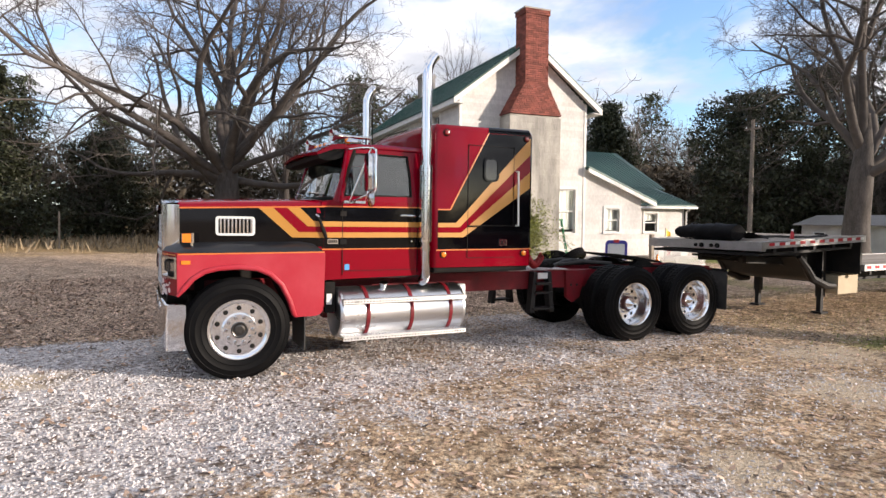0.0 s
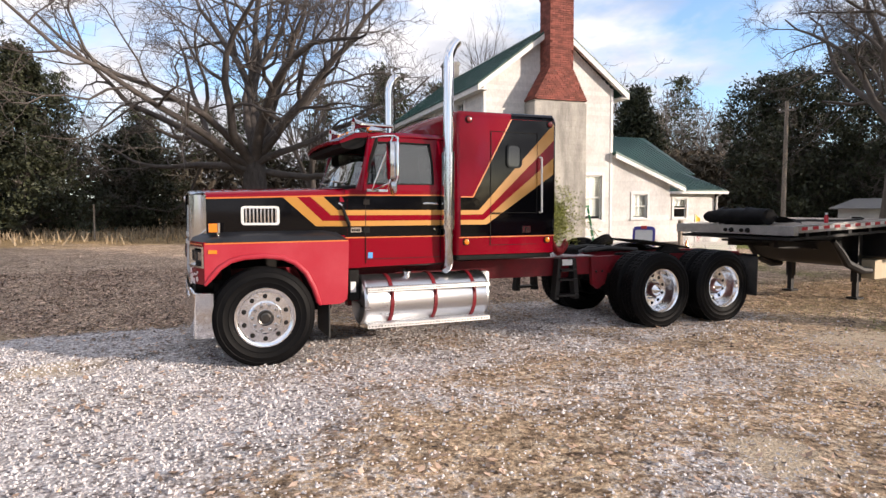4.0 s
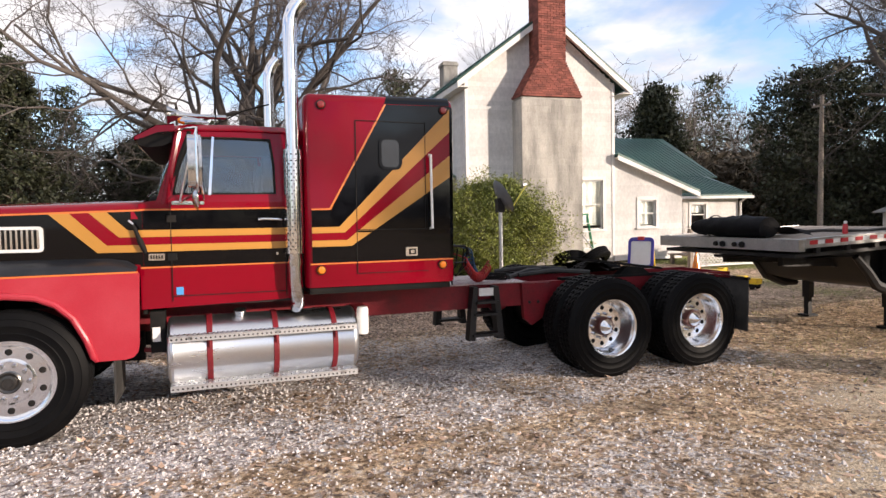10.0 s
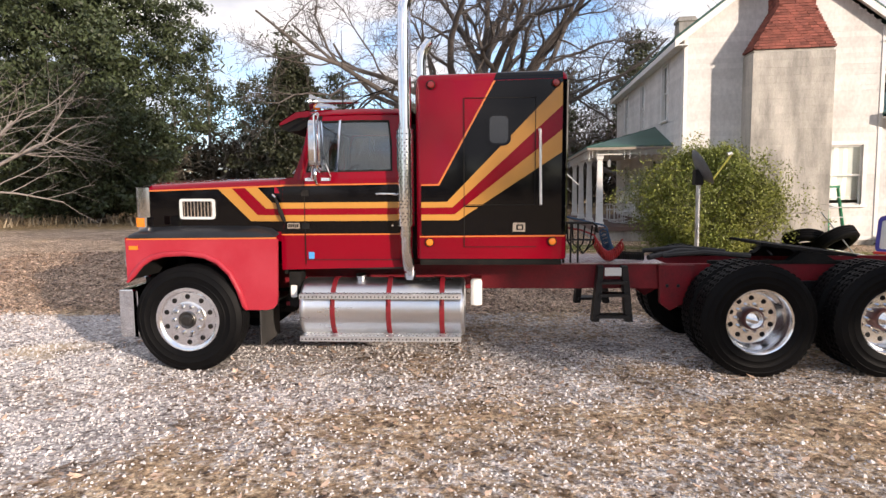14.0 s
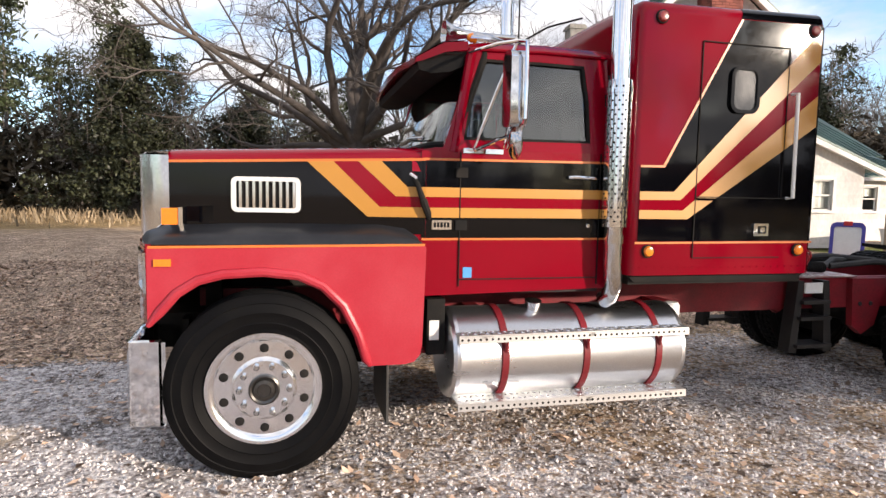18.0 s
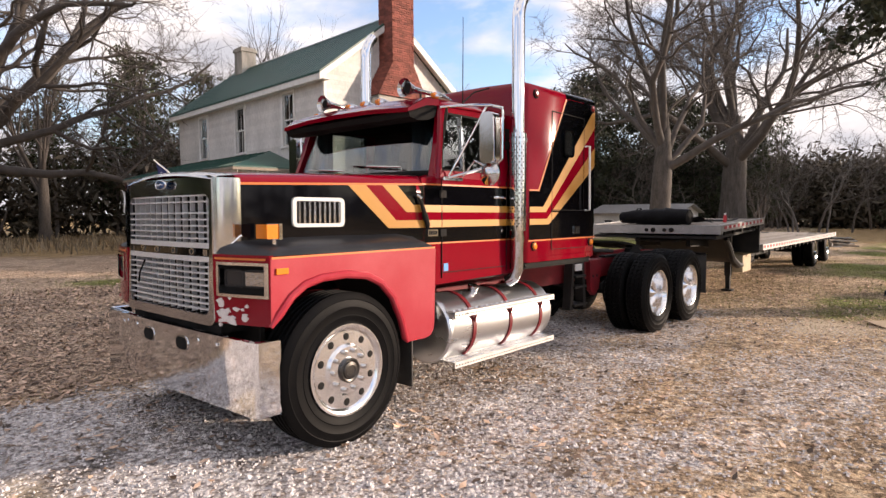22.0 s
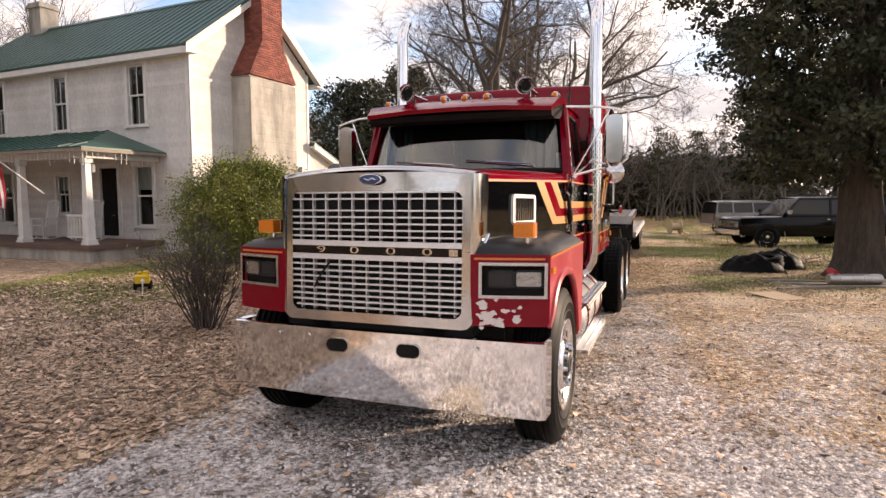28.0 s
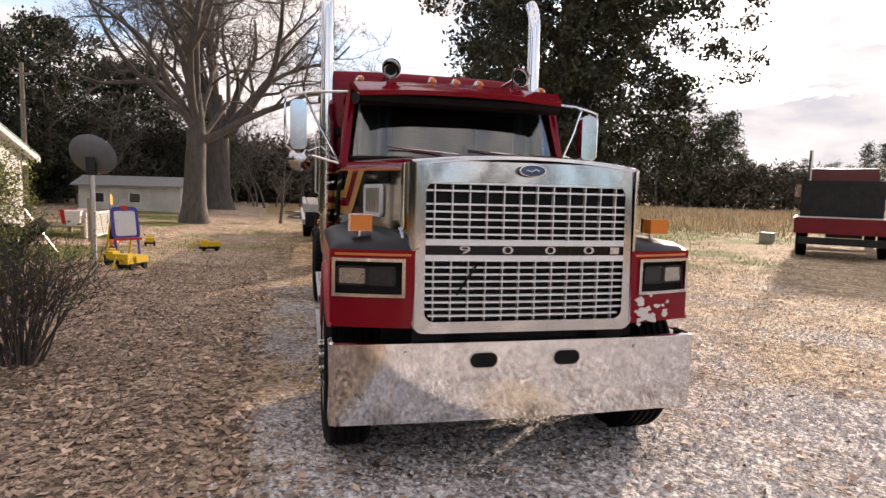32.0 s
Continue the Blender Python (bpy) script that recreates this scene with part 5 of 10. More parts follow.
def ground_material():
    m = bpy.data.materials.new("gravel_and_leaf_litter")
    m.use_nodes = True
    nt = m.node_tree
    p = nt.nodes["Principled BSDF"]
    L = nt.links.new

    def N(kind, **kw):
        n = nt.nodes.new(kind)
        for k, v in kw.items():
            if k in n.inputs:
                n.inputs[k].default_value = v
        return n

    def ramp(src, stops):
        r = N("ShaderNodeValToRGB")
        e = r.color_ramp.elements
        while len(e) < len(stops):
            e.new(0.5)
        for el, (pos, col) in zip(e, stops):
            el.position, el.color = pos, (*col, 1)
        L(src, r.inputs["Fac"])
        return r.outputs["Color"]

    def mixc(f, a, b):
        n = N("ShaderNodeMixRGB")
        L(f, n.inputs["Fac"])
        L(a, n.inputs["Color1"])
        L(b, n.inputs["Color2"])
        return n.outputs["Color"]

    def math_(op, a, b):
        n = N("ShaderNodeMath")
        n.operation = op
        for i, v in enumerate((a, b)):
            if isinstance(v, (int, float)):
                n.inputs[i].default_value = v
            else:
                L(v, n.inputs[i])
        return n.outputs[0]
    tc = N("ShaderNodeTexCoord").outputs["Object"]

    def tex(kind, **kw):
        n = N(kind, **kw)
        L(tc, n.inputs["Vector"])
        return n
    stones = tex("ShaderNodeTexVoronoi", Scale=34.0, Randomness=1.0)
    stones2 = tex("ShaderNodeTexVoronoi", Scale=75.0, Randomness=1.0)
    n_big = tex("ShaderNodeTexNoise", Scale=0.9, Detail=6.0, Roughness=0.65)
    n_mid = tex("ShaderNodeTexNoise", Scale=7.0, Detail=6.0, Roughness=0.7)
    n_fine = tex("ShaderNodeTexNoise", Scale=55.0, Detail=4.0, Roughness=0.7)
    sep = N("ShaderNodeSeparateColor")
    L(stones.outputs["Color"], sep.inputs["Color"])
    gravel = ramp(sep.outputs["Red"], [(0.0, (0.36, 0.335, 0.33)), (0.3, (0.58, 0.545, 0.54)), (0.65, (0.76, 0.725, 0.72)), (1.0, (0.88, 0.865, 0.86))])
    dark = ramp(stones.outputs["Distance"], [(0.0, (1, 1, 1)), (0.45, (0.95, 0.95, 0.95)), (0.75, (0.45, 0.42, 0.40))])
    mul = N("ShaderNodeMixRGB")
    mul.blend_type = "MULTIPLY"
    mul.inputs["Fac"].default_value = 0.6
    L(gravel, mul.inputs["Color1"])
    L(dark, mul.inputs["Color2"])
    dirt = ramp(n_mid.outputs["Fac"], [(0.32, (0.19, 0.13, 0.085)), (0.5, (0.52, 0.385, 0.25)), (0.66, (0.80, 0.665, 0.49))])
    litter = ramp(n_fine.outputs["Fac"], [(0.36, (0.11, 0.075, 0.052)), (0.49, (0.48, 0.35, 0.245)), (0.62, (0.88, 0.71, 0.55))])
    grass = ramp(n_fine.outputs["Fac"], [(0.3, (0.07, 0.085, 0.022)), (0.55, (0.21, 0.23, 0.065)), (0.72, (0.36, 0.34, 0.12))])
    straw = ramp(n_fine.outputs["Fac"], [(0.3, (0.26, 0.17, 0.08)), (0.65, (0.50, 0.36, 0.18))])

    def attr(name):
        a = N("ShaderNodeAttribute")
        a.attribute_name = name
        return a.outputs["Fac"]

    def soft(mask, src, w, lo, hi):
        v = math_("ADD", mask, math_("MULTIPLY", math_("SUBTRACT", src, 0.5), w))
        r = N("ShaderNodeMapRange")
        r.inputs["From Min"].default_value, r.inputs["From Max"].default_value = lo, hi
        L(v, r.inputs["Value"])
        return r.outputs["Result"]
    col = dirt
    col = mixc(soft(attr("straw"), n_mid.outputs["Fac"], 0.6, 0.35, 0.65), col, straw)
    col = mixc(soft(attr("litter"), n_mid.outputs["Fac"], 0.9, 0.3, 0.6), col, litter)
    col = mixc(soft(attr("green"), n_mid.outputs["Fac"], 1.0, 0.42, 0.75), col, grass)
    gm = soft(attr("gravel"), n_mid.outputs["Fac"], 1.3, 0.38, 0.62)
    gm2 = math_("MULTIPLY", gm, soft(attr("gravel"), sep.outputs["Green"], 1.0, 0.1, 0.5))
    col = mixc(gm2, col, mul.outputs["Color"])
    tint = ramp(n_big.outputs["Fac"], [(0.35, (0.86, 0.84, 0.82)), (0.65, (1.12, 1.10, 1.10))])
    mul2 = N("ShaderNodeMixRGB")
    mul2.blend_type = "MULTIPLY"
    mul2.inputs["Fac"].default_value = 1.0
    L(col, mul2.inputs["Color1"])
    L(tint, mul2.inputs["Color2"])
    # small mottling: leaf clump tones plus self-shadow of ground relief, put into colour
    n_clump_shade = tex("ShaderNodeTexNoise", Scale=19.0, Detail=3.0, Roughness=0.65)
    clump_shade = ramp(n_clump_shade.outputs["Fac"], [(0.36, (0.36, 0.33, 0.31)), (0.5, (1.0, 1.0, 1.0)), (0.66, (1.45, 1.43, 1.40))])
    mul3 = N("ShaderNodeMixRGB")
    mul3.blend_type = "MULTIPLY"
    mul3.inputs["Fac"].default_value = 1.0
    L(mul2.outputs["Color"], mul3.inputs["Color1"])
    L(clump_shade, mul3.inputs["Color2"])
    # broad blotches: lit and shaded ground imitated by colour
    n_shade_patch = tex("ShaderNodeTexNoise", Scale=2.1, Detail=5.0, Roughness=0.7)
    shade_patch = ramp(n_shade_patch.outputs["Fac"], [(0.34, (0.58, 0.56, 0.54)), (0.5, (1.0, 1.0, 1.0)), (0.66, (1.35, 1.34, 1.33))])
    mul4 = N("ShaderNodeMixRGB")
    mul4.blend_type = "MULTIPLY"
    mul4.inputs["Fac"].default_value = 0.8
    L(mul3.outputs["Color"], mul4.inputs["Color1"])
    L(shade_patch, mul4.inputs["Color2"])
    sand = ramp(n_fine.outputs["Fac"], [(0.3, (0.42, 0.31, 0.20)), (0.5, (0.62, 0.50, 0.36)), (0.7, (0.72, 0.61, 0.47))])
    sandy = mixc(soft(attr("sand"), n_mid.outputs["Fac"], 0.9, 0.30, 0.85), mul4.outputs["Color"], sand)
    oil = N("ShaderNodeMixRGB", Color2=(0.035, 0.03, 0.028, 1))
    L(soft(attr("oil"), n_fine.outputs["Fac"], 1.2, 0.45, 1.0), oil.inputs["Fac"])
    L(sandy, oil.inputs["Color1"])
    L(oil.outputs["Color"], p.inputs["Base Color"])
    p.inputs["Roughness"].default_value = 0.9
    p.inputs["Specular IOR Level"].default_value = 0.25
    h = math_("ADD", math_("MULTIPLY", math_("SUBTRACT", 1.0, stones.outputs["Distance"]), 0.55), math_("MULTIPLY", n_fine.outputs["Fac"], 0.6))
    h = math_("ADD", h, math_("MULTIPLY", n_mid.outputs["Fac"], 0.8))
    b = N("ShaderNodeBump", Strength=1.0, Distance=0.045)
    L(h, b.inputs["Height"])
    L(b.outputs["Normal"], p.inputs["Normal"])
    return m


SAND = ((-0.75, 7.7, 0.85), (7.2, 3.4, 1.2), (9.0, 4.6, 1.4), (4.2, 2.6, 0.8), (10.5, 2.2, 1.5))
OIL = ((0.05, 7.95, 0.55), (-0.45, 7.55, 0.5), (0.6, 8.3, 0.5), (-1.3, 8.0, 0.45), (3.4, 8.2, 0.6))


def build_ground():
    near = np.arange(-14.0, 34.01, 0.3)
    far = np.array([36, 40, 46, 55, 70, 95, 140, 220, 400, 900])
    ax = np.concatenate([-far[::-1] + 20, near, far])
    n = len(ax)
    verts, att = [], {"sand": [], "oil": [], "gravel": [], "litter": [], "green": [], "straw": []}
    for y in ax:
        for x in ax:
            z = ground_z(x, y) + 0.02 * wob(x, y, 0.6) + 0.012 * wob(x, y, 1.9, 3)
            verts.append((x, y, z))
            att["gravel"].append(gravel_at(x, y))
            att["oil"].append(max(0.85 * smooth01(r, 0.1, math.hypot(x - ox, (y - oy) * 1.3)) for ox, oy, r in OIL))
            att["sand"].append(max(smooth01(r, 0.15, math.hypot(x - ox, (y - oy) * 1.2) + 0.3 * wob(x, y, 2.3, 5)) for ox, oy, r in SAND))
            att["litter"].append(litter_at(x, y))
            att["green"].append(green_at(x, y))
            att["straw"].append(max(smooth01(24, 30, y), smooth01(26, 34, x) * smooth01(2, -6, y), smooth01(34, 44, x)) + 0.35 * smooth01(4.5, 7, x) * smooth01(8, 5, y))
    faces = [(r * n + c, r * n + c + 1, (r + 1) * n + c + 1, (r + 1) * n + c) for r in range(n - 1) for c in range(n - 1)]
    g = raw("ground", verts, faces, ground_material(), smooth=True)
    for k, v in att.items():
        a = g.data.attributes.new(k, "FLOAT", "POINT")
        a.data.foreach_set("value", v)
    tagged(g, "gravel drive, bare dirt and leaf-covered lawn", "ground", kind="structure")


build_ground()


def quad_mesh(name, V, F, mats, parent=None, label="", smooth=False, mat_index=None):
    """A mesh from arrays of vertices and of four-cornered faces."""
    V, F = np.asarray(V, np.float32), np.asarray(F, np.int32)
    me = bpy.data.meshes.new(name)
    me.vertices.add(len(V))
    me.vertices.foreach_set("co", V.ravel())
    me.loops.add(F.size)
    me.loops.foreach_set("vertex_index", F.ravel())
    me.polygons.add(len(F))
    me.polygons.foreach_set("loop_start", np.arange(0, F.size, 4, dtype=np.int32))
    for m in mats if isinstance(mats, (list, tuple)) else [mats]:
        me.materials.append(m)
    if mat_index is not None:
        me.polygons.foreach_set("material_index", np.asarray(mat_index, np.int32))
    if smooth:
        me.polygons.foreach_set("use_smooth", np.ones(len(F), bool))
    me.update(calc_edges=True)
    ob = new(name, me)
    if parent:
        ob.parent = parent
    if label:
        ob["label"] = label
    return ob


def lie(x, y):
    return ground_z(x, y) + 0.02 * wob(x, y, 0.6) + 0.012 * wob(x, y, 1.9, 3)


def laid(P, shapes):
    """Copies of small shapes, turned at random and laid on the ground."""
    rng = np.random.default_rng(len(P))
    a = rng.uniform(0, 6.283, (len(P), 1))
    z = np.array([lie(x, y) for x, y in P])[:, None]
    x = shapes[:, :, 0] * np.cos(a) - shapes[:, :, 1] * np.sin(a) + P[:, :1]
    y = shapes[:, :, 0] * np.sin(a) + shapes[:, :, 1] * np.cos(a) + P[:, 1:]
    return np.stack([x, y, shapes[:, :, 2] + z], 2).reshape(-1, 3)


def spots(rng, n, x0, x1, y0, y1, chance):
    out = []
    while len(out) < n:
        x, y = rng.uniform(x0, x1), rng.uniform(y0, y1)
        if rng.random() < chance(x, y):
            out.append((x, y))
    return np.array(out)


def scatter_stones():
    """Loose stones of the drive, thickest where the gravel is."""
    rng = np.random.default_rng(3)
    base = np.array([(1, 0, 0), (0, 1, 0), (-1, 0, 0), (0, -1, 0), (0.3, 0.2, 1), (-0.3, -0.2, 1)], float)
    P = np.concatenate([spots(rng, 40000, -4.5, 9.0, 1.0, 10.3, lambda x, y: gravel_at(x, y) ** 1.3 + 0.02), spots(rng, 14000, -6.0, 14.0, -2.0, 10.4, lambda x, y: gravel_at(x, y) + 0.03)])
    n = len(P)
    s = rng.uniform(0.006, 0.016, (n, 1, 1)) * np.where(rng.random((n, 1, 1)) < 0.10, 1.6, 1.0)
    shapes = base[None] * s * np.concatenate([np.ones((n, 1, 1)), rng.uniform(0.6, 1, (n, 1, 1)), rng.uniform(0.5, 1.1, (n, 1, 1))], 2) + rng.normal(0, 1, (n, 6, 3)) * 0.12 * s
    V = laid(P, shapes)
    k = (6 * np.arange(n))[:, None]
    F = np.concatenate([k + np.array((1, 2, 5, 4)), k + np.array((3, 0, 4, 5)), k + np.array((0, 1, 4, 4)), k + np.array((2, 3, 5, 5))])
    F = [f if f[2] != f[3] else f[:3] for f in F.tolist()]
    m = material("loose_gravel_stone", (0.61, 0.575, 0.565), 0.95, spec=0.05, second=(0.48, 0.43, 0.405), island=0.22, fine=200, fine_amount=0.2)
    tagged(raw("loose_gravel", V.tolist(), F, m), "loose pale grey gravel stones on the drive", "gravel", kind="stuff")


def scatter_leaves():
    """Dead leaves on the lawn and the drive: small bent blades of one face."""
    rng = np.random.default_rng(8)
    P = np.concatenate([spots(rng, 52000, -7.0, 12.0, 9.7, 17.0, lambda x, y: 0.25 + 0.75 * max(0.0, wob(x, y, 0.9, 2) + 0.4)),
                        spots(rng, 12000, -9, 19, 10, 23, lambda x, y: 0.6), spots(rng, 15000, -5, 18, -1.5, 9.9, lambda x, y: 1.0 - 0.75 * gravel_at(x, y))])
    n = len(P)
    s = rng.uniform(0.016, 0.05, n)
    up = rng.uniform(0.0, 0.034, n)
    o = np.zeros(n)
    shapes = np.stack([np.stack([-s, o, o + 0.004], 1), np.stack([o, -0.5 * s, up * 0.4], 1), np.stack([s, o, up], 1), np.stack([o, 0.5 * s, o + 0.008], 1)], 1) + rng.normal(0, 0.004, (n, 4, 3))
    shapes[:, :, 2] = np.abs(shapes[:, :, 2]) + 0.006
    m = material("dead_leaf", (0.52, 0.37, 0.27), 0.8, second=(0.17, 0.105, 0.07), mix=0.85, island=0.85, fine=100)
    tagged(quad_mesh("fallen_leaves", laid(P, shapes), np.arange(4 * n).reshape(-1, 4), m), "dry brown fallen leaves scattered over the lawn", "leaves", kind="stuff")


def scatter_grass():
    """Short tufts in the green patches and tall straw at the field's edge."""
    rng = np.random.default_rng(5)
    for name, count, area, mask, h, colors, label in (
            ("grass_tufts", 14000, (2, 30, -8, 20), green_at, (0.02, 0.065), ((0.15, 0.175, 0.035), (0.28, 0.26, 0.08)), "short green grass in patches"),
            ("yard_grass", 26000, (6.5, 24, -4, 9.5), lambda x, y: max(0.0, 0.75 * smooth01(6.5, 11, x + 2 * wob(x, y, 0.4, 2)) - gravel_at(x, y)) * (0.5 + 1.2 * wob(x, y, 0.5, 8)), (0.010, 0.035), ((0.36, 0.29, 0.14), (0.22, 0.20, 0.075)), "short worn yard grass, part green and part straw"),
            ("straw_grass", 12000, (-28, 70, 25, 46), lambda x, y: smooth01(27, 36, y), (0.12, 0.5), ((0.31, 0.235, 0.145), (0.20, 0.155, 0.10)), "tall dry straw grass at the field edge"),
            ("meadow_grass", 26000, (14, 62, -40, 4), lambda x, y: smooth01(14, 22, x) * (0.6 + 0.9 * wob(x, y, 0.3, 4)), (0.04, 0.15), ((0.42, 0.36, 0.15), (0.26, 0.25, 0.085)), "yellow-green meadow grass"),
            ("sedge_grass", 22000, (22, 78, -62, -2), lambda x, y: smooth01(25, 29, 0.9 * x - 0.45 * y + 2 * wob(x, y, 0.2, 3)) * smooth01(-3, -7, y), (0.15, 0.55), ((0.58, 0.43, 0.26), (0.42, 0.30, 0.18)), "tall tan sedge grass in the far meadow")):
        V, F, i = [], [], 0
        while i < count:
            x, y = rng.uniform(area[0], area[1]), rng.uniform(area[2], area[3])
            if rng.random() > mask(x, y):
                continue
            hh = rng.uniform(*h)
            z = ground_z(x, y)
            a = rng.uniform(0, 3.14)
            w = hh * 0.09 + 0.004
            lean = rng.normal(0, 0.3 * hh, 2)
            dx, dy = w * math.cos(a), w * math.sin(a)
            V += [(x - dx, y - dy, z - 0.01), (x + dx, y + dy, z - 0.01), (x + dx * 0.3 + lean[0], y + dy * 0.3 + lean[1], z + hh), (x - dx * 0.3 + lean[0], y - dy * 0.3 + lean[1], z + hh)]
            F.append((4 * i, 4 * i + 1, 4 * i + 2, 4 * i + 3))
            i += 1
        m = material(name + "_blade", colors[0], 0.8, second=colors[1], island=0.4)
        tagged(quad_mesh(name, V, F, m), label, "grass", kind="stuff")


scatter_stones()
scatter_leaves()
scatter_grass()


# ---- trees ----
M_BARK = material("grey_bark", (0.098, 0.084, 0.074), 0.9, second=(0.045, 0.038, 0.033), scale=6, mix=0.8, fine=40, fine_amount=0.3, bump=0.6, bump_scale=25, stretch=(1, 1, 0.25))
# far-tree bark, lightened so that the colour carries the distance haze
M_WOODS = material("hazed_woods_bark", (0.165, 0.142, 0.126), 0.9, second=(0.095, 0.081, 0.071), scale=0.3, mix=0.6)
M_TWIG = material("twig_bark", (0.105, 0.089, 0.079), 0.9, second=(0.060, 0.051, 0.045), scale=3, mix=0.6)
M_PALETWIG = material("pale_twig_bark", (0.24, 0.21, 0.19), 0.9, second=(0.15, 0.13, 0.115), scale=3, mix=0.6)
M_PALEBARK = material("pale_lichen_bark", (0.42, 0.38, 0.33), 0.9, second=(0.16, 0.14, 0.12), scale=9, mix=0.8, fine=40, fine_amount=0.25, bump=0.4, bump_scale=25)
M_CEDARBARK = material("cedar_bark", (0.07, 0.052, 0.04), 0.9, second=(0.03, 0.024, 0.02), scale=8, mix=0.8, fine=40, fine_amount=0.3, bump=0.6, bump_scale=20, stretch=(1, 1, 0.12))


def chain_mesh(chains):
    """Many tapering branches at once: (points, radii, sides) each, as arrays of vertices and faces."""
    groups = {}
    for pts, rs, sides in chains:
        groups.setdefault((len(pts), sides), []).append((pts, rs))
    VV, FF, off = [], [], 0
    for (n, sides), items in groups.items():
        P = np.array([c[0] for c in items], float)
        R = np.array([c[1] for c in items], float)
        m = len(P)
        D = np.concatenate([P[:, 1:2] - P[:, 0:1], P[:, 2:] - P[:, :-2], P[:, -1:] - P[:, -2:-1]], 1) if n > 2 else np.repeat(P[:, 1:2] - P[:, 0:1], 2, 1)
        D /= np.linalg.norm(D, axis=2, keepdims=True) + 1e-9
        way = np.abs(D.mean(1))
        ref = np.eye(3)[np.argmin(way, axis=1)]
        U = np.cross(D, ref[:, None, :])
        U /= np.linalg.norm(U, axis=2, keepdims=True) + 1e-9
        W = np.cross(D, U)
        a = 2 * np.pi * np.arange(sides) / sides
        V = P[:, :, None, :] + R[:, :, None, None] * (np.cos(a)[None, None, :, None] * U[:, :, None, :] + np.sin(a)[None, None, :, None] * W[:, :, None, :])
        VV.append(V.reshape(-1, 3))
        k = np.arange(sides)
        q = np.stack([k, (k + 1) % sides, (k + 1) % sides + sides, k + sides], 1)
        F = (q[None, None] + (np.arange(n - 1) * sides)[None, :, None, None] + (np.arange(m) * n * sides)[:, None, None, None]).reshape(-1, 4)
        FF.append(F + off)
        off += m * n * sides
    return np.concatenate(VV), np.concatenate(FF)


def crooked(rng, chains, segs, p, d, length, r, level, last, lift, kids, sides=(10, 8, 5, 3, 3)):
    """A limb that kinks away from each branch it sends out, down to the given level."""
    n = (9, 9, 7, 5, 3)[min(level, 4)]
    pts, rs = [p], [r]
    step = length / n
    wander = (0.10, 0.15, 0.19, 0.22, 0.25)[min(level, 4)]
    todo = []
    for i in range(n):
        d = d + rng.normal(0, wander, 3) + np.array((0, 0, lift * (1.0 if level < 2 else 0.5)))
        d = d / np.linalg.norm(d)
        p = p + d * step
        f = (i + 1) / n
        rr = r * (1 - 0.80 * f ** 0.9)
        pts.append(p)
        rs.append(max(rr, 0.006))
        if level >= 2:
            segs.append((pts[-2], p))
        if level < last and (0.30 if level < 2 else 0.2) < f < 0.99:
            for _ in range(kids[level] if rng.random() < 0.5 else 1):
                side = np.cross(d, rng.normal(0, 1, 3))
                side[2] *= 0.75
                side /= np.linalg.norm(side) + 1e-9
                ang = rng.uniform(0.5, 1.15)
                todo.append((p, d * math.cos(ang) + side * math.sin(ang), length * rng.uniform(0.34, 0.66) * (1.15 - 0.60 * f), max(rr * rng.uniform(0.45, 0.72), 0.008)))
                d = d - 0.17 * side
                d = d / np.linalg.norm(d)
    chains.append((np.array(pts), rs, sides[min(level, 4)]))
    for a in todo:
        crooked(rng, chains, segs, *a, level + 1, last, lift, kids, sides)


def twigs(rng, segs, count, length, r):
    """Fine twigs along the outer branches."""
    A = np.array([q[0] for q in segs])
    Bb = np.array([q[1] for q in segs])
    L = np.linalg.norm(Bb - A, axis=1)
    i = rng.choice(len(A), count, p=L / L.sum())
    s = A[i] + (Bb[i] - A[i]) * rng.random((count, 1))
    d = (Bb[i] - A[i]) / L[i][:, None] * 0.7 + rng.normal(0, 0.6, (count, 3)) + np.array((0, 0, 0.12))
    d /= np.linalg.norm(d, axis=1)[:, None]
    ln = length * rng.uniform(0.35, 1.2, (count, 1))
    mid = s + d * ln * 0.5
    end = mid + (d + rng.normal(0, 0.35, (count, 3))) * ln * 0.5
    R = np.array((r, r * 0.75, r * 0.4))
    return [(np.array(q), R, 3) for q in zip(s, mid, end)]


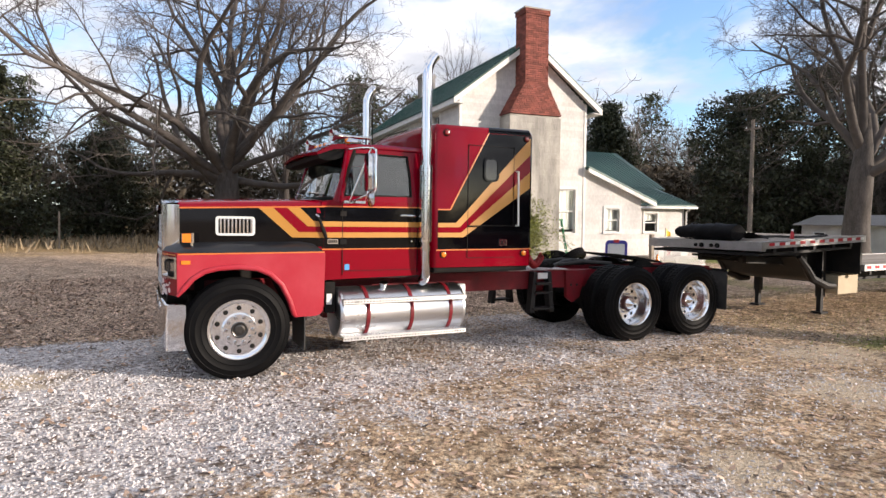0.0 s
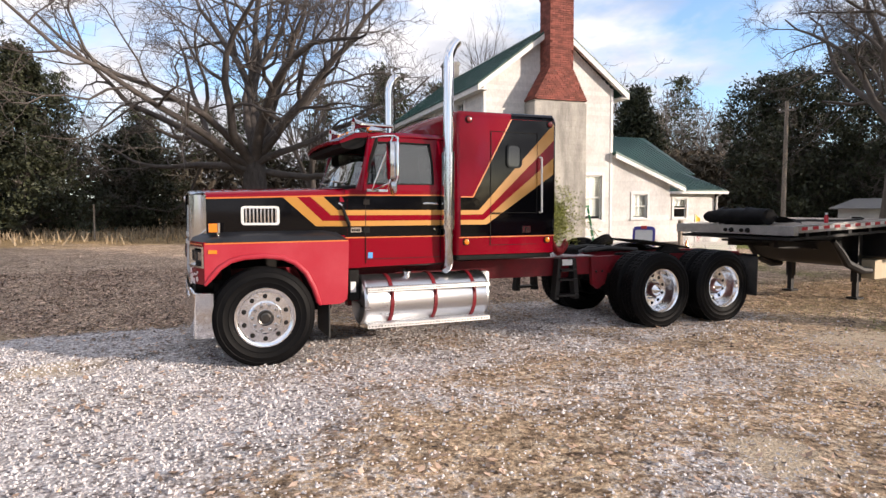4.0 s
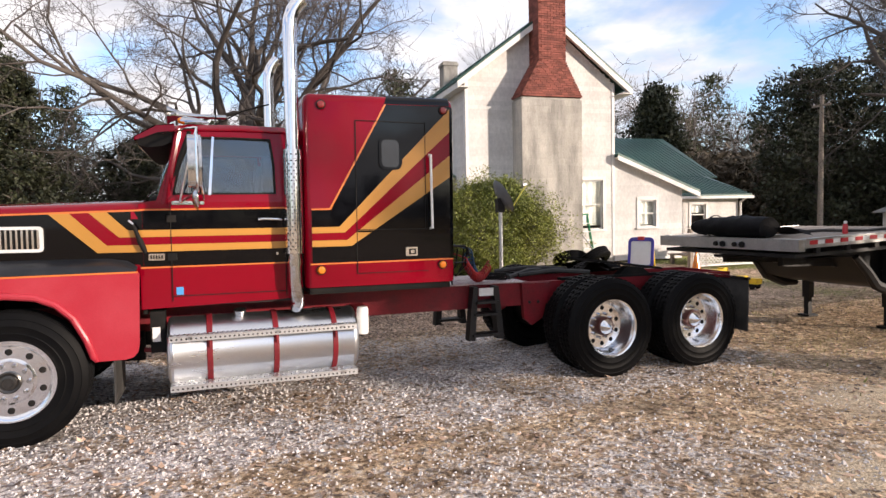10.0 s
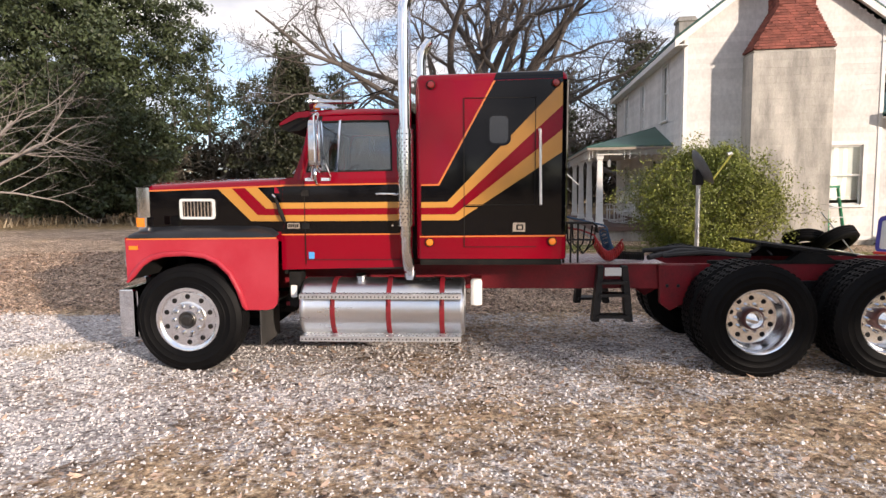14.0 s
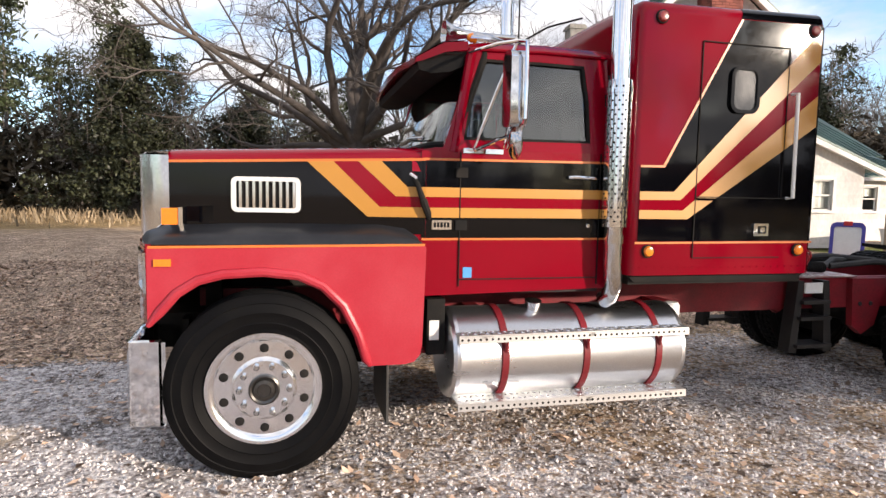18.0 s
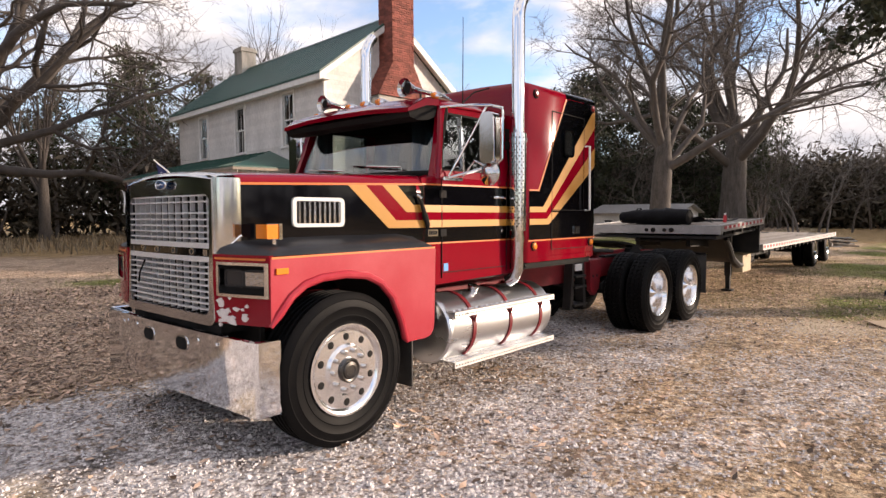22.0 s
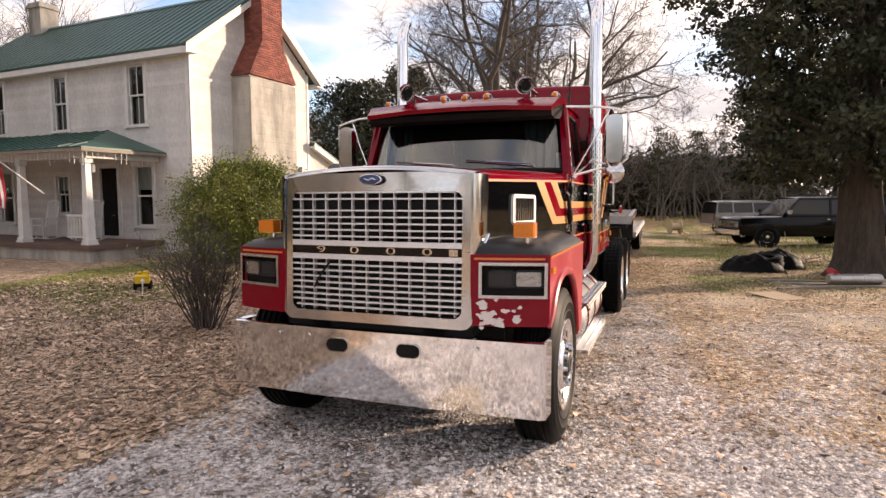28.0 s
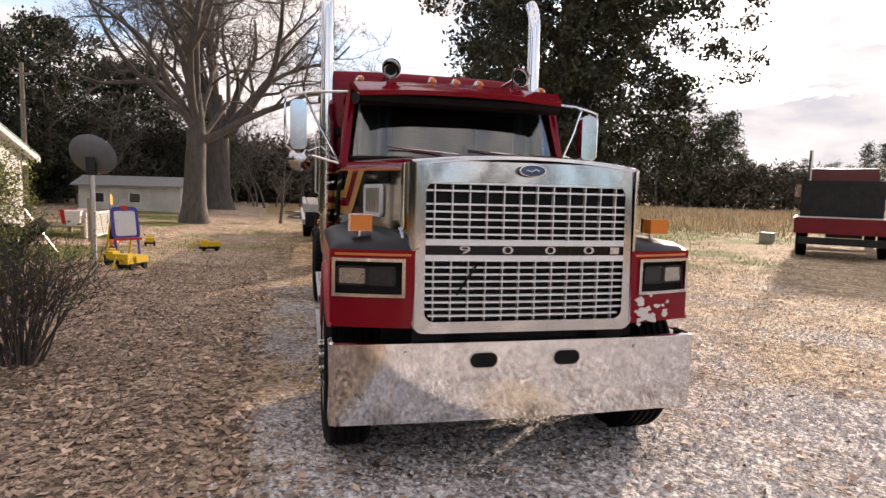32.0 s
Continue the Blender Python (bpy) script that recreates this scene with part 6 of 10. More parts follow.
def oak(name, x, y, seed, trunk, limbs, kids, twig, lift, label, extra=()):
    """trunk: height of the fork, radius; limbs: count, length, least and most tilt; extra: single limbs of azimuth, tilt, length, radius, height."""
    rng = np.random.default_rng(seed)
    t = thing(name, x, y, ground_z(x, y) - 0.05, label=label, category="tree")
    h, r = trunk
    TV, TF = [], []
    a = np.linspace(0, 1, 9)
    pts = [np.array((0.10 * math.sin(2.2 * q + seed), 0.10 * math.cos(3 * q), h * 1.45 * q)) for q in a]
    prism_chain(TV, TF, pts, [r * k for k in (1.6, 1.2, 1.06, 1.0, 0.97, 0.9, 0.72, 0.5, 0.25)], 16)
    chains, segs = [], []
    count, length, t0, t1 = limbs
    for j in range(count):
        az = 2.4 * j + seed * 0.7 + rng.uniform(-0.25, 0.25)
        tilt = t0 + (t1 - t0) * ((j * 0.618 + 0.1) % 1.0)
        d = np.array((math.cos(az) * math.sin(tilt), math.sin(az) * math.sin(tilt), math.cos(tilt)))
        b = np.array((0, 0, h * (0.72 + 0.55 * (1 - tilt / 1.5))))
        crooked(rng, chains, segs, b, d, length * rng.uniform(0.8, 1.15), r * rng.uniform(0.34, 0.52), 1, 4, lift, kids)
    for az, tilt, ln, rr, z in extra:
        d = np.array((math.cos(az) * math.sin(tilt), math.sin(az) * math.sin(tilt), math.cos(tilt)))
        crooked(rng, chains, segs, np.array((0, 0, z)), d, ln, rr, 1, 4, 0.0, kids)
    chains += twigs(rng, segs, twig[0], twig[1], twig[2])
    quad_mesh("trunk", TV, TF, M_BARK, t, smooth=True)
    quad_mesh("crown", *chain_mesh(chains), M_TWIG, t, "bare winter branches", smooth=True)
    return t


def prism_chain(V, F, pts, rs, sides):
    """Adds a tapering branch to the lists."""
    base = len(V)
    up = None
    n = len(pts)
    for i in range(n):
        d = pts[min(i + 1, n - 1)] - pts[max(i - 1, 0)]
        d = d / (np.linalg.norm(d) + 1e-9)
        if up is None:
            up = np.cross(d, (0.3, 0.9, 0.2)) if abs(d[2]) > 0.7 else np.cross(d, (0, 0, 1.0))
        up = up - d * (up @ d)
        up = up / (np.linalg.norm(up) + 1e-9)
        sd = np.cross(d, up)
        for k in range(sides):
            a = 6.2832 * k / sides
            V.append(pts[i] + rs[i] * (math.cos(a) * up + math.sin(a) * sd))
    for i in range(n - 1):
        for k in range(sides):
            j = (k + 1) % sides
            F.append((base + i * sides + k, base + i * sides + j, base + (i + 1) * sides + j, base + (i + 1) * sides + k))


def grow(rng, V, F, tips, p, d, length, r, level, levels, kids, spread, lift, wander, ratio=0.62, sides=(8, 6, 5, 4, 3, 3, 3)):
    """A branch and, along its outer part, its children."""
    n = 6 if level < 2 else 5 if level < 3 else 4 if level < 4 else 3 if level < 5 else 2
    pts, rs, dirs = [p], [r], [d]
    q = p
    for i in range(n):
        d = d + rng.normal(0, wander * (0.55 if level < 2 else 0.8 if level < 3 else 1.0), 3) + np.array((0, 0, lift * (1 if level < levels - 1 else 0.4)))
        d = d / np.linalg.norm(d)
        q = q + d * length / n
        pts.append(q)
        dirs.append(d)
        rs.append(r * (1 - (0.62 if level < levels else 0.75) * (i + 1) / n))
    prism_chain(V, F, pts, rs, sides[min(level, 6)])
    if level >= levels:
        tips.append(q)
        return
    k = kids[level]
    for j in range(k):
        f = (0.30 if level else 0.45) + (1.0 - (0.30 if level else 0.45)) * (j + rng.uniform(0.2, 0.9)) / k
        i = min(int(f * n), n - 1)
        b = pts[i] + (pts[i + 1] - pts[i]) * (f * n - i)
        ax = dirs[i + 1]
        side = np.cross(ax, rng.normal(0, 1, 3))
        side = side / (np.linalg.norm(side) + 1e-9)
        ang = rng.uniform(spread[0], spread[1])
        nd = ax * math.cos(ang) + side * math.sin(ang)
        grow(rng, V, F, tips, b, nd, length * ratio * rng.uniform(0.75, 1.2) * (1.15 - 0.35 * f), max(r * (1 - 0.6 * f) * 0.62, 0.004), level + 1, levels, kids, spread, lift, wander, ratio, sides)


def bare_tree(name, x, y, seed, trunk, limbs, levels, kids, spread, lift, wander, label, bark=None, twig=None, ratio=0.62):
    """trunk: height to the fork, radius; limbs: count, length, least and most tilt from upright (radians)."""
    rng = np.random.default_rng(seed)
    t = thing(name, x, y, ground_z(x, y) - 0.05, label=label, category="tree")
    V, F, tips = [], [], []
    TV, TF = [], []
    h, r = trunk
    count, length, t0, t1 = limbs
    pts = [np.array((0.05 * math.sin(2 * q + seed), 0.05 * math.cos(3 * q), h * q)) for q in (0, 0.06, 0.2, 0.45, 0.75, 1.0, 1.3, 1.7, 2.2)]
    prism_chain(TV, TF, pts, [r * 1.55, r * 1.25, r * 1.05, r * 0.98, r * 0.90, r * 0.72, r * 0.5, r * 0.32, r * 0.1], 14)
    for j in range(count):
        a = 2.4 * j + seed + rng.uniform(-0.3, 0.3)
        tilt = t0 + (t1 - t0) * ((j * 0.618) % 1.0)
        d = np.array((math.cos(a) * math.sin(tilt), math.sin(a) * math.sin(tilt), math.cos(tilt)))
        f = 0.62 + 0.62 * ((j * 0.37) % 1.0)
        b = np.array((0, 0, h * f * 0.97))
        grow(rng, V, F, tips, b, d, length * rng.uniform(0.8, 1.15), r * rng.uniform(0.27, 0.43), 1, levels, kids, spread, lift, wander, ratio, (8, 8, 6, 4, 3, 3, 3))
    quad_mesh("trunk", TV, TF, bark or M_BARK, t, smooth=True)
    quad_mesh("crown", V, F, twig or M_TWIG, t, "bare winter branches", smooth=True)
    return t, tips


def leaf_cloud(rng, centres, per, sigma, size, flat=1.0, narrow=0.5):
    """Leaf blades round given points: arrays of vertices and faces."""
    C = np.repeat(np.asarray(centres), per, 0)
    n = len(C)
    C = C + rng.normal(0, 1, (n, 3)) * np.asarray(sigma)
    a = rng.normal(0, 1, (n, 3))
    a[:, 2] *= flat
    a /= np.linalg.norm(a, axis=1)[:, None]
    b = np.cross(a, rng.normal(0, 1, (n, 3)))
    b /= np.linalg.norm(b, axis=1)[:, None] + 1e-9
    s = size * rng.uniform(0.6, 1.3, (n, 1))
    fold = np.cross(a, b) * s * 0.25
    V = np.stack([C - a * s, C - b * s * narrow + fold, C + a * s, C + b * s * narrow + fold], 1).reshape(-1, 3)
    return V, np.arange(n * 4).reshape(-1, 4)


def clumps_in(rng, n, fn):
    """Points for clumps, kept where fn says so."""
    out = []
    while len(out) < n:
        p = fn(rng)
        if p is not None:
            out.append(p)
    return np.array(out)


def leaf_material(name, c1, c2, rough=0.55, spec=0.4):
    return material(name, c1, rough, second=c2, island=0.45, scale=0.6, mix=0.7, fine=10, fine_amount=0.2, spec=spec)


def evergreen(name, x, y, seed, height, width, base, n_clump, per, leaf, mats, label, trunk_r=0.3, shape="egg", bark=None, lean=0.0):
    rng = np.random.default_rng(seed)
    t = thing(name, x, y, ground_z(x, y) - 0.05, label=label, category="tree")
    TV, TF = [], []
    steps = np.linspace(0, 1, 60 if trunk_r > 0.45 else 8)
    pts = [np.array((lean * q * q * 0.3, 0.1 * math.sin(3 * q), height * 0.9 * q)) for q in steps]
    prism_chain(TV, TF, pts, [trunk_r * (1.05 - 0.92 * q + 0.75 * math.exp(-height * q / 0.32)) for q in steps], 48 if trunk_r > 0.45 else 14)
    if trunk_r > 0.45:
        # fluted, shaggy bark
        for k, v in enumerate(TV):
            a, q = 6.2832 * (k % 48) / 48, steps[k // 48]
            c = pts[k // 48]
            flute = 0.10 * math.sin(5 * a + 2 * q) * math.exp(-3 * q) + 0.13 * noise.noise(Vector((3.2 * math.cos(a), 3.2 * math.sin(a), 5 * q))) + 0.06 * noise.noise(Vector((11 * math.cos(a), 11 * math.sin(a), 14 * q)))
            TV[k] = c + (v - c) * (1 + flute)
    limbs = []

    def fn(r):
        q = r.random()
        z = base + (height - base) * q
        if shape == "cone":
            w = width * (1 - q) ** 0.8 + 0.15
        elif shape == "spread":
            w = width * (0.55 + 0.75 * math.sin(math.pi * min(1, q * 0.85 + 0.12))) * 0.8
        else:
            w = width * (math.sin(math.pi * (0.13 + 0.85 * q)) ** 0.7)
        a = r.random() * 6.283
        lump = 0.78 + 0.30 * math.sin(3 * a + 5 * q + seed) + 0.18 * math.sin(7 * a - 9 * q)
        rad = w * lump * (r.random() ** 0.35)
        return np.array((rad * math.cos(a), rad * math.sin(a), z + 0.06 * rad))
    C = clumps_in(rng, n_clump, fn)
    for c in C[::max(1, n_clump // 60)]:
        z0 = max(0.6, c[2] - 0.35 * math.hypot(c[0], c[1]) - 0.3)
        s = np.array((0, 0, z0))
        prism_chain(TV, TF, [s, s + (c - s) * 0.5 + np.array((0, 0, 0.15)), c], [trunk_r * 0.22, trunk_r * 0.13, 0.015], 5)
    quad_mesh("trunk", TV, TF, bark or M_BARK, t, smooth=True)
    V, F = leaf_cloud(rng, C, per, (leaf * 2.2, leaf * 2.2, leaf * 1.5), leaf)
    quad_mesh("crown", V, F, mats, t, "dense evergreen leaves")
    return t


M_MAGNOLIA = leaf_material("magnolia_leaf", (0.034, 0.046, 0.019), (0.06, 0.08, 0.034))
M_CEDAR = leaf_material("cedar_needles", (0.030, 0.036, 0.018), (0.052, 0.057, 0.027))
# far pines: haze is put into the needle colour
M_PINE = leaf_material("hazed_pine_needles", (0.050, 0.058, 0.032), (0.085, 0.090, 0.050), 0.8, 0.15)
M_BUSH = leaf_material("shrub_leaf", (0.130, 0.158, 0.027), (0.24, 0.24, 0.045))
# forest-edge brush, also paled for haze
M_BRUSH = leaf_material("hazed_brown_undergrowth", (0.125, 0.105, 0.083), (0.070, 0.066, 0.048), 0.95, 0.03)

oak("oak_tree", 6.8, 37.4, 11, (4.3, 0.72), (14, 13.5, 0.10, 1.30), (0, 1, 2, 2), (9000, 0.9, 0.012), 0.022, "big bare oak with many spreading limbs beyond the yard", ((3.3, 1.42, 15.0, 0.26, 4.0), (-0.2, 1.45, 14.0, 0.24, 3.9), (-1.2, 1.40, 12.0, 0.24, 4.2)))
oak("oak_tree", 27.2, 13.0, 5, (4.3, 0.46), (10, 9.6, 0.08, 1.22), (0, 1, 2, 2), (8000, 0.7, 0.009), 0.03, "old bare oak with a thick grey trunk behind the trailer")
oak("oak_tree", 43.5, 13.4, 21, (5.6, 0.80), (11, 12.5, 0.10, 1.30), (0, 1, 2, 2), (7000, 0.9, 0.013), 0.025, "tall bare oak at the edge of the far field")
bare_tree("myrtle_tree", -7.9, 13.7, 31, (1.7, 0.17), (7, 3.3, 0.25, 1.25), 4, (0, 6, 5, 4), (0.4, 1.0), 0.01, 0.12, "slim pale-barked bare tree on the leafy lawn", M_PALEBARK, M_PALETWIG)
bare_tree("sapling", 28.8, 9.2, 41, (1.2, 0.07), (5, 1.5, 0.2, 0.9), 3, (0, 5, 4), (0.4, 1.0), 0.03, 0.15, "small bare sapling near the trailer")
bare_tree("bare_tree", 12.0, 44.0, 51, (4.0, 0.3), (7, 5.5, 0.1, 0.8), 4, (0, 6, 5, 4), (0.3, 0.8), 0.06, 0.12, "slender bare tree behind the house")
bare_tree("bare_tree", 22.0, 36.0, 52, (5.0, 0.3), (7, 5.5, 0.1, 0.7), 4, (0, 6, 5, 4), (0.3, 0.8), 0.06, 0.12, "slender bare tree behind the house")
evergreen("magnolia_tree", -15.2, 34.2, 3, 15.5, 7.2, 0.5, 1900, 62, 0.115, M_MAGNOLIA, "large dark green magnolia with glossy leaves", 0.45)
evergreen("cedar_tree", -5.2, 40.0, 4, 10.2, 4.6, 0.3, 620, 40, 0.12, M_CEDAR, "dark green cedar at the field edge", 0.3, "cone")
evergreen("cedar_tree", 0.5, 46.0, 14, 7.0, 3.4, 0.3, 380, 40, 0.12, M_CEDAR, "dark cedar at the field edge", 0.3, "egg")
evergreen("cedar_tree", -24.0, 44.0, 15, 10.5, 4.8, 0.3, 600, 44, 0.13, M_CEDAR, "dark cedar at the field edge", 0.3, "egg")
evergreen("cedar_tree", 14.1, 1.0, 6, 15.0, 4.7, 2.3, 2100, 60, 0.08, M_CEDAR, "big old cedar with a thick dark trunk", 0.48, "spread", M_CEDARBARK)
evergreen("cedar_tree", 29.0, 29.0, 8, 9.0, 3.0, 0.8, 560, 40, 0.12, M_CEDAR, "dark cedar behind the house", 0.3, "cone")
evergreen("cedar_tree", 41.0, 27.0, 9, 10.6, 4.6, 0.5, 620, 36, 0.14, M_CEDAR, "broad dark cedar behind the farmyard", 0.3, "spread")
evergreen("cedar_tree", 46.0, 24.5, 19, 12.4, 4.4, 0.4, 560, 36, 0.14, M_CEDAR, "broad dark cedar behind the farmyard", 0.3, "spread")
evergreen("cedar_tree", 52.0, 20.5, 10, 11.0, 5.2, 0.5, 700, 36, 0.15, M_CEDAR, "broad dark cedar behind the farmyard", 0.3, "spread")


def woods():
    """Far woods on all sides, of pines, bare hardwoods and undergrowth."""
    rng = np.random.default_rng(17)
    kinds = {}
    for k in range(4):
        h = 15.0
        TV, TF = chain_mesh([(np.array([(0.25 * math.sin(q * 4 + k), 0.1 * q, h * q) for q in np.linspace(0, 1, 6)]), [0.2 * (1.1 - q) for q in np.linspace(0, 1, 6)], 5)])
        low = (0.12, 0.42, 0.18, 0.5)[k]
        C = clumps_in(rng, 95, lambda r: (lambda q, a, e: np.array((math.cos(a) * e * (2.7 - 2.0 * q), math.sin(a) * e * (2.7 - 2.0 * q), h * (low + (1.02 - low) * q))))(r.random() ** 0.9, r.uniform(0, 6.28), r.random() ** 0.5))
        lv, lf = leaf_cloud(rng, C, 12, (0.5, 0.5, 0.22), 0.36, 1.0, 0.20)
        kinds["pine", k] = (np.concatenate([TV, lv]), np.concatenate([TF, lf + len(TV)]), np.r_[np.zeros(len(TF), int), np.ones(len(lf), int)])
    for k in range(4):
        r2 = np.random.default_rng(60 + k)
        chains, segs = [], []
        crooked(r2, chains, segs, np.zeros(3), np.array((0.0, 0.0, 1.0)), 13.5, 0.17, 1, 2, 0.06, (0, 2, 2), (5, 5, 3, 3, 3))
        segs = [(c[0][q], c[0][q + 1]) for c in chains for q in range(2 if len(c[0]) > 8 else 0, len(c[0]) - 1)]
        chains += twigs(r2, segs, 190, 1.5, 0.022)
        V, F = chain_mesh(chains)
        kinds["hard", k] = (V, F, np.zeros(len(F), int))

    def plant(name, label, spots):
        VV, FF, MM, off = [], [], [], 0
        for kind, x, y, s in spots:
            V, F, m = kinds[kind, int(rng.integers(4))]
            a = rng.uniform(0, 6.28)
            c, d = math.cos(a), math.sin(a)
            W = np.stack([(V[:, 0] * c - V[:, 1] * d) * s + x, (V[:, 0] * d + V[:, 1] * c) * s + y, V[:, 2] * s * rng.uniform(0.85, 1.15) - 0.2], 1)
            VV.append(W)
            FF.append(F + off)
            MM.append(m)
            off += len(W)
        tagged(quad_mesh(name, np.concatenate(VV), np.concatenate(FF), [M_WOODS, M_PINE], mat_index=np.concatenate(MM)), label, "woods", kind="stuff")

    def band(x0, y0, x1, y1, n, depth, pines, s0, s1):
        out = []
        L = math.hypot(x1 - x0, y1 - y0)
        nx, ny = -(y1 - y0) / L, (x1 - x0) / L
        for i in range(n):
            q, w = rng.random(), depth * rng.random()
            out.append(("pine" if rng.random() < pines else "hard", x0 + (x1 - x0) * q + nx * w, y0 + (y1 - y0) * q + ny * w, rng.uniform(s0, s1)))
        return out
    plant("woods_north", "mixed pine and hardwood forest beyond the field", band(-75, 47, -8, 48, 100, 14, 0.75, 0.72, 0.95) + band(-10, 48, 28, 50, 70, 12, 0.45, 0.50, 0.72) + band(18, 42, 64, 36, 110, 14, 0.15, 0.68, 0.98))
    plant("woods_east", "bare hardwoods and pines behind the farmyard", band(55, 34, 72, -8, 120, -14, 0.2, 0.45, 0.66))
    plant("woods_south", "thin row of tall pines beyond the meadow", band(82, -8, 76, -30, 30, -8, 0.9, 0.85, 1.1) + band(98, -26, 118, -72, 60, 8, 0.9, 0.5, 0.68) + band(77, -42, 69, -53, 22, 7, 0.95, 0.8, 0.98) + band(69, -53, 60, -63, 22, 7, 0.8, 0.40, 0.52) + band(118, -70, -40, -150, 80, 8, 0.7, 0.55, 0.75))
    plant("woods_west", "forest across the field", band(-75, 50, -70, -70, 60, -12, 0.6, 0.7, 1.0))
    pts = []
    for x0, y0, x1, y1, n in ((-80, 50, -6, 51, 1100), (-8, 51, 26, 53, 420), (20, 43, 62, 38, 1300), (58, 37, 77, -10, 1300), (64, 40, 85, -12, 900), (22, 48, 64, 43, 500), (86, -8, 80, -32, 200), (102, -26, 122, -72, 300), (80, -44, 63, -65, 420), (122, -72, -40, -154, 600), (-76, 52, -72, -76, 420)):
        q = rng.random((n, 1))
        P = np.array((x0, y0)) + (np.array((x1, y1)) - np.array((x0, y0))) * q + rng.normal(0, 2.0, (n, 2))
        pts.append(np.c_[P, rng.uniform(0.1, 7.0 if x0 in (64, 22) else 5.6, n)])
    V, F = leaf_cloud(rng, np.concatenate(pts), 26, (0.9, 0.9, 0.7), 0.42, 1.0, 0.28)
    tagged(quad_mesh("undergrowth", V, F, M_BRUSH), "dark brown undergrowth along the forest edge", "undergrowth", kind="stuff")


woods()


def shrub(name, x, y, seed, stems, height, width, leaves, leaf, mat, label, low=0.35, fill=0):
    rng = np.random.default_rng(seed)
    t = thing(name, x, y, ground_z(x, y) - 0.03, label=label, category="bush")
    V, F, tips = [], [], []
    for i in range(stems):
        a = rng.uniform(0, 6.28)
        tilt = rng.uniform(0.05, 1.0) * width / height
        d = np.array((math.cos(a) * tilt, math.sin(a) * tilt, 1.0))
        d /= np.linalg.norm(d)
        b = np.array((math.cos(a), math.sin(a), 0)) * rng.uniform(0, 0.16)
        grow(rng, V, F, tips, b, d, height * rng.uniform(0.55, 0.8), 0.013, 2, 4, (0, 0, 5, 4, 3), (0.25, 0.9), 0.03, 0.12, 0.55, (5, 5, 4, 3, 3, 3, 3))
    quad_mesh("stem_thicket", V, F, M_TWIG, t, "thin brown stems")["kind"] = "stuff"
    T = np.array(tips)
    T = T[T[:, 2] > low * height]
    if fill:
        q = rng.random(fill)
        a = rng.uniform(0, 6.283, fill)
        w = width * 0.60 * np.sin(np.pi * (0.22 + 0.72 * q)) ** 0.6 * (0.85 + 0.18 * np.sin(3 * a + 7 * q)) * rng.random(fill) ** 0.3
        T = np.concatenate([T, np.stack([w * np.cos(a), w * np.sin(a), 0.12 + height * 0.98 * q], 1)])
    per = max(1, leaves // max(1, len(T)))
    LV, LF = leaf_cloud(rng, T, per, (0.09, 0.09, 0.08), leaf)
    quad_mesh("leaves", LV, LF, mat, t, "small yellow-green leaves")
    return t


shrub("green_bush", 11.0, 16.3, 2, 120, 2.6, 2.95, 115000, 0.031, M_BUSH, "round yellow-green bush beside the house", 0.02, 3500)
shrub("brown_shrub", 3.65, 11.85, 9, 46, 1.45, 0.8, 1500, 0.022, M_BUSH, "twiggy brown shrub nearly bare of leaves", 0.45)


# ---- house ----
M_SIDING = material("weathered_white_siding", (0.67, 0.645, 0.62), 0.75, second=(0.47, 0.455, 0.435), scale=0.8, mix=0.75, fine=12, fine_amount=0.10, island=0.07, stretch=(1, 1, 0.6), bump=0.06)
M_TRIM = material("white_trim_paint", (0.74, 0.73, 0.71), 0.6, second=(0.55, 0.53, 0.50), scale=3, mix=0.5)
M_ROOF = material("green_metal_roof", (0.022, 0.085, 0.066), 0.42, second=(0.03, 0.07, 0.055), scale=0.8, mix=0.7, fine=40, fine_amount=0.08)
M_BRICK = material("red_brick", (0.235, 0.072, 0.052), 0.9, second=(0.13, 0.045, 0.038), scale=5, mix=0.6, island=0.3, fine=60, fine_amount=0.2)
M_BLOCK = material("grey_cement_block", (0.46, 0.43, 0.385), 0.92, second=(0.20, 0.19, 0.17), scale=1.3, mix=0.9, stretch=(1.5, 1.5, 0.4), random_value=0.05, world_space=True, fine=40, fine_amount=0.12, bump=0.2)
M_MORTAR = material("mortar", (0.40, 0.375, 0.335), 0.95, second=(0.2, 0.19, 0.17))
M_ROOM = material("dim_room", (0.05, 0.045, 0.04), 0.9)
M_SHADE = material("window_shade_cloth", (0.62, 0.61, 0.57), 0.9, stretch=(6, 6, 0.3), scale=5, mix=0.4)
M_WOOD = material("weathered_board", (0.30, 0.25, 0.20), 0.85, second=(0.16, 0.13, 0.11), scale=4, mix=0.7, stretch=(0.3, 3, 3), fine=60, fine_amount=0.2)
M_FLOORP = material("porch_floor_paint", (0.16, 0.10, 0.08), 0.8, second=(0.10, 0.08, 0.07))


def strip_intervals(a0, a1, z0, z1, openings):
    """What is left of a strip of wall between openings."""
    out, cur = [], a0
    for o0, o1, y0, y1 in sorted(openings):
        if y1 <= z0 or y0 >= z1 or o1 <= a0 or o0 >= a1:
            continue
        if o0 > cur:
            out.append((cur, o0))
        cur = max(cur, o1)
    if cur < a1:
        out.append((cur, a1))
    return out


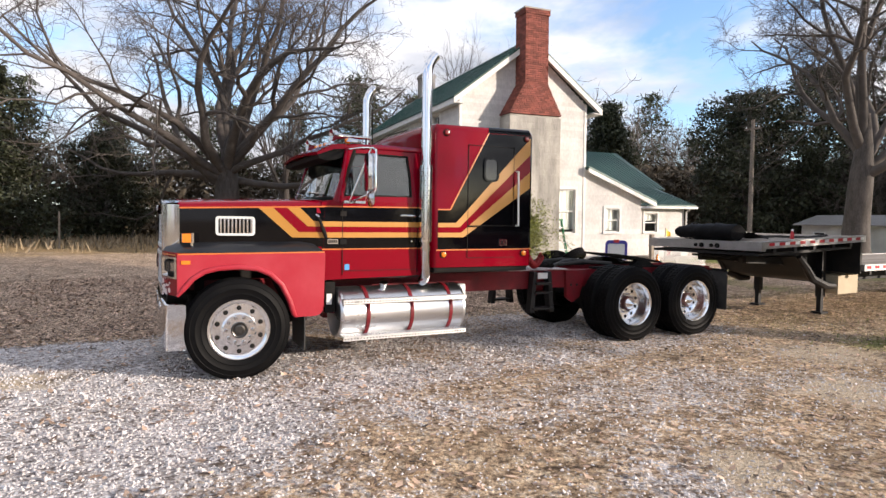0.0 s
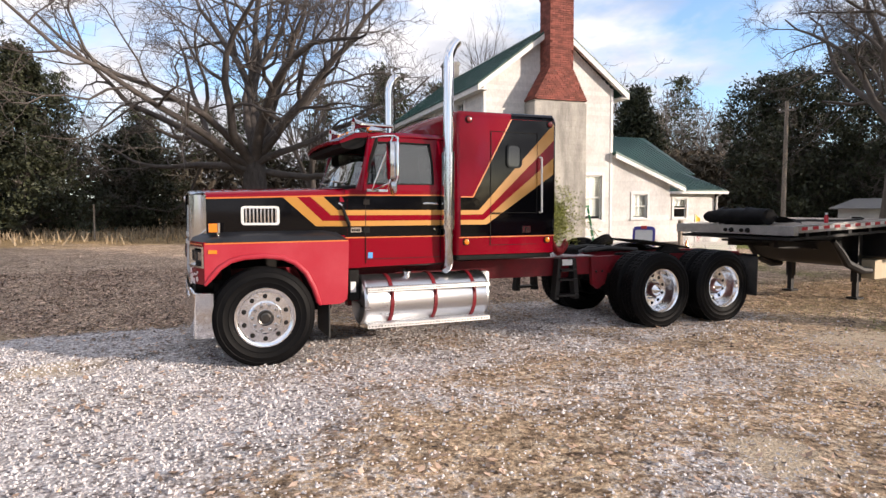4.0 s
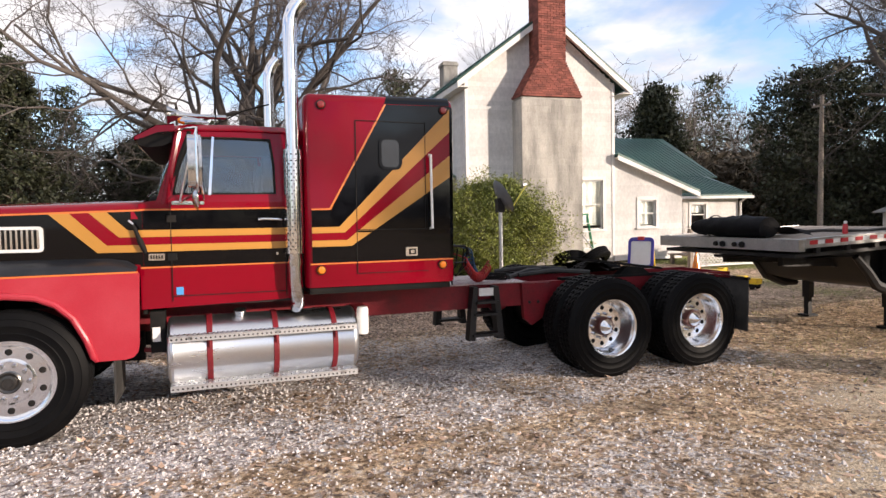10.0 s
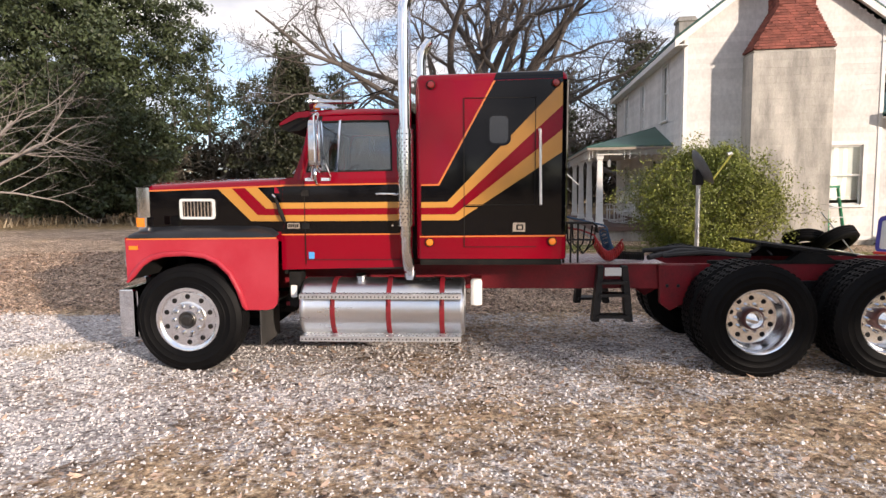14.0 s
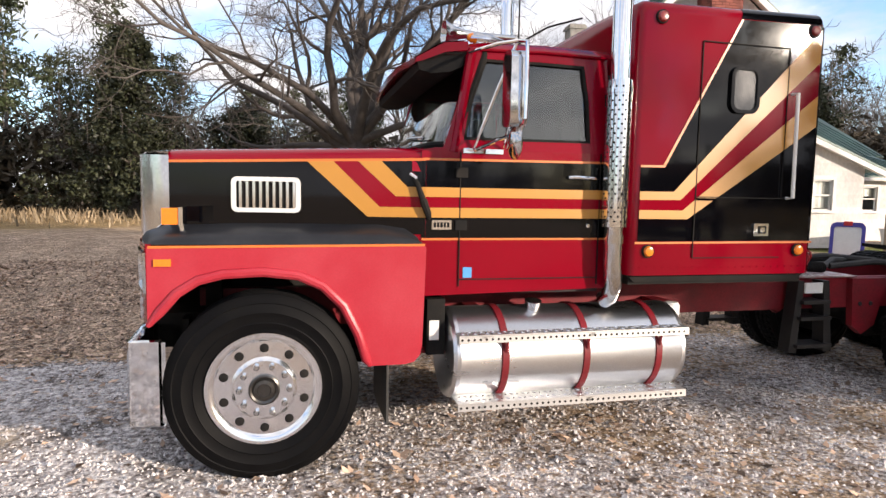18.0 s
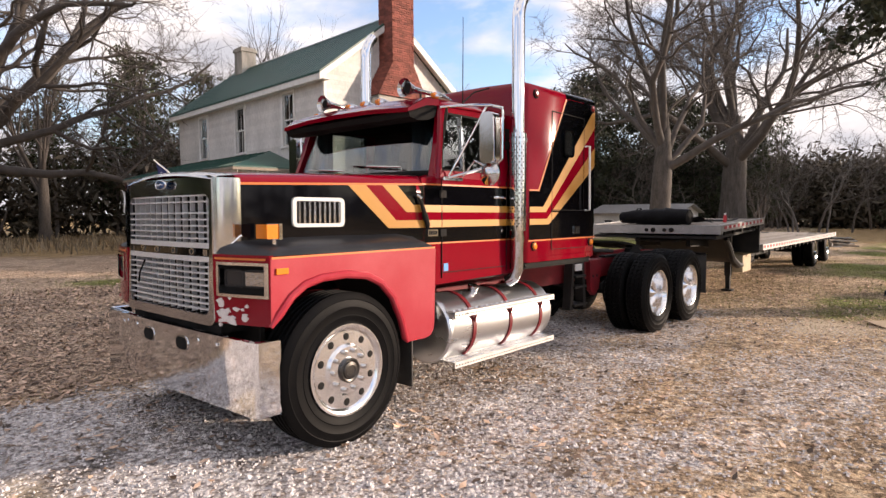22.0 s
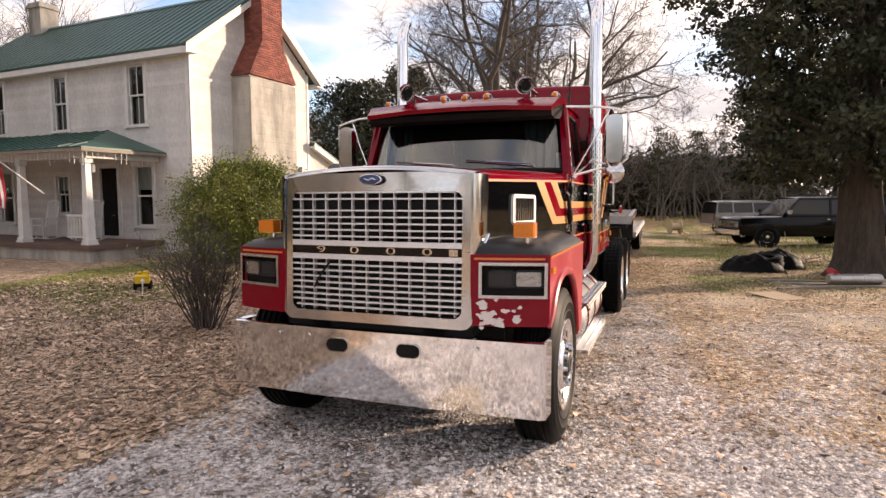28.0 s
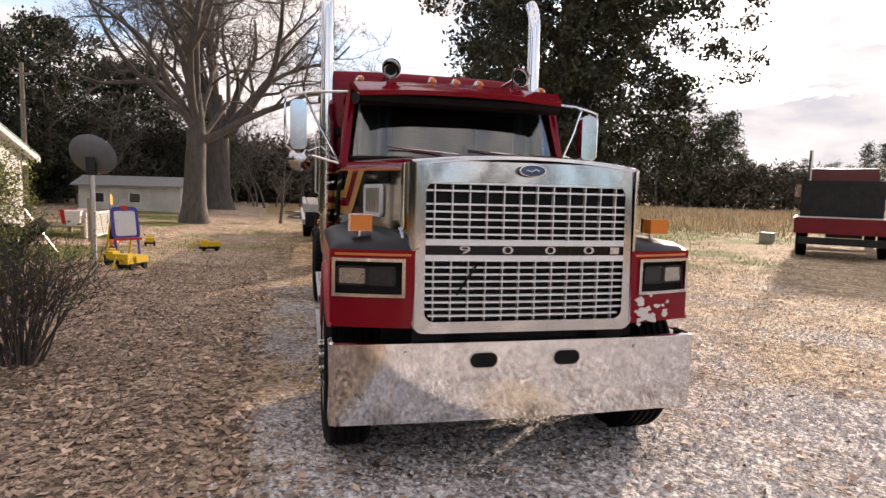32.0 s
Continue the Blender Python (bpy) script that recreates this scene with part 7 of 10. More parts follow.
def siding(name, parent, at, a0, a1, z0, z1, openings, limit=None, exposure=0.145, lip=0.012):
    """Overlapping boards; at(a, z, out) gives the place, limit(z) the ends of a row under a roof."""
    V, F = [], []
    z = z0
    while z < z1 - 0.02:
        zt = min(z + exposure, z1)
        b0, b1 = (a0, a1) if limit is None else limit((z + zt) / 2)
        b0, b1 = max(a0, b0), min(a1, b1)
        if b1 - b0 > 0.05:
            for s0, s1 in strip_intervals(b0, b1, z + 0.02, zt - 0.02, openings):
                k = len(V)
                V += [at(s0, z, lip), at(s1, z, lip), at(s1, zt, 0.006), at(s0, zt, 0.006), at(s0, z, 0.0), at(s1, z, 0.0), at(s1, zt, 0.0), at(s0, zt, 0.0)]
                F += [(k, k + 1, k + 2, k + 3), (k + 4, k + 5, k + 1, k), (k + 4, k, k + 3, k + 7), (k + 1, k + 5, k + 6, k + 2)]
        z = zt
    ob = raw(name, V, F, M_SIDING, parent, "weathered white horizontal siding boards")
    ob["kind"] = "stuff"
    return ob


def wall_core(name, parent, at, a0, a1, z0, z1, openings, thick=0.14):
    cuts = sorted({a0, a1, *[v for o in openings for v in o[:2]]})
    bm = B()
    for c0, c1 in zip(cuts, cuts[1:]):
        here = sorted((max(z0, o[2]), min(z1, o[3])) for o in openings if o[0] < (c0 + c1) / 2 < o[1])
        lo = z0
        for h0, h1 in here + [(z1, z1)]:
            if h0 > lo:
                prism(bm, [(c0, lo), (c1, lo), (c1, h0), (c0, h0)], lambda a, z: at(a, z, 0.0), lambda a, z: at(a, z, -thick))
            lo = max(lo, h1)
    return part(name, bm, M_TRIM, parent, smooth=0)


def plate(at, a0, a1, z0, z1, o0, o1):
    return prism(B(), [(a0, z0), (a1, z0), (a1, z1), (a0, z1)], lambda a, z: at(a, z, o1), lambda a, z: at(a, z, o0))


def sash_window(parent, at, a0, a1, z0, z1, shade=0.5, muntin=False, trim=0.11):
    """Two-sash window: casing, sill, two sashes with glass and a cloth behind."""
    w = part("window", ring(B(), [(a0 - trim, z0 - 0.02), (a1 + trim, z0 - 0.02), (a1 + trim, z1 + trim), (a0 - trim, z1 + trim)], [(a0, z0), (a1, z0), (a1, z1), (a0, z1)], lambda a, z: at(a, z, 0.045), lambda a, z: at(a, z, -0.10)), M_TRIM, parent, "white wooden sash window", bev=0.006)
    part("sill", plate(at, a0 - trim - 0.03, a1 + trim + 0.03, z0 - 0.07, z0 - 0.02, -0.05, 0.09), M_TRIM, w)
    zm = (z0 + z1) / 2
    for s0, s1, o in ((z0, zm + 0.02, -0.05), (zm - 0.02, z1, -0.02)):
        part("sash", ring(B(), [(a0, s0), (a1, s0), (a1, s1), (a0, s1)], [(a0 + 0.045, s0 + 0.045), (a1 - 0.045, s0 + 0.045), (a1 - 0.045, s1 - 0.045), (a0 + 0.045, s1 - 0.045)], lambda a, z: at(a, z, o), lambda a, z: at(a, z, o - 0.03)), M_TRIM, w)
        part("pane", plate(at, a0 + 0.04, a1 - 0.04, s0 + 0.04, s1 - 0.04, o - 0.018, o - 0.012), M_PANE, w).visible_shadow = False
        if muntin:
            am = (a0 + a1) / 2
            part("muntin", plate(at, am - 0.012, am + 0.012, s0 + 0.03, s1 - 0.03, o - 0.022, o - 0.002), M_TRIM, w)
    if shade:
        n = 14
        V, F = [], []
        for i in range(n + 1):
            q = i / n
            off = -0.14 - 0.012 * math.sin(q * 22)
            V += [at(a0 + (a1 - a0) * q, z1 - (z1 - z0) * shade, off), at(a0 + (a1 - a0) * q, z1, off)]
        F = [(2 * i, 2 * i + 2, 2 * i + 3, 2 * i + 1) for i in range(n)]
        raw("curtain", V, F, M_SHADE, w, "pale window curtain")
    return w


def build_house():
    H = thing("house", 11.05, 18.15, 0, -7.4, label="old two-storey white farmhouse with green metal roof", category="house")
    W, LEN, ZT, AP = 5.32, 11.3, 6.05, 8.12
    mid = 2.76
    gable = lambda a, z, o: (a, -o, z)
    front = lambda a, z, o: (-o, a, z)
    back = lambda a, z, o: (W + o, a, z)
    rear = lambda a, z, o: (a, LEN + o, z)
    slope = (AP - ZT) / mid
    lim = lambda z: (0, W) if z < ZT else ((z - ZT) / slope, W - (z - ZT) / slope)
    g_open = [(3.98, 4.86, 1.20, 2.86)]
    f_open = [(1.74, 2.42, 3.90, 5.62), (5.20, 5.88, 3.90, 5.58), (8.42, 9.10, 3.90, 5.55), (1.55, 2.25, 0.95, 2.72), (3.0, 3.85, 0.62, 2.72), (5.3, 5.9, 1.3, 2.5), (8.2, 8.9, 0.95, 2.65)]
    wall_core("wall", H, gable, 0, W, 0.2, ZT, g_open)
    part("gable_core", prism(B(), [(0.02, ZT), (W - 0.02, ZT), (mid, AP - 0.02)], lambda a, z: (a, 0.0, z), lambda a, z: (a, 0.14, z)), M_TRIM, H, smooth=0)
    siding("siding", H, gable, 0.0, W, 0.3, AP, g_open, lim)
    wall_core("wall", H, front, 0.14, LEN, 0.2, ZT, f_open)
    siding("siding", H, front, 0.0, LEN, 0.3, ZT, f_open)
    wall_core("wall", H, back, 0, LEN, 0.2, ZT, [])
    siding("siding", H, back, 0.0, LEN, 0.3, ZT, [])
    wall_core("wall", H, rear, 0, W, 0.2, ZT, [])
    part("gable_core", prism(B(), [(0.02, ZT), (W - 0.02, ZT), (mid, AP - 0.02)], lambda a, z: (a, LEN, z), lambda a, z: (a, LEN - 0.14, z)), M_TRIM, H, smooth=0)
    part("foundation", boxes((0.03, W - 0.03, 0.03, LEN - 0.03, -0.6, 0.3)), M_BLOCK, H)
    part("upper_floor", boxes((0.16, W - 0.16, 0.16, LEN - 0.16, 3.2, 3.35)), M_ROOM, H)
    part("room_partition", boxes((2.2, 2.3, 0.16, LEN - 0.16, 0.3, ZT)), M_ROOM, H)
    part("room_partition", boxes((0.16, W - 0.16, 4.0, 4.1, 0.3, ZT)), M_ROOM, H)
    for a, at in ((0.0, gable), (W - 0.10, gable)):
        part("corner_board", plate(at, a, a + 0.10, 0.3, ZT, 0.0, 0.032), M_TRIM, H)
    part("corner_board", plate(front, 0.0, 0.10, 0.3, ZT, 0.0, 0.030), M_TRIM, H)
    sash_window(H, gable, *g_open[0], shade=0.92)
    for i, o in enumerate(f_open):
        if i == 4:
            d = part("door", plate(front, o[0] + 0.05, o[1] - 0.05, o[2], o[3] - 0.05, -0.08, -0.03), M_DARK, H, "dark front door")
            part("door_casing", ring(B(), [(o[0] - 0.1, o[2]), (o[1] + 0.1, o[2]), (o[1] + 0.1, o[3] + 0.1), (o[0] - 0.1, o[3] + 0.1)], [(o[0] + 0.04, o[2] + 0.01), (o[1] - 0.04, o[2] + 0.01), (o[1] - 0.04, o[3] - 0.04), (o[0] + 0.04, o[3] - 0.04)], lambda a, z: front(a, z, 0.045), lambda a, z: front(a, z, -0.1)), M_TRIM, d)
            part("door_knob", disc_on(B(), front(o[0] + 0.12, 1.6, -0.03), (-1, 0, 0), 0.03, 0.04), M_OLDCHROME, d)
        else:
            sash_window(H, front, *o, shade=(0.0 if i in (0, 1, 2) else 0.4), muntin=i in (0, 1, 2, 5))
            if i < 3:
                raw("curtain", [front(o[0] + 0.03, o[2], -0.2), front(o[1] - 0.03, o[2], -0.2), front(o[1] - 0.03, o[2] + 0.8, -0.22), front(o[0] + 0.03, o[2] + 0.8, -0.22)], [(0, 1, 2, 3)], material("dim_curtain", (0.2, 0.2, 0.19), 0.9), H)
    # roof: two slopes with standing ribs
    ov, oe = 0.32, 0.30
    for s in (-1, 1):
        ue = mid + s * (mid + ov)
        ze = AP + 0.09 - slope * (mid + ov)
        f = lambda q, v, o: (mid + s * (mid + ov) * q, v, AP + 0.10 - slope * (mid + ov) * q + o)
        bm = prism(B(), [(0, -oe), (1, -oe), (1, LEN + oe), (0, LEN + oe)], lambda q, v: f(q, v, 0.03), lambda q, v: f(q, v, -0.03))
        R = part("roof", bm, M_ROOF, H, "green metal roof slope")
        for k in range(38):
            v = -oe + 0.06 + k * (LEN + 2 * oe - 0.12) / 37
            part("roof_rib", prism(B(), [(0, v - 0.018), (1, v - 0.018), (1, v + 0.018), (0, v + 0.018)], lambda q, w: f(q, w, 0.052), lambda q, w: f(q, w, 0.028)), M_ROOF, R, smooth=0)
        part("fascia", prism(B(), [(-oe, 0), (LEN + oe, 0), (LEN + oe, 1), (-oe, 1)], lambda v, q: (ue - s * 0.01, v, ze - 0.04 - 0.17 * q), lambda v, q: (ue - s * 0.05, v, ze - 0.04 - 0.17 * q)), M_TRIM, R)
        part("soffit", prism(B(), [(-oe, 0), (LEN + oe, 0), (LEN + oe, 1), (-oe, 1)], lambda v, q: (ue - s * 0.05 - s * q * ov, v, ze - 0.19), lambda v, q: (ue - s * 0.05 - s * q * ov, v, ze - 0.16)), M_TRIM, R)
        for v in (-oe, LEN + oe - 0.04):
            part("rake_board", prism(B(), [(0.0, 0), (1.0, 0), (1.0, 0.2), (0.0, 0.2)], lambda q, h: f(q, v - 0.004, -0.035 - h), lambda q, h: f(q, v + 0.04, -0.035 - h)), M_TRIM, R)
        part("rake_soffit", prism(B(), [(0.0, -oe + 0.03), (1.0, -oe + 0.03), (1.0, 0.0), (0.0, 0.0)], lambda q, v: f(q, v, -0.12), lambda q, v: f(q, v, -0.09)), M_TRIM, R)
    part("ridge_cap", prism(B(), [(-0.14, -0.10), (0, 0.02), (0.14, -0.10), (0, -0.02)], lambda a, z: (mid + a, -oe, AP + 0.16 + z), lambda a, z: (mid + a, LEN + oe, AP + 0.16 + z)), M_ROOF, H)
    # far chimney
    part("far_chimney", boxes((mid - 0.35, mid + 0.35, LEN - 1.2, LEN - 0.5, 7.4, 9.2), (mid - 0.4, mid + 0.4, LEN - 1.25, LEN - 0.45, 9.0, 9.12)), M_BLOCK, H, "grey chimney at the far end", bev=0.015)
    # annex: lean-to with a sloped roof, and a wing with a tall and a low roof beyond
    AE = 8.03
    a_open = [(6.28, 6.95, 1.24, 2.16)]
    rake = lambda u: 3.60 - 0.385 * (u - W)
    lim2 = lambda z: (W, AE) if z < 2.5 else (W, W + (3.60 - z) / 0.385)
    wall_core("wall", H, gable, W, AE, 0.1, 2.55, a_open)
    part("annex_gable", prism(B(), [(W, 2.55), (AE, 2.55), (W, rake(W) - 0.02)], lambda a, z: (a, 0.0, z), lambda a, z: (a, 0.14, z)), M_TRIM, H, smooth=0)
    siding("siding", H, gable, W, AE, 0.2, 3.58, a_open, lim2, 0.19)
    sash_window(H, gable, *a_open[0], shade=0.92, trim=0.10)
    annex_back = lambda a, z, o: (AE + o, a, z)
    wall_core("wall", H, annex_back, 0.14, 5.6, 0.1, 2.55, [])
    siding("siding", H, annex_back, 0, 3.0, 0.2, 2.55, [])
    fr = lambda q, v, o: (W - 0.02 + 3.28 * q, v, 3.70 - 1.265 * q + o)
    R2 = part("annex_roof", prism(B(), [(0, -0.28), (1, -0.28), (1, 5.7), (0, 5.7)], lambda q, v: fr(q, v, 0.03), lambda q, v: fr(q, v, -0.03)), M_ROOF, H, "green metal lean-to roof")
    for k in range(26):
        v = -0.24 + k * 0.234
        part("roof_rib", prism(B(), [(0, v - 0.02), (1, v - 0.02), (1, v + 0.02), (0, v + 0.02)], lambda q, w: fr(q, w, 0.056), lambda q, w: fr(q, w, 0.028)), M_ROOF, R2, smooth=0)
    part("rake_board", prism(B(), [(0, 0), (1, 0), (1, 0.15), (0, 0.15)], lambda q, h: fr(q, -0.285, -0.035 - h), lambda q, h: fr(q, -0.24, -0.035 - h)), M_TRIM, R2)
    part("rake_soffit", prism(B(), [(0.0, -0.25), (1.0, -0.25), (1.0, 0.0), (0.0, 0.0)], lambda q, v: fr(q, v, -0.12), lambda q, v: fr(q, v, -0.09)), M_TRIM, R2)
    shed_f = lambda a, z, o: (a, 3.0 - o, z)
    s_open = [(10.82, 11.55, 1.15, 2.03)]
    wall_core("wall", H, shed_f, AE + 0.02, 13.2, 0.0, 2.4, s_open)
    siding("siding", H, shed_f, AE + 0.02, 13.2, 0.1, 2.4, s_open, None, 0.19)
    sash_window(H, shed_f, *s_open[0], shade=0.4, trim=0.10)
    part("wing_wall", boxes((13.06, 13.20, 3.16, 14.0, 0.0, 2.4), (W + 0.2, 13.2, 13.9, 14.0, 0.0, 3.2), (AE, 13.9, 5.9, 6.0, 2.3, 3.3)), M_SIDING, H)
    part("wing_gable", prism(B(), [(6.2, 2.4), (14.0, 2.4), (10.2, 5.5)], lambda v, z: (13.5, v, z), lambda v, z: (13.36, v, z)), M_SIDING, H)
    fr3 = lambda a, q, o: (a, 2.62 + 3.3 * q, 2.38 + 1.0 * q + o)
    fr4 = lambda a, q, o: (a, 5.7 + 4.55 * q, 3.30 + 2.36 * q + o)
    fr5 = lambda a, q, o: (a, 14.8 - 4.55 * q, 3.30 + 2.36 * q + o)
    for name, g, u0, u1, n in (("low_roof", fr3, AE + 0.05, 13.6, 24), ("wing_roof", fr4, W + 0.05, 14.5, 39), ("wing_roof", fr5, W + 0.05, 14.5, 2)):
        R3 = part(name, prism(B(), [(u0, 0), (u1, 0), (u1 + 0.35, 1), (u0, 1)], lambda a, q: g(a, q, 0.03), lambda a, q: g(a, q, -0.03)), M_ROOF, H, "green ribbed metal roof of the back wing")
        for k in range(n):
            a = u0 + 0.06 + k * 0.235
            part("roof_rib", prism(B(), [(a - 0.02, 0), (a + 0.02, 0), (a + 0.02, 0.99), (a - 0.02, 0.99)], lambda b, q: g(b, q, 0.056), lambda b, q: g(b, q, 0.028)), M_ROOF, R3, smooth=0)
        if name == "low_roof":
            part("gutter", boxes((AE + 0.1, 13.62, 2.54, 2.64, 2.24, 2.35)), M_TRIM, R3, bev=0.02)
            part("downspout", tube(B(), [(13.3, 2.60, 2.28), (13.25, 2.90, 2.1), (13.25, 2.92, 0.2)], 0.045, 8), M_TRIM, R3)
    # chimney on the gable wall: cement block below, brick above
    C = part("chimney", boxes((1.65, 3.63, -0.73, 0.0, -0.3, 5.37), (2.28, 3.10, -0.66, -0.02, 5.4, 9.0)), M_MORTAR, H, "tall chimney of cement block and red brick")
    bw, bh = 0.405, 0.205
    rows = int(5.6 / bh)
    meshes = {}

    def block(cx, cy, cz, lx, ly):
        key = (round(lx, 3), round(ly, 3))
        if key not in meshes:
            bm = boxes((-lx / 2 + 0.0008, lx / 2 - 0.0008, -ly / 2 + 0.0008, ly / 2 - 0.0008, -bh / 2 + 0.0008, bh / 2 - 0.0008))
            es = [e for e in bm.edges]
            bmesh.ops.bevel(bm, geom=es, offset=0.0015, segments=1, affect="EDGES")
            me = bpy.data.meshes.new("cement_block")
            bm.to_mesh(me)
            bm.free()
            me.materials.append(M_BLOCK)
            meshes[key] = me
        ob = new("cement_block", meshes[key])
        ob.parent = C
        ob.location = (cx, cy, cz)
    for r in range(rows):
        z = -0.2 + bh * (r + 0.5)
        off = (r % 2) * bw / 2
        edges = [1.60]
        a = 1.60 + (bw - off if off else bw)
        while a < 3.68 - 0.1:
            edges.append(a)
            a += bw
        edges.append(3.68)
        for e0, e1 in zip(edges, edges[1:]):
            block((e0 + e1) / 2, -0.70, z, e1 - e0, 0.10)
        for x in (1.65, 3.63):
            ce = [-0.65, -0.65 + (0.22 if r % 2 else 0.40), 0.0]
            for e0, e1 in zip(ce, ce[1:]):
                block(x, (e0 + e1) / 2, z, 0.10, e1 - e0)
    # brick part: tapering shoulders, then a straight shaft and a cap
    V, F = [], []
    h = 0.073
    z = 5.42
    row = 0
    while z < 9.1:
        if z < 6.5:
            q = (z - 5.42) / 1.08
            u0, u1, d = 1.58 + 0.64 * q, 3.70 - 0.54 * q, 0.76 - 0.06 * q
        elif z > 8.86:
            u0, u1, d = 2.18, 3.20, 0.73
        else:
            u0, u1, d = 2.22, 3.16, 0.70
        for side in range(4):
            length = (u1 - u0) if side in (0, 2) else d
            if side == 2 and z < 7.6:
                continue
            a = -(row % 2) * 0.105
            while a < length:
                b0, b1 = max(a, 0.0) + 0.004, min(a + 0.21, length) - 0.004
                if b1 - b0 > 0.02:
                    k = len(V)
                    pr = 0.0 + 0.004 * ((row * 7 + int(a * 31)) % 3 - 1)
                    for zz in (z + 0.004, z + h - 0.005):
                        for bb, o in ((b0, pr), (b1, pr), (b1, -0.1), (b0, -0.1)):
                            V.append({0: (u0 + bb, -d - o, zz), 1: (u1 + o, -d + bb, zz), 2: (u0 + bb, 0.0 + o, zz), 3: (u0 - o, -d + bb, zz)}[side])
                    F += [(k, k + 1, k + 5, k + 4), (k + 4, k + 5, k + 6, k + 7), (k, k + 3, k + 2, k + 1), (k + 1, k + 2, k + 6, k + 5), (k, k + 4, k + 7, k + 3)]
                a += 0.21
        z += h
        row += 1
    bricks = raw("brickwork", V, F, M_BRICK, C, "weathered red bricks")
    bricks["kind"] = "stuff"
    part("shoulder_core", prism(B(), [(1.62, 5.37), (3.66, 5.37), (3.12, 6.5), (2.26, 6.5)], lambda a, z: (a, -0.68, z), lambda a, z: (a, -0.02, z)), M_MORTAR, C)
    part("chimney_cap", boxes((2.16, 3.22, -0.74, 0.03, 9.10, 9.15)), M_MORTAR, C)
    # porch
    P = part("porch", boxes((-2.35, -0.03, 1.15, 10.6, 0.42, 0.55)), M_FLOORP, H, "covered front porch with white posts")
    part("porch_base", boxes((-2.28, -0.05, 1.22, 10.5, -0.5, 0.42)), M_BLOCK, P, "grey block porch base")
    for k in range(4):
        v = 1.42 + 2.72 * k
        col = part("porch_post", loft(B(), [[(-2.12 + sx * r, v + sy * r, z) for sx, sy in ((-1, -1), (1, -1), (1, 1), (-1, 1))] for z, r in ((0.55, 0.13), (0.68, 0.13), (0.70, 0.105), (2.65, 0.075), (2.68, 0.10), (2.80, 0.11))], close=True), M_TRIM, P, "white tapered porch post", bev=0.008)
        part("post_plinth", boxes((-2.27, -1.97, v - 0.15, v + 0.15, 0.552, 0.61)), M_TRIM, col)
    part("porch_beam", boxes((-2.25, -2.02, 1.25, 10.5, 2.80, 3.0), (-2.02, -0.02, 1.25, 1.42, 2.80, 3.0)), M_TRIM, P)
    part("porch_ceiling", boxes((-2.3, -0.02, 1.25, 10.5, 3.0, 3.04)), M_TRIM, P)
    prf = [[(-2.55, 0.95, 3.02), (-2.55, 10.8, 3.02)], [(-0.02, 3.3, 3.78), (-0.02, 10.8, 3.78)]]
    PR = part("porch_roof", prism(B(), [(0, 0), (0, 1), (1, 1), (1, 0)], lambda q, w: (-2.55 + 2.53 * q, (0.95 + 2.35 * q) * (1 - w) + 10.8 * w, 3.06 + 0.74 * q), lambda q, w: (-2.55 + 2.53 * q, (0.95 + 2.35 * q) * (1 - w) + 10.8 * w, 3.0 + 0.74 * q)), M_ROOF, P, "green hipped porch roof")
    part("hip_slope", prism(B(), [(-2.55, 0.0), (-0.02, 0.0), (-0.02, 1.0)], lambda u, q: (u, 0.95 + 2.35 * q, 3.06 + 0.74 * q), lambda u, q: (u, 0.95 + 2.35 * q, 3.0 + 0.74 * q)), M_ROOF, PR)
    part("porch_fascia", boxes((-2.56, -2.52, 0.93, 10.8, 2.94, 3.02), (-2.54, -0.02, 0.93, 0.97, 2.94, 3.02)), M_WOOD, PR)
    for k in range(20):
        v = 1.4 + k * 0.48
        part("roof_rib", prism(B(), [(0, -0.015), (1, -0.015), (1, 0.015), (0, 0.015)], lambda q, w: (-2.55 + 2.53 * (q if v > 3.3 else q * (v - 0.95) / 2.35), v + w, 3.085 + 0.74 * (q if v > 3.3 else q * (v - 0.95) / 2.35)), lambda q, w: (-2.55 + 2.53 * (q if v > 3.3 else q * (v - 0.95) / 2.35), v + w, 3.06 + 0.74 * (q if v > 3.3 else q * (v - 0.95) / 2.35))), M_ROOF, PR, smooth=0)
    # icicle string lights under the porch edge
    rnd = random.Random(2)
    bm = B()
    for k in range(60):
        v = 1.0 + k * 0.16
        L = rnd.uniform(0.06, 0.34)
        tube(bm, [(-2.5, v, 2.93), (-2.5 + rnd.uniform(-.02, .02), v, 2.93 - L)], 0.006, 4)
    for k in range(15):
        u = -2.4 + k * 0.16
        tube(bm, [(u, 0.97, 2.93), (u, 0.98, 2.93 - rnd.uniform(0.06, 0.34))], 0.006, 4)
    ic = part("icicle_light_string", bm, M_WHITE, P, "string of hanging icicle lights")
    ic["kind"] = "stuff"
    # railing panel near the corner
    rail = part("porch_railing", boxes((-2.1, -2.05, 1.55, 2.35, 1.28, 1.34)), M_TRIM, P, "white porch railing")
    part("bottom_rail", boxes((-2.1, -2.05, 1.55, 2.35, 0.72, 0.77)), M_TRIM, rail)
    for k in range(7):
        part("baluster", boxes((-2.09, -2.06, 1.58 + k * 0.12, 1.61 + k * 0.12, 0.75, 1.30)), M_TRIM, rail)
    lan = part("porch_lantern", lathe(B(), [(0, 0.12), (0.05, 0.10), (0.06, 0.0), (0.05, -0.1), (0, -0.12)], (-1.8, 1.6, 2.55), (0, 0, 1), 8), M_WHITE, P, "hanging white lantern")
    part("lantern_cord", tube(B(), [(-1.8, 1.6, 2.66), (-1.8, 1.6, 3.0)], 0.006, 5), M_DARK, lan)
    return H


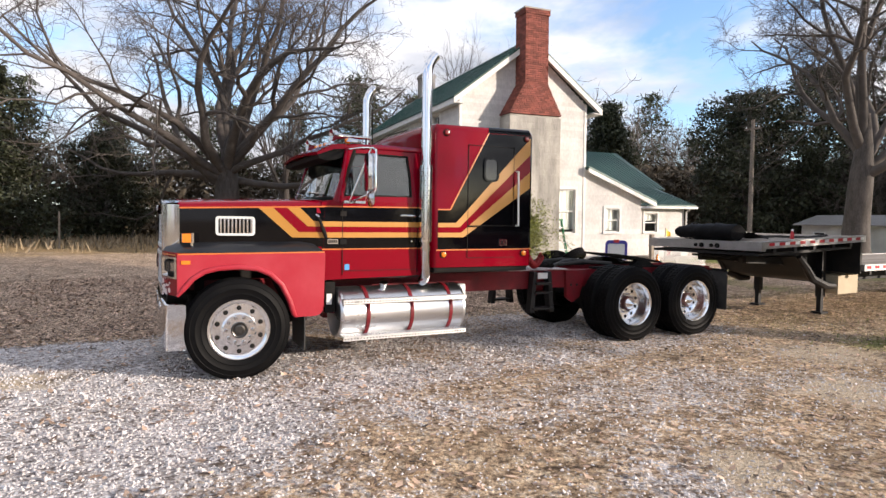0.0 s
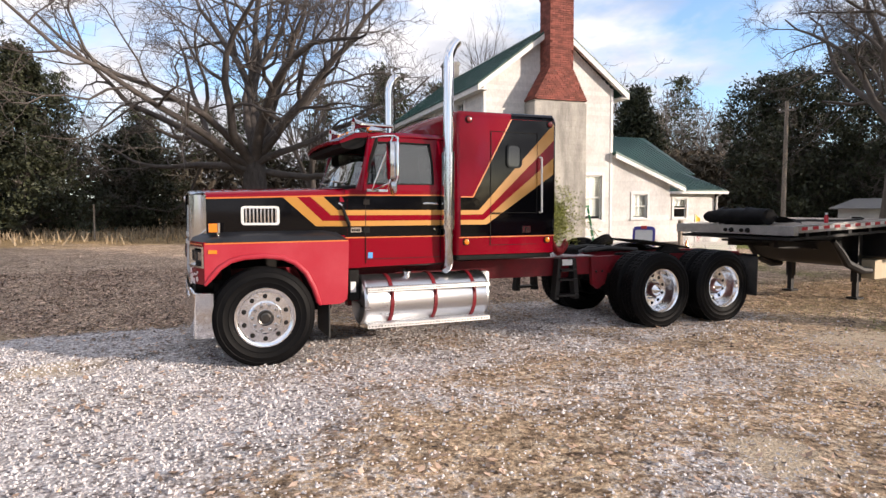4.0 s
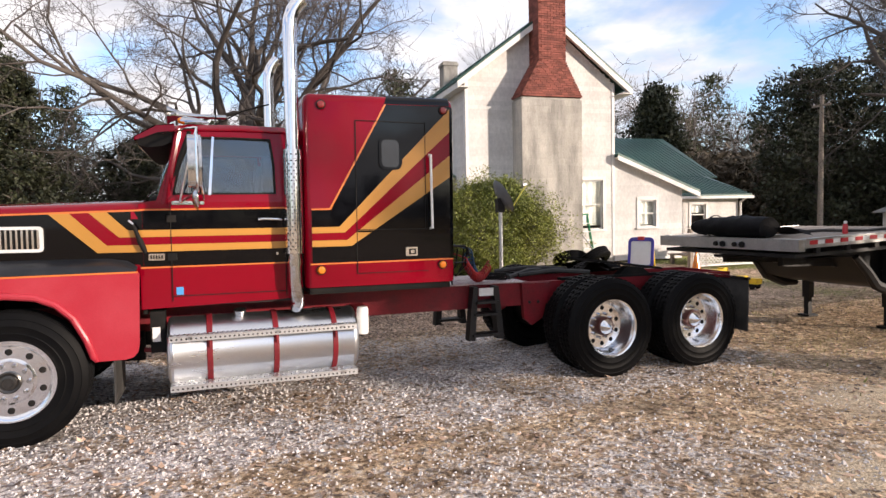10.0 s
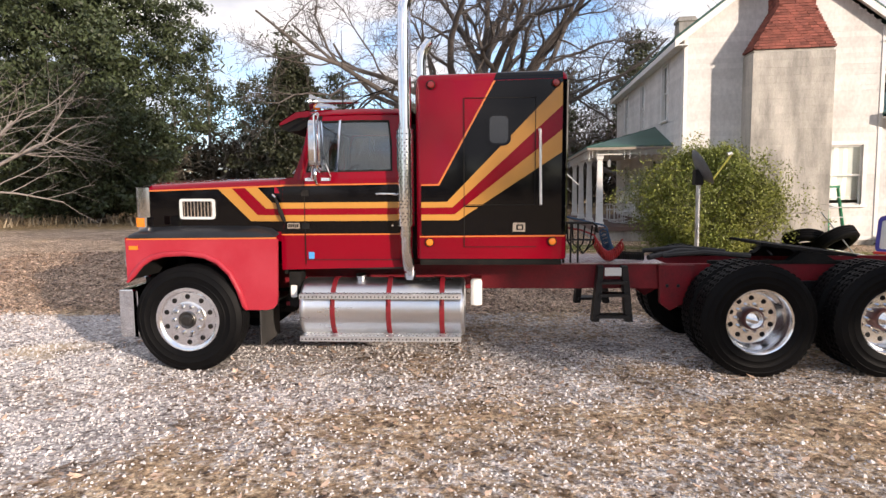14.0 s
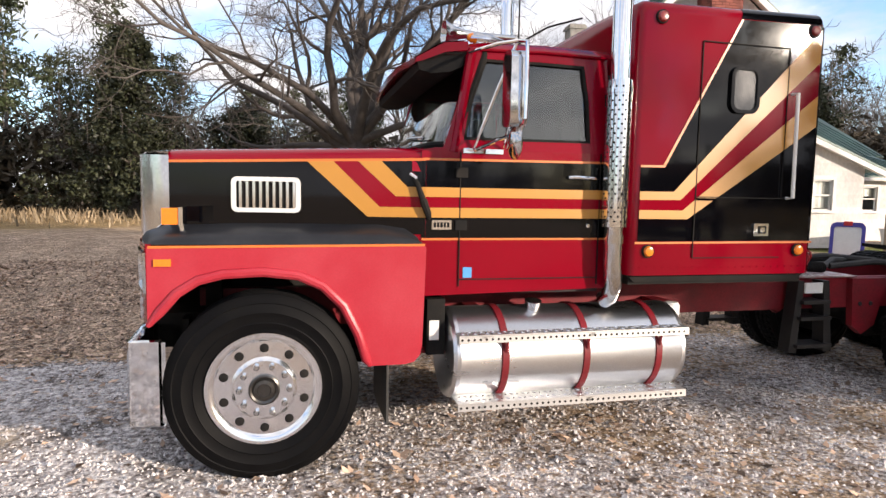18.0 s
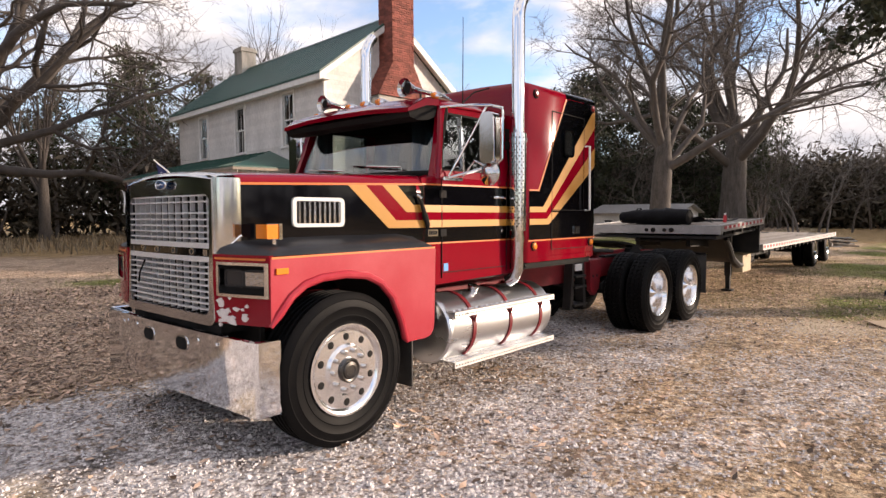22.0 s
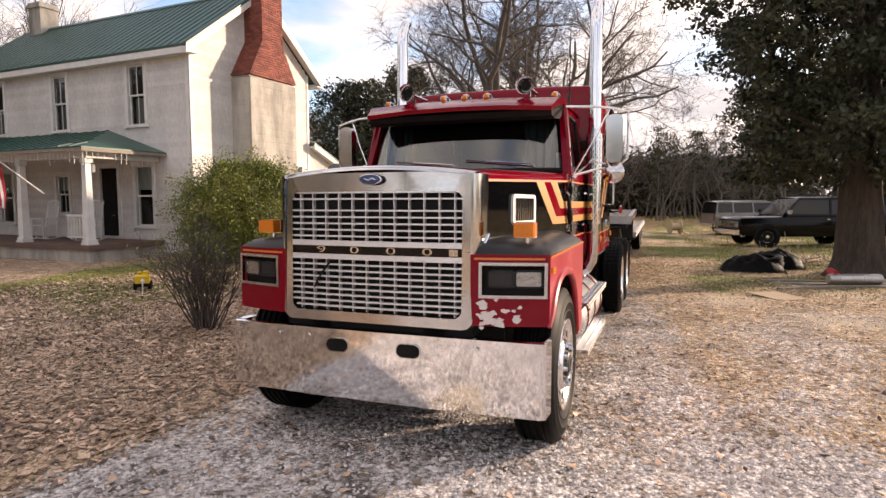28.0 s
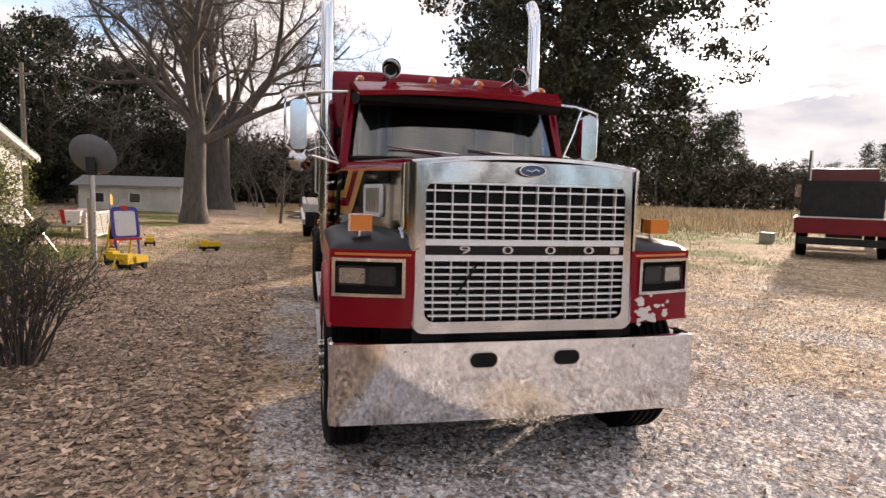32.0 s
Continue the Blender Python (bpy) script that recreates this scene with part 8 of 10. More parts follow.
HOUSE = build_house()
HM = pose(11.05, 18.15, 0, 0, 0, -7.4)


def at_house(u, v, z):
    p = HM @ Vector((u, v, z))
    return p.x, p.y, p.z


def rocking_chair(u, v, turn):
    x, y, z = at_house(u, v, 0.55)
    c = thing("rocking_chair", x, y, z, turn, label="white wooden rocking chair on the porch", category="chair", group="porch rocking chairs")
    for s in (-0.25, 0.25):
        part("rocker", tube(B(), [(-0.45, s, 0.10), (-0.2, s, 0.03), (0.1, s, 0.025), (0.42, s, 0.09)], 0.02, 6), M_TRIM, c)
        part("front_leg", tube(B(), [(-0.22, s, 0.03), (-0.22, s, 0.62)], 0.02, 6), M_TRIM, c)
        part("back_post", tube(B(), [(0.18, s, 0.03), (0.20, s, 0.42), (0.34, s, 1.15)], 0.02, 6), M_TRIM, c)
        part("armrest", boxes((-0.28, 0.26, s - 0.04, s + 0.04, 0.60, 0.63)), M_TRIM, c, bev=0.008)
    part("seat", boxes((-0.26, 0.22, -0.26, 0.26, 0.40, 0.43)), M_TRIM, c, bev=0.01)
    for k in range(7):
        y = -0.21 + k * 0.07
        part("back_slat", tube(B(), [(0.21, y, 0.44), (0.33, y, 1.08)], 0.013, 5), M_TRIM, c)
    part("top_rail", tube(B(), [(0.33, -0.27, 1.10), (0.35, 0, 1.15), (0.33, 0.27, 1.10)], 0.03, 6), M_TRIM, c)
    return c


rocking_chair(-1.1, 2.9, 15)
rocking_chair(-1.1, 4.9, -5)


def flag(x, y, z, turn, kind):
    f = thing("porch_flag", x, y, z, turn, label="striped flag with a blue starred corner on a slanted pole" if kind else "small black and white flag on a pole", category="flag")
    part("pole", tube(B(), [(0.35, 0, -0.35), (-0.65, 0, 0.55)], 0.012, 6), M_WHITE, f)
    red, white, blue = material("flag_red", (0.42, 0.03, 0.04), 0.8), M_TRIM, material("flag_blue", (0.02, 0.03, 0.11), 0.8)
    blackc = material("flag_black", (0.02, 0.02, 0.02), 0.8)

    def cloth(s, t):
        return (-0.62 + 0.55 * s * 0.75 + 0.05 * math.sin(6 * s + 3 * t), 0.06 * math.sin(7 * t + 4 * s), 0.52 - 0.40 * s * 0.9 - 0.78 * t)
    n = 13 if kind else 4
    for i in range(n):
        s0, s1 = i / n, (i + 1) / n
        V, F = [], []
        for j in range(9):
            V += [cloth(s0, j / 8), cloth(s1, j / 8)]
        F = [(2 * j, 2 * j + 1, 2 * j + 3, 2 * j + 2) for j in range(8)]
        raw("stripe", V, F, (red if i % 2 == 0 else white) if kind else (blackc if i % 2 else white), f, smooth=True)
    if kind:
        V, F = [], []
        for j in range(5):
            for q in range(5):
                p = cloth(q / 4 * 7 / 13, j / 4 * 0.42)
                V.append((p[0], p[1] - 0.006, p[2]))
                V.append((p[0], p[1] + 0.006, p[2]))
        for j in range(4):
            for q in range(4):
                for o in (0, 1):
                    a = (j * 5 + q) * 2 + o
                    F.append((a, a + 2, a + 12, a + 10))
        raw("canton", V, F, blue, f, smooth=True)
        for j in range(4):
            for q in range(4):
                p = cloth((q + 0.5) / 4 * 7 / 13, (j + 0.5) / 4 * 0.42)
                part("star", lathe(B(), [(0, 0.003), (0.014, 0.0)], (p[0], p[1] - 0.010, p[2]), (0, -1, 0), 5), M_WHITE, f)
    return f


flag(8.25, 21.09, 2.42, -35, True).scale = (1.55, 1.55, 1.55)
flag(*at_house(-2.75, 8.2, 2.0), -35, False)


# ---- trailer ----
M_DECK = material("weathered_deck_plank", (0.36, 0.31, 0.26), 0.8, second=(0.20, 0.17, 0.15), scale=5, mix=0.7, stretch=(0.25, 4, 4), random_value=0.18, fine=60, fine_amount=0.2)
M_TAPE_R = material("red_reflective_tape", (0.50, 0.02, 0.03), 0.4)
M_TAPE_W = material("white_reflective_tape", (0.78, 0.78, 0.78), 0.4)
M_TARP = material("black_tarpaulin", (0.005, 0.005, 0.006), 0.6, spec=0.08, second=(0.012, 0.012, 0.012), scale=7, mix=0.6, bump=0.4, bump_scale=10)
M_TAN = material("tan_plastic", (0.52, 0.42, 0.28), 0.6)


def build_trailer():
    T = thing("step_deck_trailer", 9.905, 7.686, -0.19, -2.2, label="flat step-deck trailer with worn plank deck, parked on its legs", category="trailer")
    up = lambda x: 1.522 + 0.028 * x
    lo = lambda x: 1.03 - 0.006 * (x - 3.5)
    for k in range(9):
        y = -1.20 + k * 0.268
        part("deck_plank", prism(B(), [(0.39, 0), (3.5, 0), (3.5, 1), (0.39, 1)], lambda x, q: (x, y + 0.258 * q, up(x)), lambda x, q: (x, y + 0.258 * q, up(x) - 0.04)), M_DECK, T, smooth=0)
        part("deck_plank", prism(B(), [(3.56, 0), (14.5, 0), (14.5, 1), (3.56, 1)], lambda x, q: (x, y + 0.258 * q, lo(x)), lambda x, q: (x, y + 0.258 * q, lo(x) - 0.04)), M_DECK, T, smooth=0)
    nose = part("nose_beam", boxes((0.27, 0.39, -1.295, 1.295, up(0.27) - 0.157, up(0.27) + 0.005)), M_RAIL, T, "dull aluminium nose beam", bev=0.012)
    for y in (-0.35, 0.0):
        part("air_coupling", disc_on(B(), (0.268, y - 0.05, up(0) - 0.08), (-1, 0, 0), 0.045, 0.04, 14), M_DARK, nose)
        part("air_coupling", disc_on(B(), (0.268, y + 0.08, up(0) - 0.08), (-1, 0, 0), 0.035, 0.04, 14), M_DARK, nose)
    part("nose_plate", prism(B(), [(0.32, -1.2), (3.2, -1.2), (3.2, 1.2), (0.32, 1.2)], lambda x, y: (x, y, up(x) - 0.20), lambda x, y: (x, y, up(x) - 0.25)), M_STEEL, T)
    for s in (-1, 1):
        for x0, x1, f in ((0.39, 3.52, up), (3.52, 14.6, lo)):
            rail = part("side_rail", prism(B(), [(x0, 0), (x1, 0), (x1, 0.13), (x0, 0.13)], lambda x, h: (x, s * 1.30, f(x) + 0.012 - h), lambda x, h: (x, s * 1.22, f(x) + 0.012 - h)), M_RAIL, T, "aluminium side rail with red and white tape", bev=0.008)
            n = int((x1 - x0) / 0.30)
            for k in range(n):
                a = x0 + 0.08 + k * 0.30
                part("reflector_tape", prism(B(), [(a, 0.03), (a + 0.15, 0.03), (a + 0.15, 0.085), (a, 0.085)], lambda x, h: (x, s * 1.304, f(x) + 0.012 - h), lambda x, h: (x, s * 1.298, f(x) + 0.012 - h)), M_TAPE_R, rail, smooth=0)
                part("reflector_tape", prism(B(), [(a + 0.15, 0.03), (a + 0.28, 0.03), (a + 0.28, 0.085), (a + 0.15, 0.085)], lambda x, h: (x, s * 1.303, f(x) + 0.012 - h), lambda x, h: (x, s * 1.298, f(x) + 0.012 - h)), M_TAPE_W, rail, smooth=0)
            for k in range(int((x1 - x0) / 0.6)):
                a = x0 + 0.3 + k * 0.6
                part("stake_pocket", boxes((a - 0.04, a + 0.04, s * 1.24 - 0.02, s * 1.24 + 0.02, f(a) - 0.20, f(a) - 0.11)), M_STEEL, rail)
        part("main_beam", prism(B(), [(0.9, 1.27), (3.3, 1.34), (3.55, 1.33), (3.55, 0.92), (14.4, 0.86), (14.4, 0.60), (3.3, 0.62), (2.9, 0.80), (2.0, 1.05), (0.9, 1.10)], lambda x, z: (x, s * 0.55, z), lambda x, z: (x, s * 0.47, z)), M_STEEL, T, "black main beam")
        part("gooseneck_brace", tube(B(), [(1.9, s * 0.95, 1.22), (2.15, s * 0.95, 1.0), (2.35, s * 0.95, 0.78), (2.8, s * 0.95, 0.62), (3.1, s * 0.95, 0.60)], [0.05, 0.07, 0.08, 0.08, 0.06], 8), M_STEEL, T)
        leg = part("landing_leg", boxes((3.02, 3.15, s * 0.69 - 0.065, s * 0.69 + 0.065, 0.35, 1.30)), M_STEEL, T, "black landing gear leg", bev=0.01)
        part("inner_leg", boxes((3.04, 3.13, s * 0.69 - 0.045, s * 0.69 + 0.045, 0.04, 0.36)), M_STEEL, leg)
        part("foot", boxes((2.97, 3.20, s * 0.69 - 0.11, s * 0.69 + 0.11, 0.005, 0.045)), M_STEEL, leg)
        for x in (10.9, 13.3):
            w = part("trailer_wheel", tyre(B(), (x, s * 1.08, 0.50), s, 0.50, 0.27, 0.29, 3), M_RUBBER, T, "trailer wheel")
            part("rim", lathe(B(), [(0.29, 0.12), (0.30, 0.135), (0.27, 0.12), (0.25, 0.04), (0.12, 0.03), (0.10, 0.08), (0, 0.085)], (x, s * 1.08, 0.50), (0, s, 0), 28), M_ALU, w)
            part("trailer_wheel", tyre(B(), (x, s * 0.76, 0.50), s, 0.50, 0.27, 0.29, 3), M_RUBBER, T)
    for x in (10.9, 13.3):
        part("axle", tube(B(), [(x, -1.0, 0.5), (x, 1.0, 0.5)], 0.065, 10), M_STEEL, T)
    part("step_riser", boxes((3.50, 3.56, -1.22, 1.22, 0.86, 1.58)), M_STEEL, T, "black riser between the decks")
    part("gooseneck_pan", loft(B(), [[(x, y, z) for y in (-0.95, 0.95)] for x, z in ((0.9, 1.24), (1.9, 1.22), (2.3, 0.80), (2.9, 0.66), (3.5, 0.64))], cap=False), M_STEEL, T)
    part("tool_box", boxes((3.25, 3.95, -0.95, -0.60, 0.42, 0.80)), M_TAN, T, "tan tool box under the deck", bev=0.02)
    part("cross_shaft", tube(B(), [(3.08, -0.69, 0.95), (3.08, 0.69, 0.95)], 0.025, 8), M_STEEL, T)
    part("king_pin_plate", boxes((0.6, 1.6, -0.45, 0.45, 1.20, 1.24)), M_STEEL, T)
    part("rear_bumper", boxes((14.5, 14.6, -1.2, 1.2, 0.45, 0.60), (14.52, 14.58, -1.3, 1.3, 0.80, 0.96)), M_RAIL, T)
    return T


build_trailer()


def build_tarp():
    t = thing("rolled_tarp", 10.42, 7.75, 1.352, -4, label="rolled black tarpaulin on the trailer nose", category="tarp")
    rng = random.Random(6)
    secs = []
    for i in range(15):
        q = i / 14
        y = -0.75 + 1.35 * q
        r0 = 0.15 * (0.75 + 0.4 * math.sin(math.pi * (0.2 + 0.75 * q)))
        secs.append([((r0 + rng.uniform(-0.016, 0.016)) * 1.35 * math.cos(a), y, 0.145 + (r0 + rng.uniform(-0.016, 0.016)) * math.sin(a) * 0.95) for a in [2 * math.pi * k / 16 for k in range(16)]])
    part("roll", loft(B(), secs, close=True), M_TARP, t, smooth=60)
    part("loose_fold", loft(B(), [[(0.1 + 0.08 * i + 0.03 * math.sin(j), -0.78 - 0.05 * i + 0.09 * j, 0.10 - 0.013 * i + 0.045 * math.sin(1.7 * j + i) + 0.03) for j in range(7)] for i in range(6)], cap=False), M_TARP, t, smooth=60)
    for y in (-0.3, 0.25):
        part("tie_strap", lathe(B(), [(0.178, -0.02), (0.186, -0.015), (0.186, 0.015), (0.178, 0.02)], (0, y, 0.145), (0, 1, 0), 20), M_STEEL, t)
    s = thing("cargo_strap", 11.2, 7.0, 1.37, label="loose dark strap and boards on the deck", category="strap")
    part("webbing", tube(B(), [(-0.6, 0.5, 0.04), (-0.2, 0.2, 0.03), (0.3, 0.0, 0.05), (0.9, -0.3, 0.035), (1.5, -0.35, 0.07)], 0.022, 6), M_FLAP, s)
    part("board", boxes((-0.7, 1.0, 0.25, 0.37, 0.02, 0.06)), M_WOOD, s)
    b = thing("bottle", 11.45, 6.62, 1.378, label="small red and white bottle on the deck", category="bottle")
    part("body", lathe(B(), [(0, 0.0), (0.035, 0.003), (0.036, 0.10), (0.022, 0.14), (0.02, 0.15), (0, 0.15)], (0, 0, 0), (0, 0, 1), 14), M_TAPE_R, b)
    part("cap", lathe(B(), [(0.022, 0.15), (0.022, 0.185), (0, 0.19)], (0, 0, 0), (0, 0, 1), 14), M_WHITE, b)


build_tarp()


# ---- vehicles in the yard ----
def vehicle(name, x, y, rz, label, body):
    """An older square-built car: x forward; parts of panels, glass, lamps and wheels."""
    L = 5.1
    V = thing(name, x, y, ground_z(x, y), rz, label=label, category="car")
    hw = 0.98

    def sec(xx, z0, z1, w):
        r = 0.09
        pts = [(-w + 0.04, z0), (-w, z0 + 0.12), (-w, z1 - r), (-w + 0.3 * r, z1 - 0.3 * r), (-w + r, z1)]
        return [(xx, yy, z) for yy, z in pts] + [(xx, -yy, z) for yy, z in pts[::-1]]
    hood_z, belt = 1.06, 1.12
    f = L / 2
    part("body", loft(B(), [sec(f, 0.52, 0.98, hw - 0.06), sec(f - 0.12, 0.42, hood_z, hw - 0.01), sec(f - 1.3, 0.38, hood_z + 0.03, hw), sec(f - 1.5, 0.38, belt, hw), sec(-f + 0.1, 0.40, belt, hw), sec(-f, 0.5, belt - 0.02, hw - 0.03)]), body, V, smooth=35)
    c0, c1 = f - 1.45, -f + 0.05
    roof = 1.78
    for s in (-1, 1):
        fa = lambda xx, z, o=0.0: (xx, s * (hw - 0.03 - 0.13 * (z - belt) / 0.66 + o), z)
        outer = [(c0, belt), (c1, belt), (c1 + 0.12, roof - 0.03), (c0 - 0.58, roof - 0.03)]
        mx = (c0 + c1) / 2 - 0.15
        part("roof_pillar", ring(B(), outer, [(c0 - 0.14, belt + 0.06), (c1 + 0.10, belt + 0.06), (c1 + 0.17, roof - 0.10), (c0 - 0.60, roof - 0.10)], lambda a, z: fa(a, z), lambda a, z: fa(a, z, -0.05)), body, V)
        part("side_glass", prism(B(), [(c0 - 0.13, belt + 0.05), (c1 + 0.09, belt + 0.05), (c1 + 0.16, roof - 0.09), (c0 - 0.59, roof - 0.09)], lambda a, z: fa(a, z, -0.02), lambda a, z: fa(a, z, -0.03)), M_AUTO, V, "dark car glass", smooth=0)
        for m in (mx + 0.3, mx - 0.75):
            part("door_post", prism(B(), [(m, belt), (m + 0.07, belt), (m + 0.05, roof - 0.05), (m - 0.02, roof - 0.05)], lambda a, z: fa(a, z, 0.004), lambda a, z: fa(a, z, -0.04)), body, V)
            part("door_gap", boxes((m + 0.02, m + 0.03, min(s * hw, s * (hw + 0.003)), max(s * hw, s * (hw + 0.003)), 0.5, belt)), M_DARK, V)
            part("door_handle", boxes((m + 0.08, m + 0.2, min(s * hw, s * (hw + 0.02)), max(s * hw, s * (hw + 0.02)), 0.98, 1.01)), M_CHROME, V)
        part("side_trim", boxes((-f + 0.1, f - 0.2, min(s * hw, s * (hw + 0.012)), max(s * hw, s * (hw + 0.012)), 0.70, 0.74)), body, V)
        part("wing_mirror", boxes((c0 - 0.2, c0 - 0.12, min(s * (hw + 0.04), s * (hw + 0.22)), max(s * (hw + 0.04), s * (hw + 0.22)), 1.18, 1.32)), M_CHROME, V, bev=0.02)
        for wx in (f - 0.95, -f + 1.15):
            part("wheel_arch", lathe(B(), [(0.44, 0.0), (0.44, 0.02), (0.0, 0.02)], (wx, s * (hw - 0.012), 0.40), (0, s, 0), 28), M_DARK, V)
            w = part("wheel", tyre(B(), (wx, s * (hw - 0.10), 0.375), s, 0.375, 0.24, 0.21, 3), M_RUBBER, V)
            part("hub_cap", lathe(B(), [(0.21, 0.09), (0.2, 0.11), (0.15, 0.085), (0.08, 0.09), (0.06, 0.12), (0, 0.125)], (wx, s * (hw - 0.10), 0.375), (0, s, 0), 24), M_CHROME, w)
        part("headlight", boxes((f - 0.02, f + 0.015, min(s * 0.58, s * 0.88), max(s * 0.58, s * 0.88), 0.72, 0.90)), M_LAMP, V, bev=0.01)
        part("tail_light", boxes((-f - 0.012, -f + 0.03, min(s * 0.80, s * 0.93), max(s * 0.80, s * 0.93), 0.75, 1.08)), M_REDLENS, V)
    part("roof", loft(B(), [[(xx, yy, z - 0.05 * (yy / 0.86) ** 2) for yy in np.linspace(-0.86, 0.86, 7)] for xx, z in ((c0 - 0.56, roof - 0.02), (c0 - 0.75, roof + 0.02), (c1 + 0.35, roof + 0.02), (c1 + 0.1, roof - 0.03))], cap=False), body, V)
    part("roof_lining", boxes((c1 + 0.15, c0 - 0.65, -0.82, 0.82, roof - 0.10, roof - 0.08)), M_INT, V)
    part("windscreen", prism(B(), [(-0.88, 0), (0.88, 0), (0.80, 1), (-0.80, 1)], lambda yy, q: (c0 - 0.03 - 0.56 * q, yy, belt + 0.02 + 0.60 * q), lambda yy, q: (c0 - 0.06 - 0.56 * q, yy, belt + 0.02 + 0.60 * q)), M_AUTO, V, "dark windscreen", smooth=0)
    part("rear_glass", prism(B(), [(-0.86, 0), (0.86, 0), (0.80, 1), (-0.80, 1)], lambda yy, q: (c1 + 0.02 + 0.12 * q, yy, belt + 0.04 + 0.55 * q), lambda yy, q: (c1 + 0.05 + 0.12 * q, yy, belt + 0.04 + 0.55 * q)), M_AUTO, V, smooth=0)
    part("grille", boxes((f - 0.02, f + 0.012, -0.56, 0.56, 0.68, 0.92)), M_DARK, V)
    for k in range(5):
        part("grille_bar", boxes((f, f + 0.02, -0.56, 0.56, 0.70 + k * 0.05, 0.715 + k * 0.05)), M_CHROME, V)
    part("front_bumper", boxes((f, f + 0.14, -0.98, 0.98, 0.45, 0.62)), M_CHROME, V, bev=0.03)
    part("rear_bumper", boxes((-f - 0.14, -f, -0.98, 0.98, 0.45, 0.62)), M_CHROME, V, bev=0.03)
    part("roof_rack", tube(B(), [(c1 + 0.4, -0.6, roof + 0.06), (c0 - 0.9, -0.6, roof + 0.06)], 0.015, 6), M_STEEL, V)
    return V


M_AUTO = material("dark_car_glass", (0.008, 0.009, 0.010), 0.08, coat=0.0, fine_amount=0.0)
M_CARBLACK = material("black_car_paint", (0.002, 0.002, 0.0025), 0.15, coat=0.0, spec=0.25)
M_CARTAN = material("silver_car_paint", (0.22, 0.205, 0.19), 0.35, 0.4, coat=0.4)
vehicle("suv", 24.4, -0.15, 104, "black long-roofed sport utility car with chrome bumper parked in the yard", M_CARBLACK).scale = (1.12, 1.10, 1.10)
vehicle("station_wagon", 32.4, 0.15, -73, "silver-grey station wagon parked beyond the yard", M_CARTAN).scale = (0.98, 0.98, 1.0)


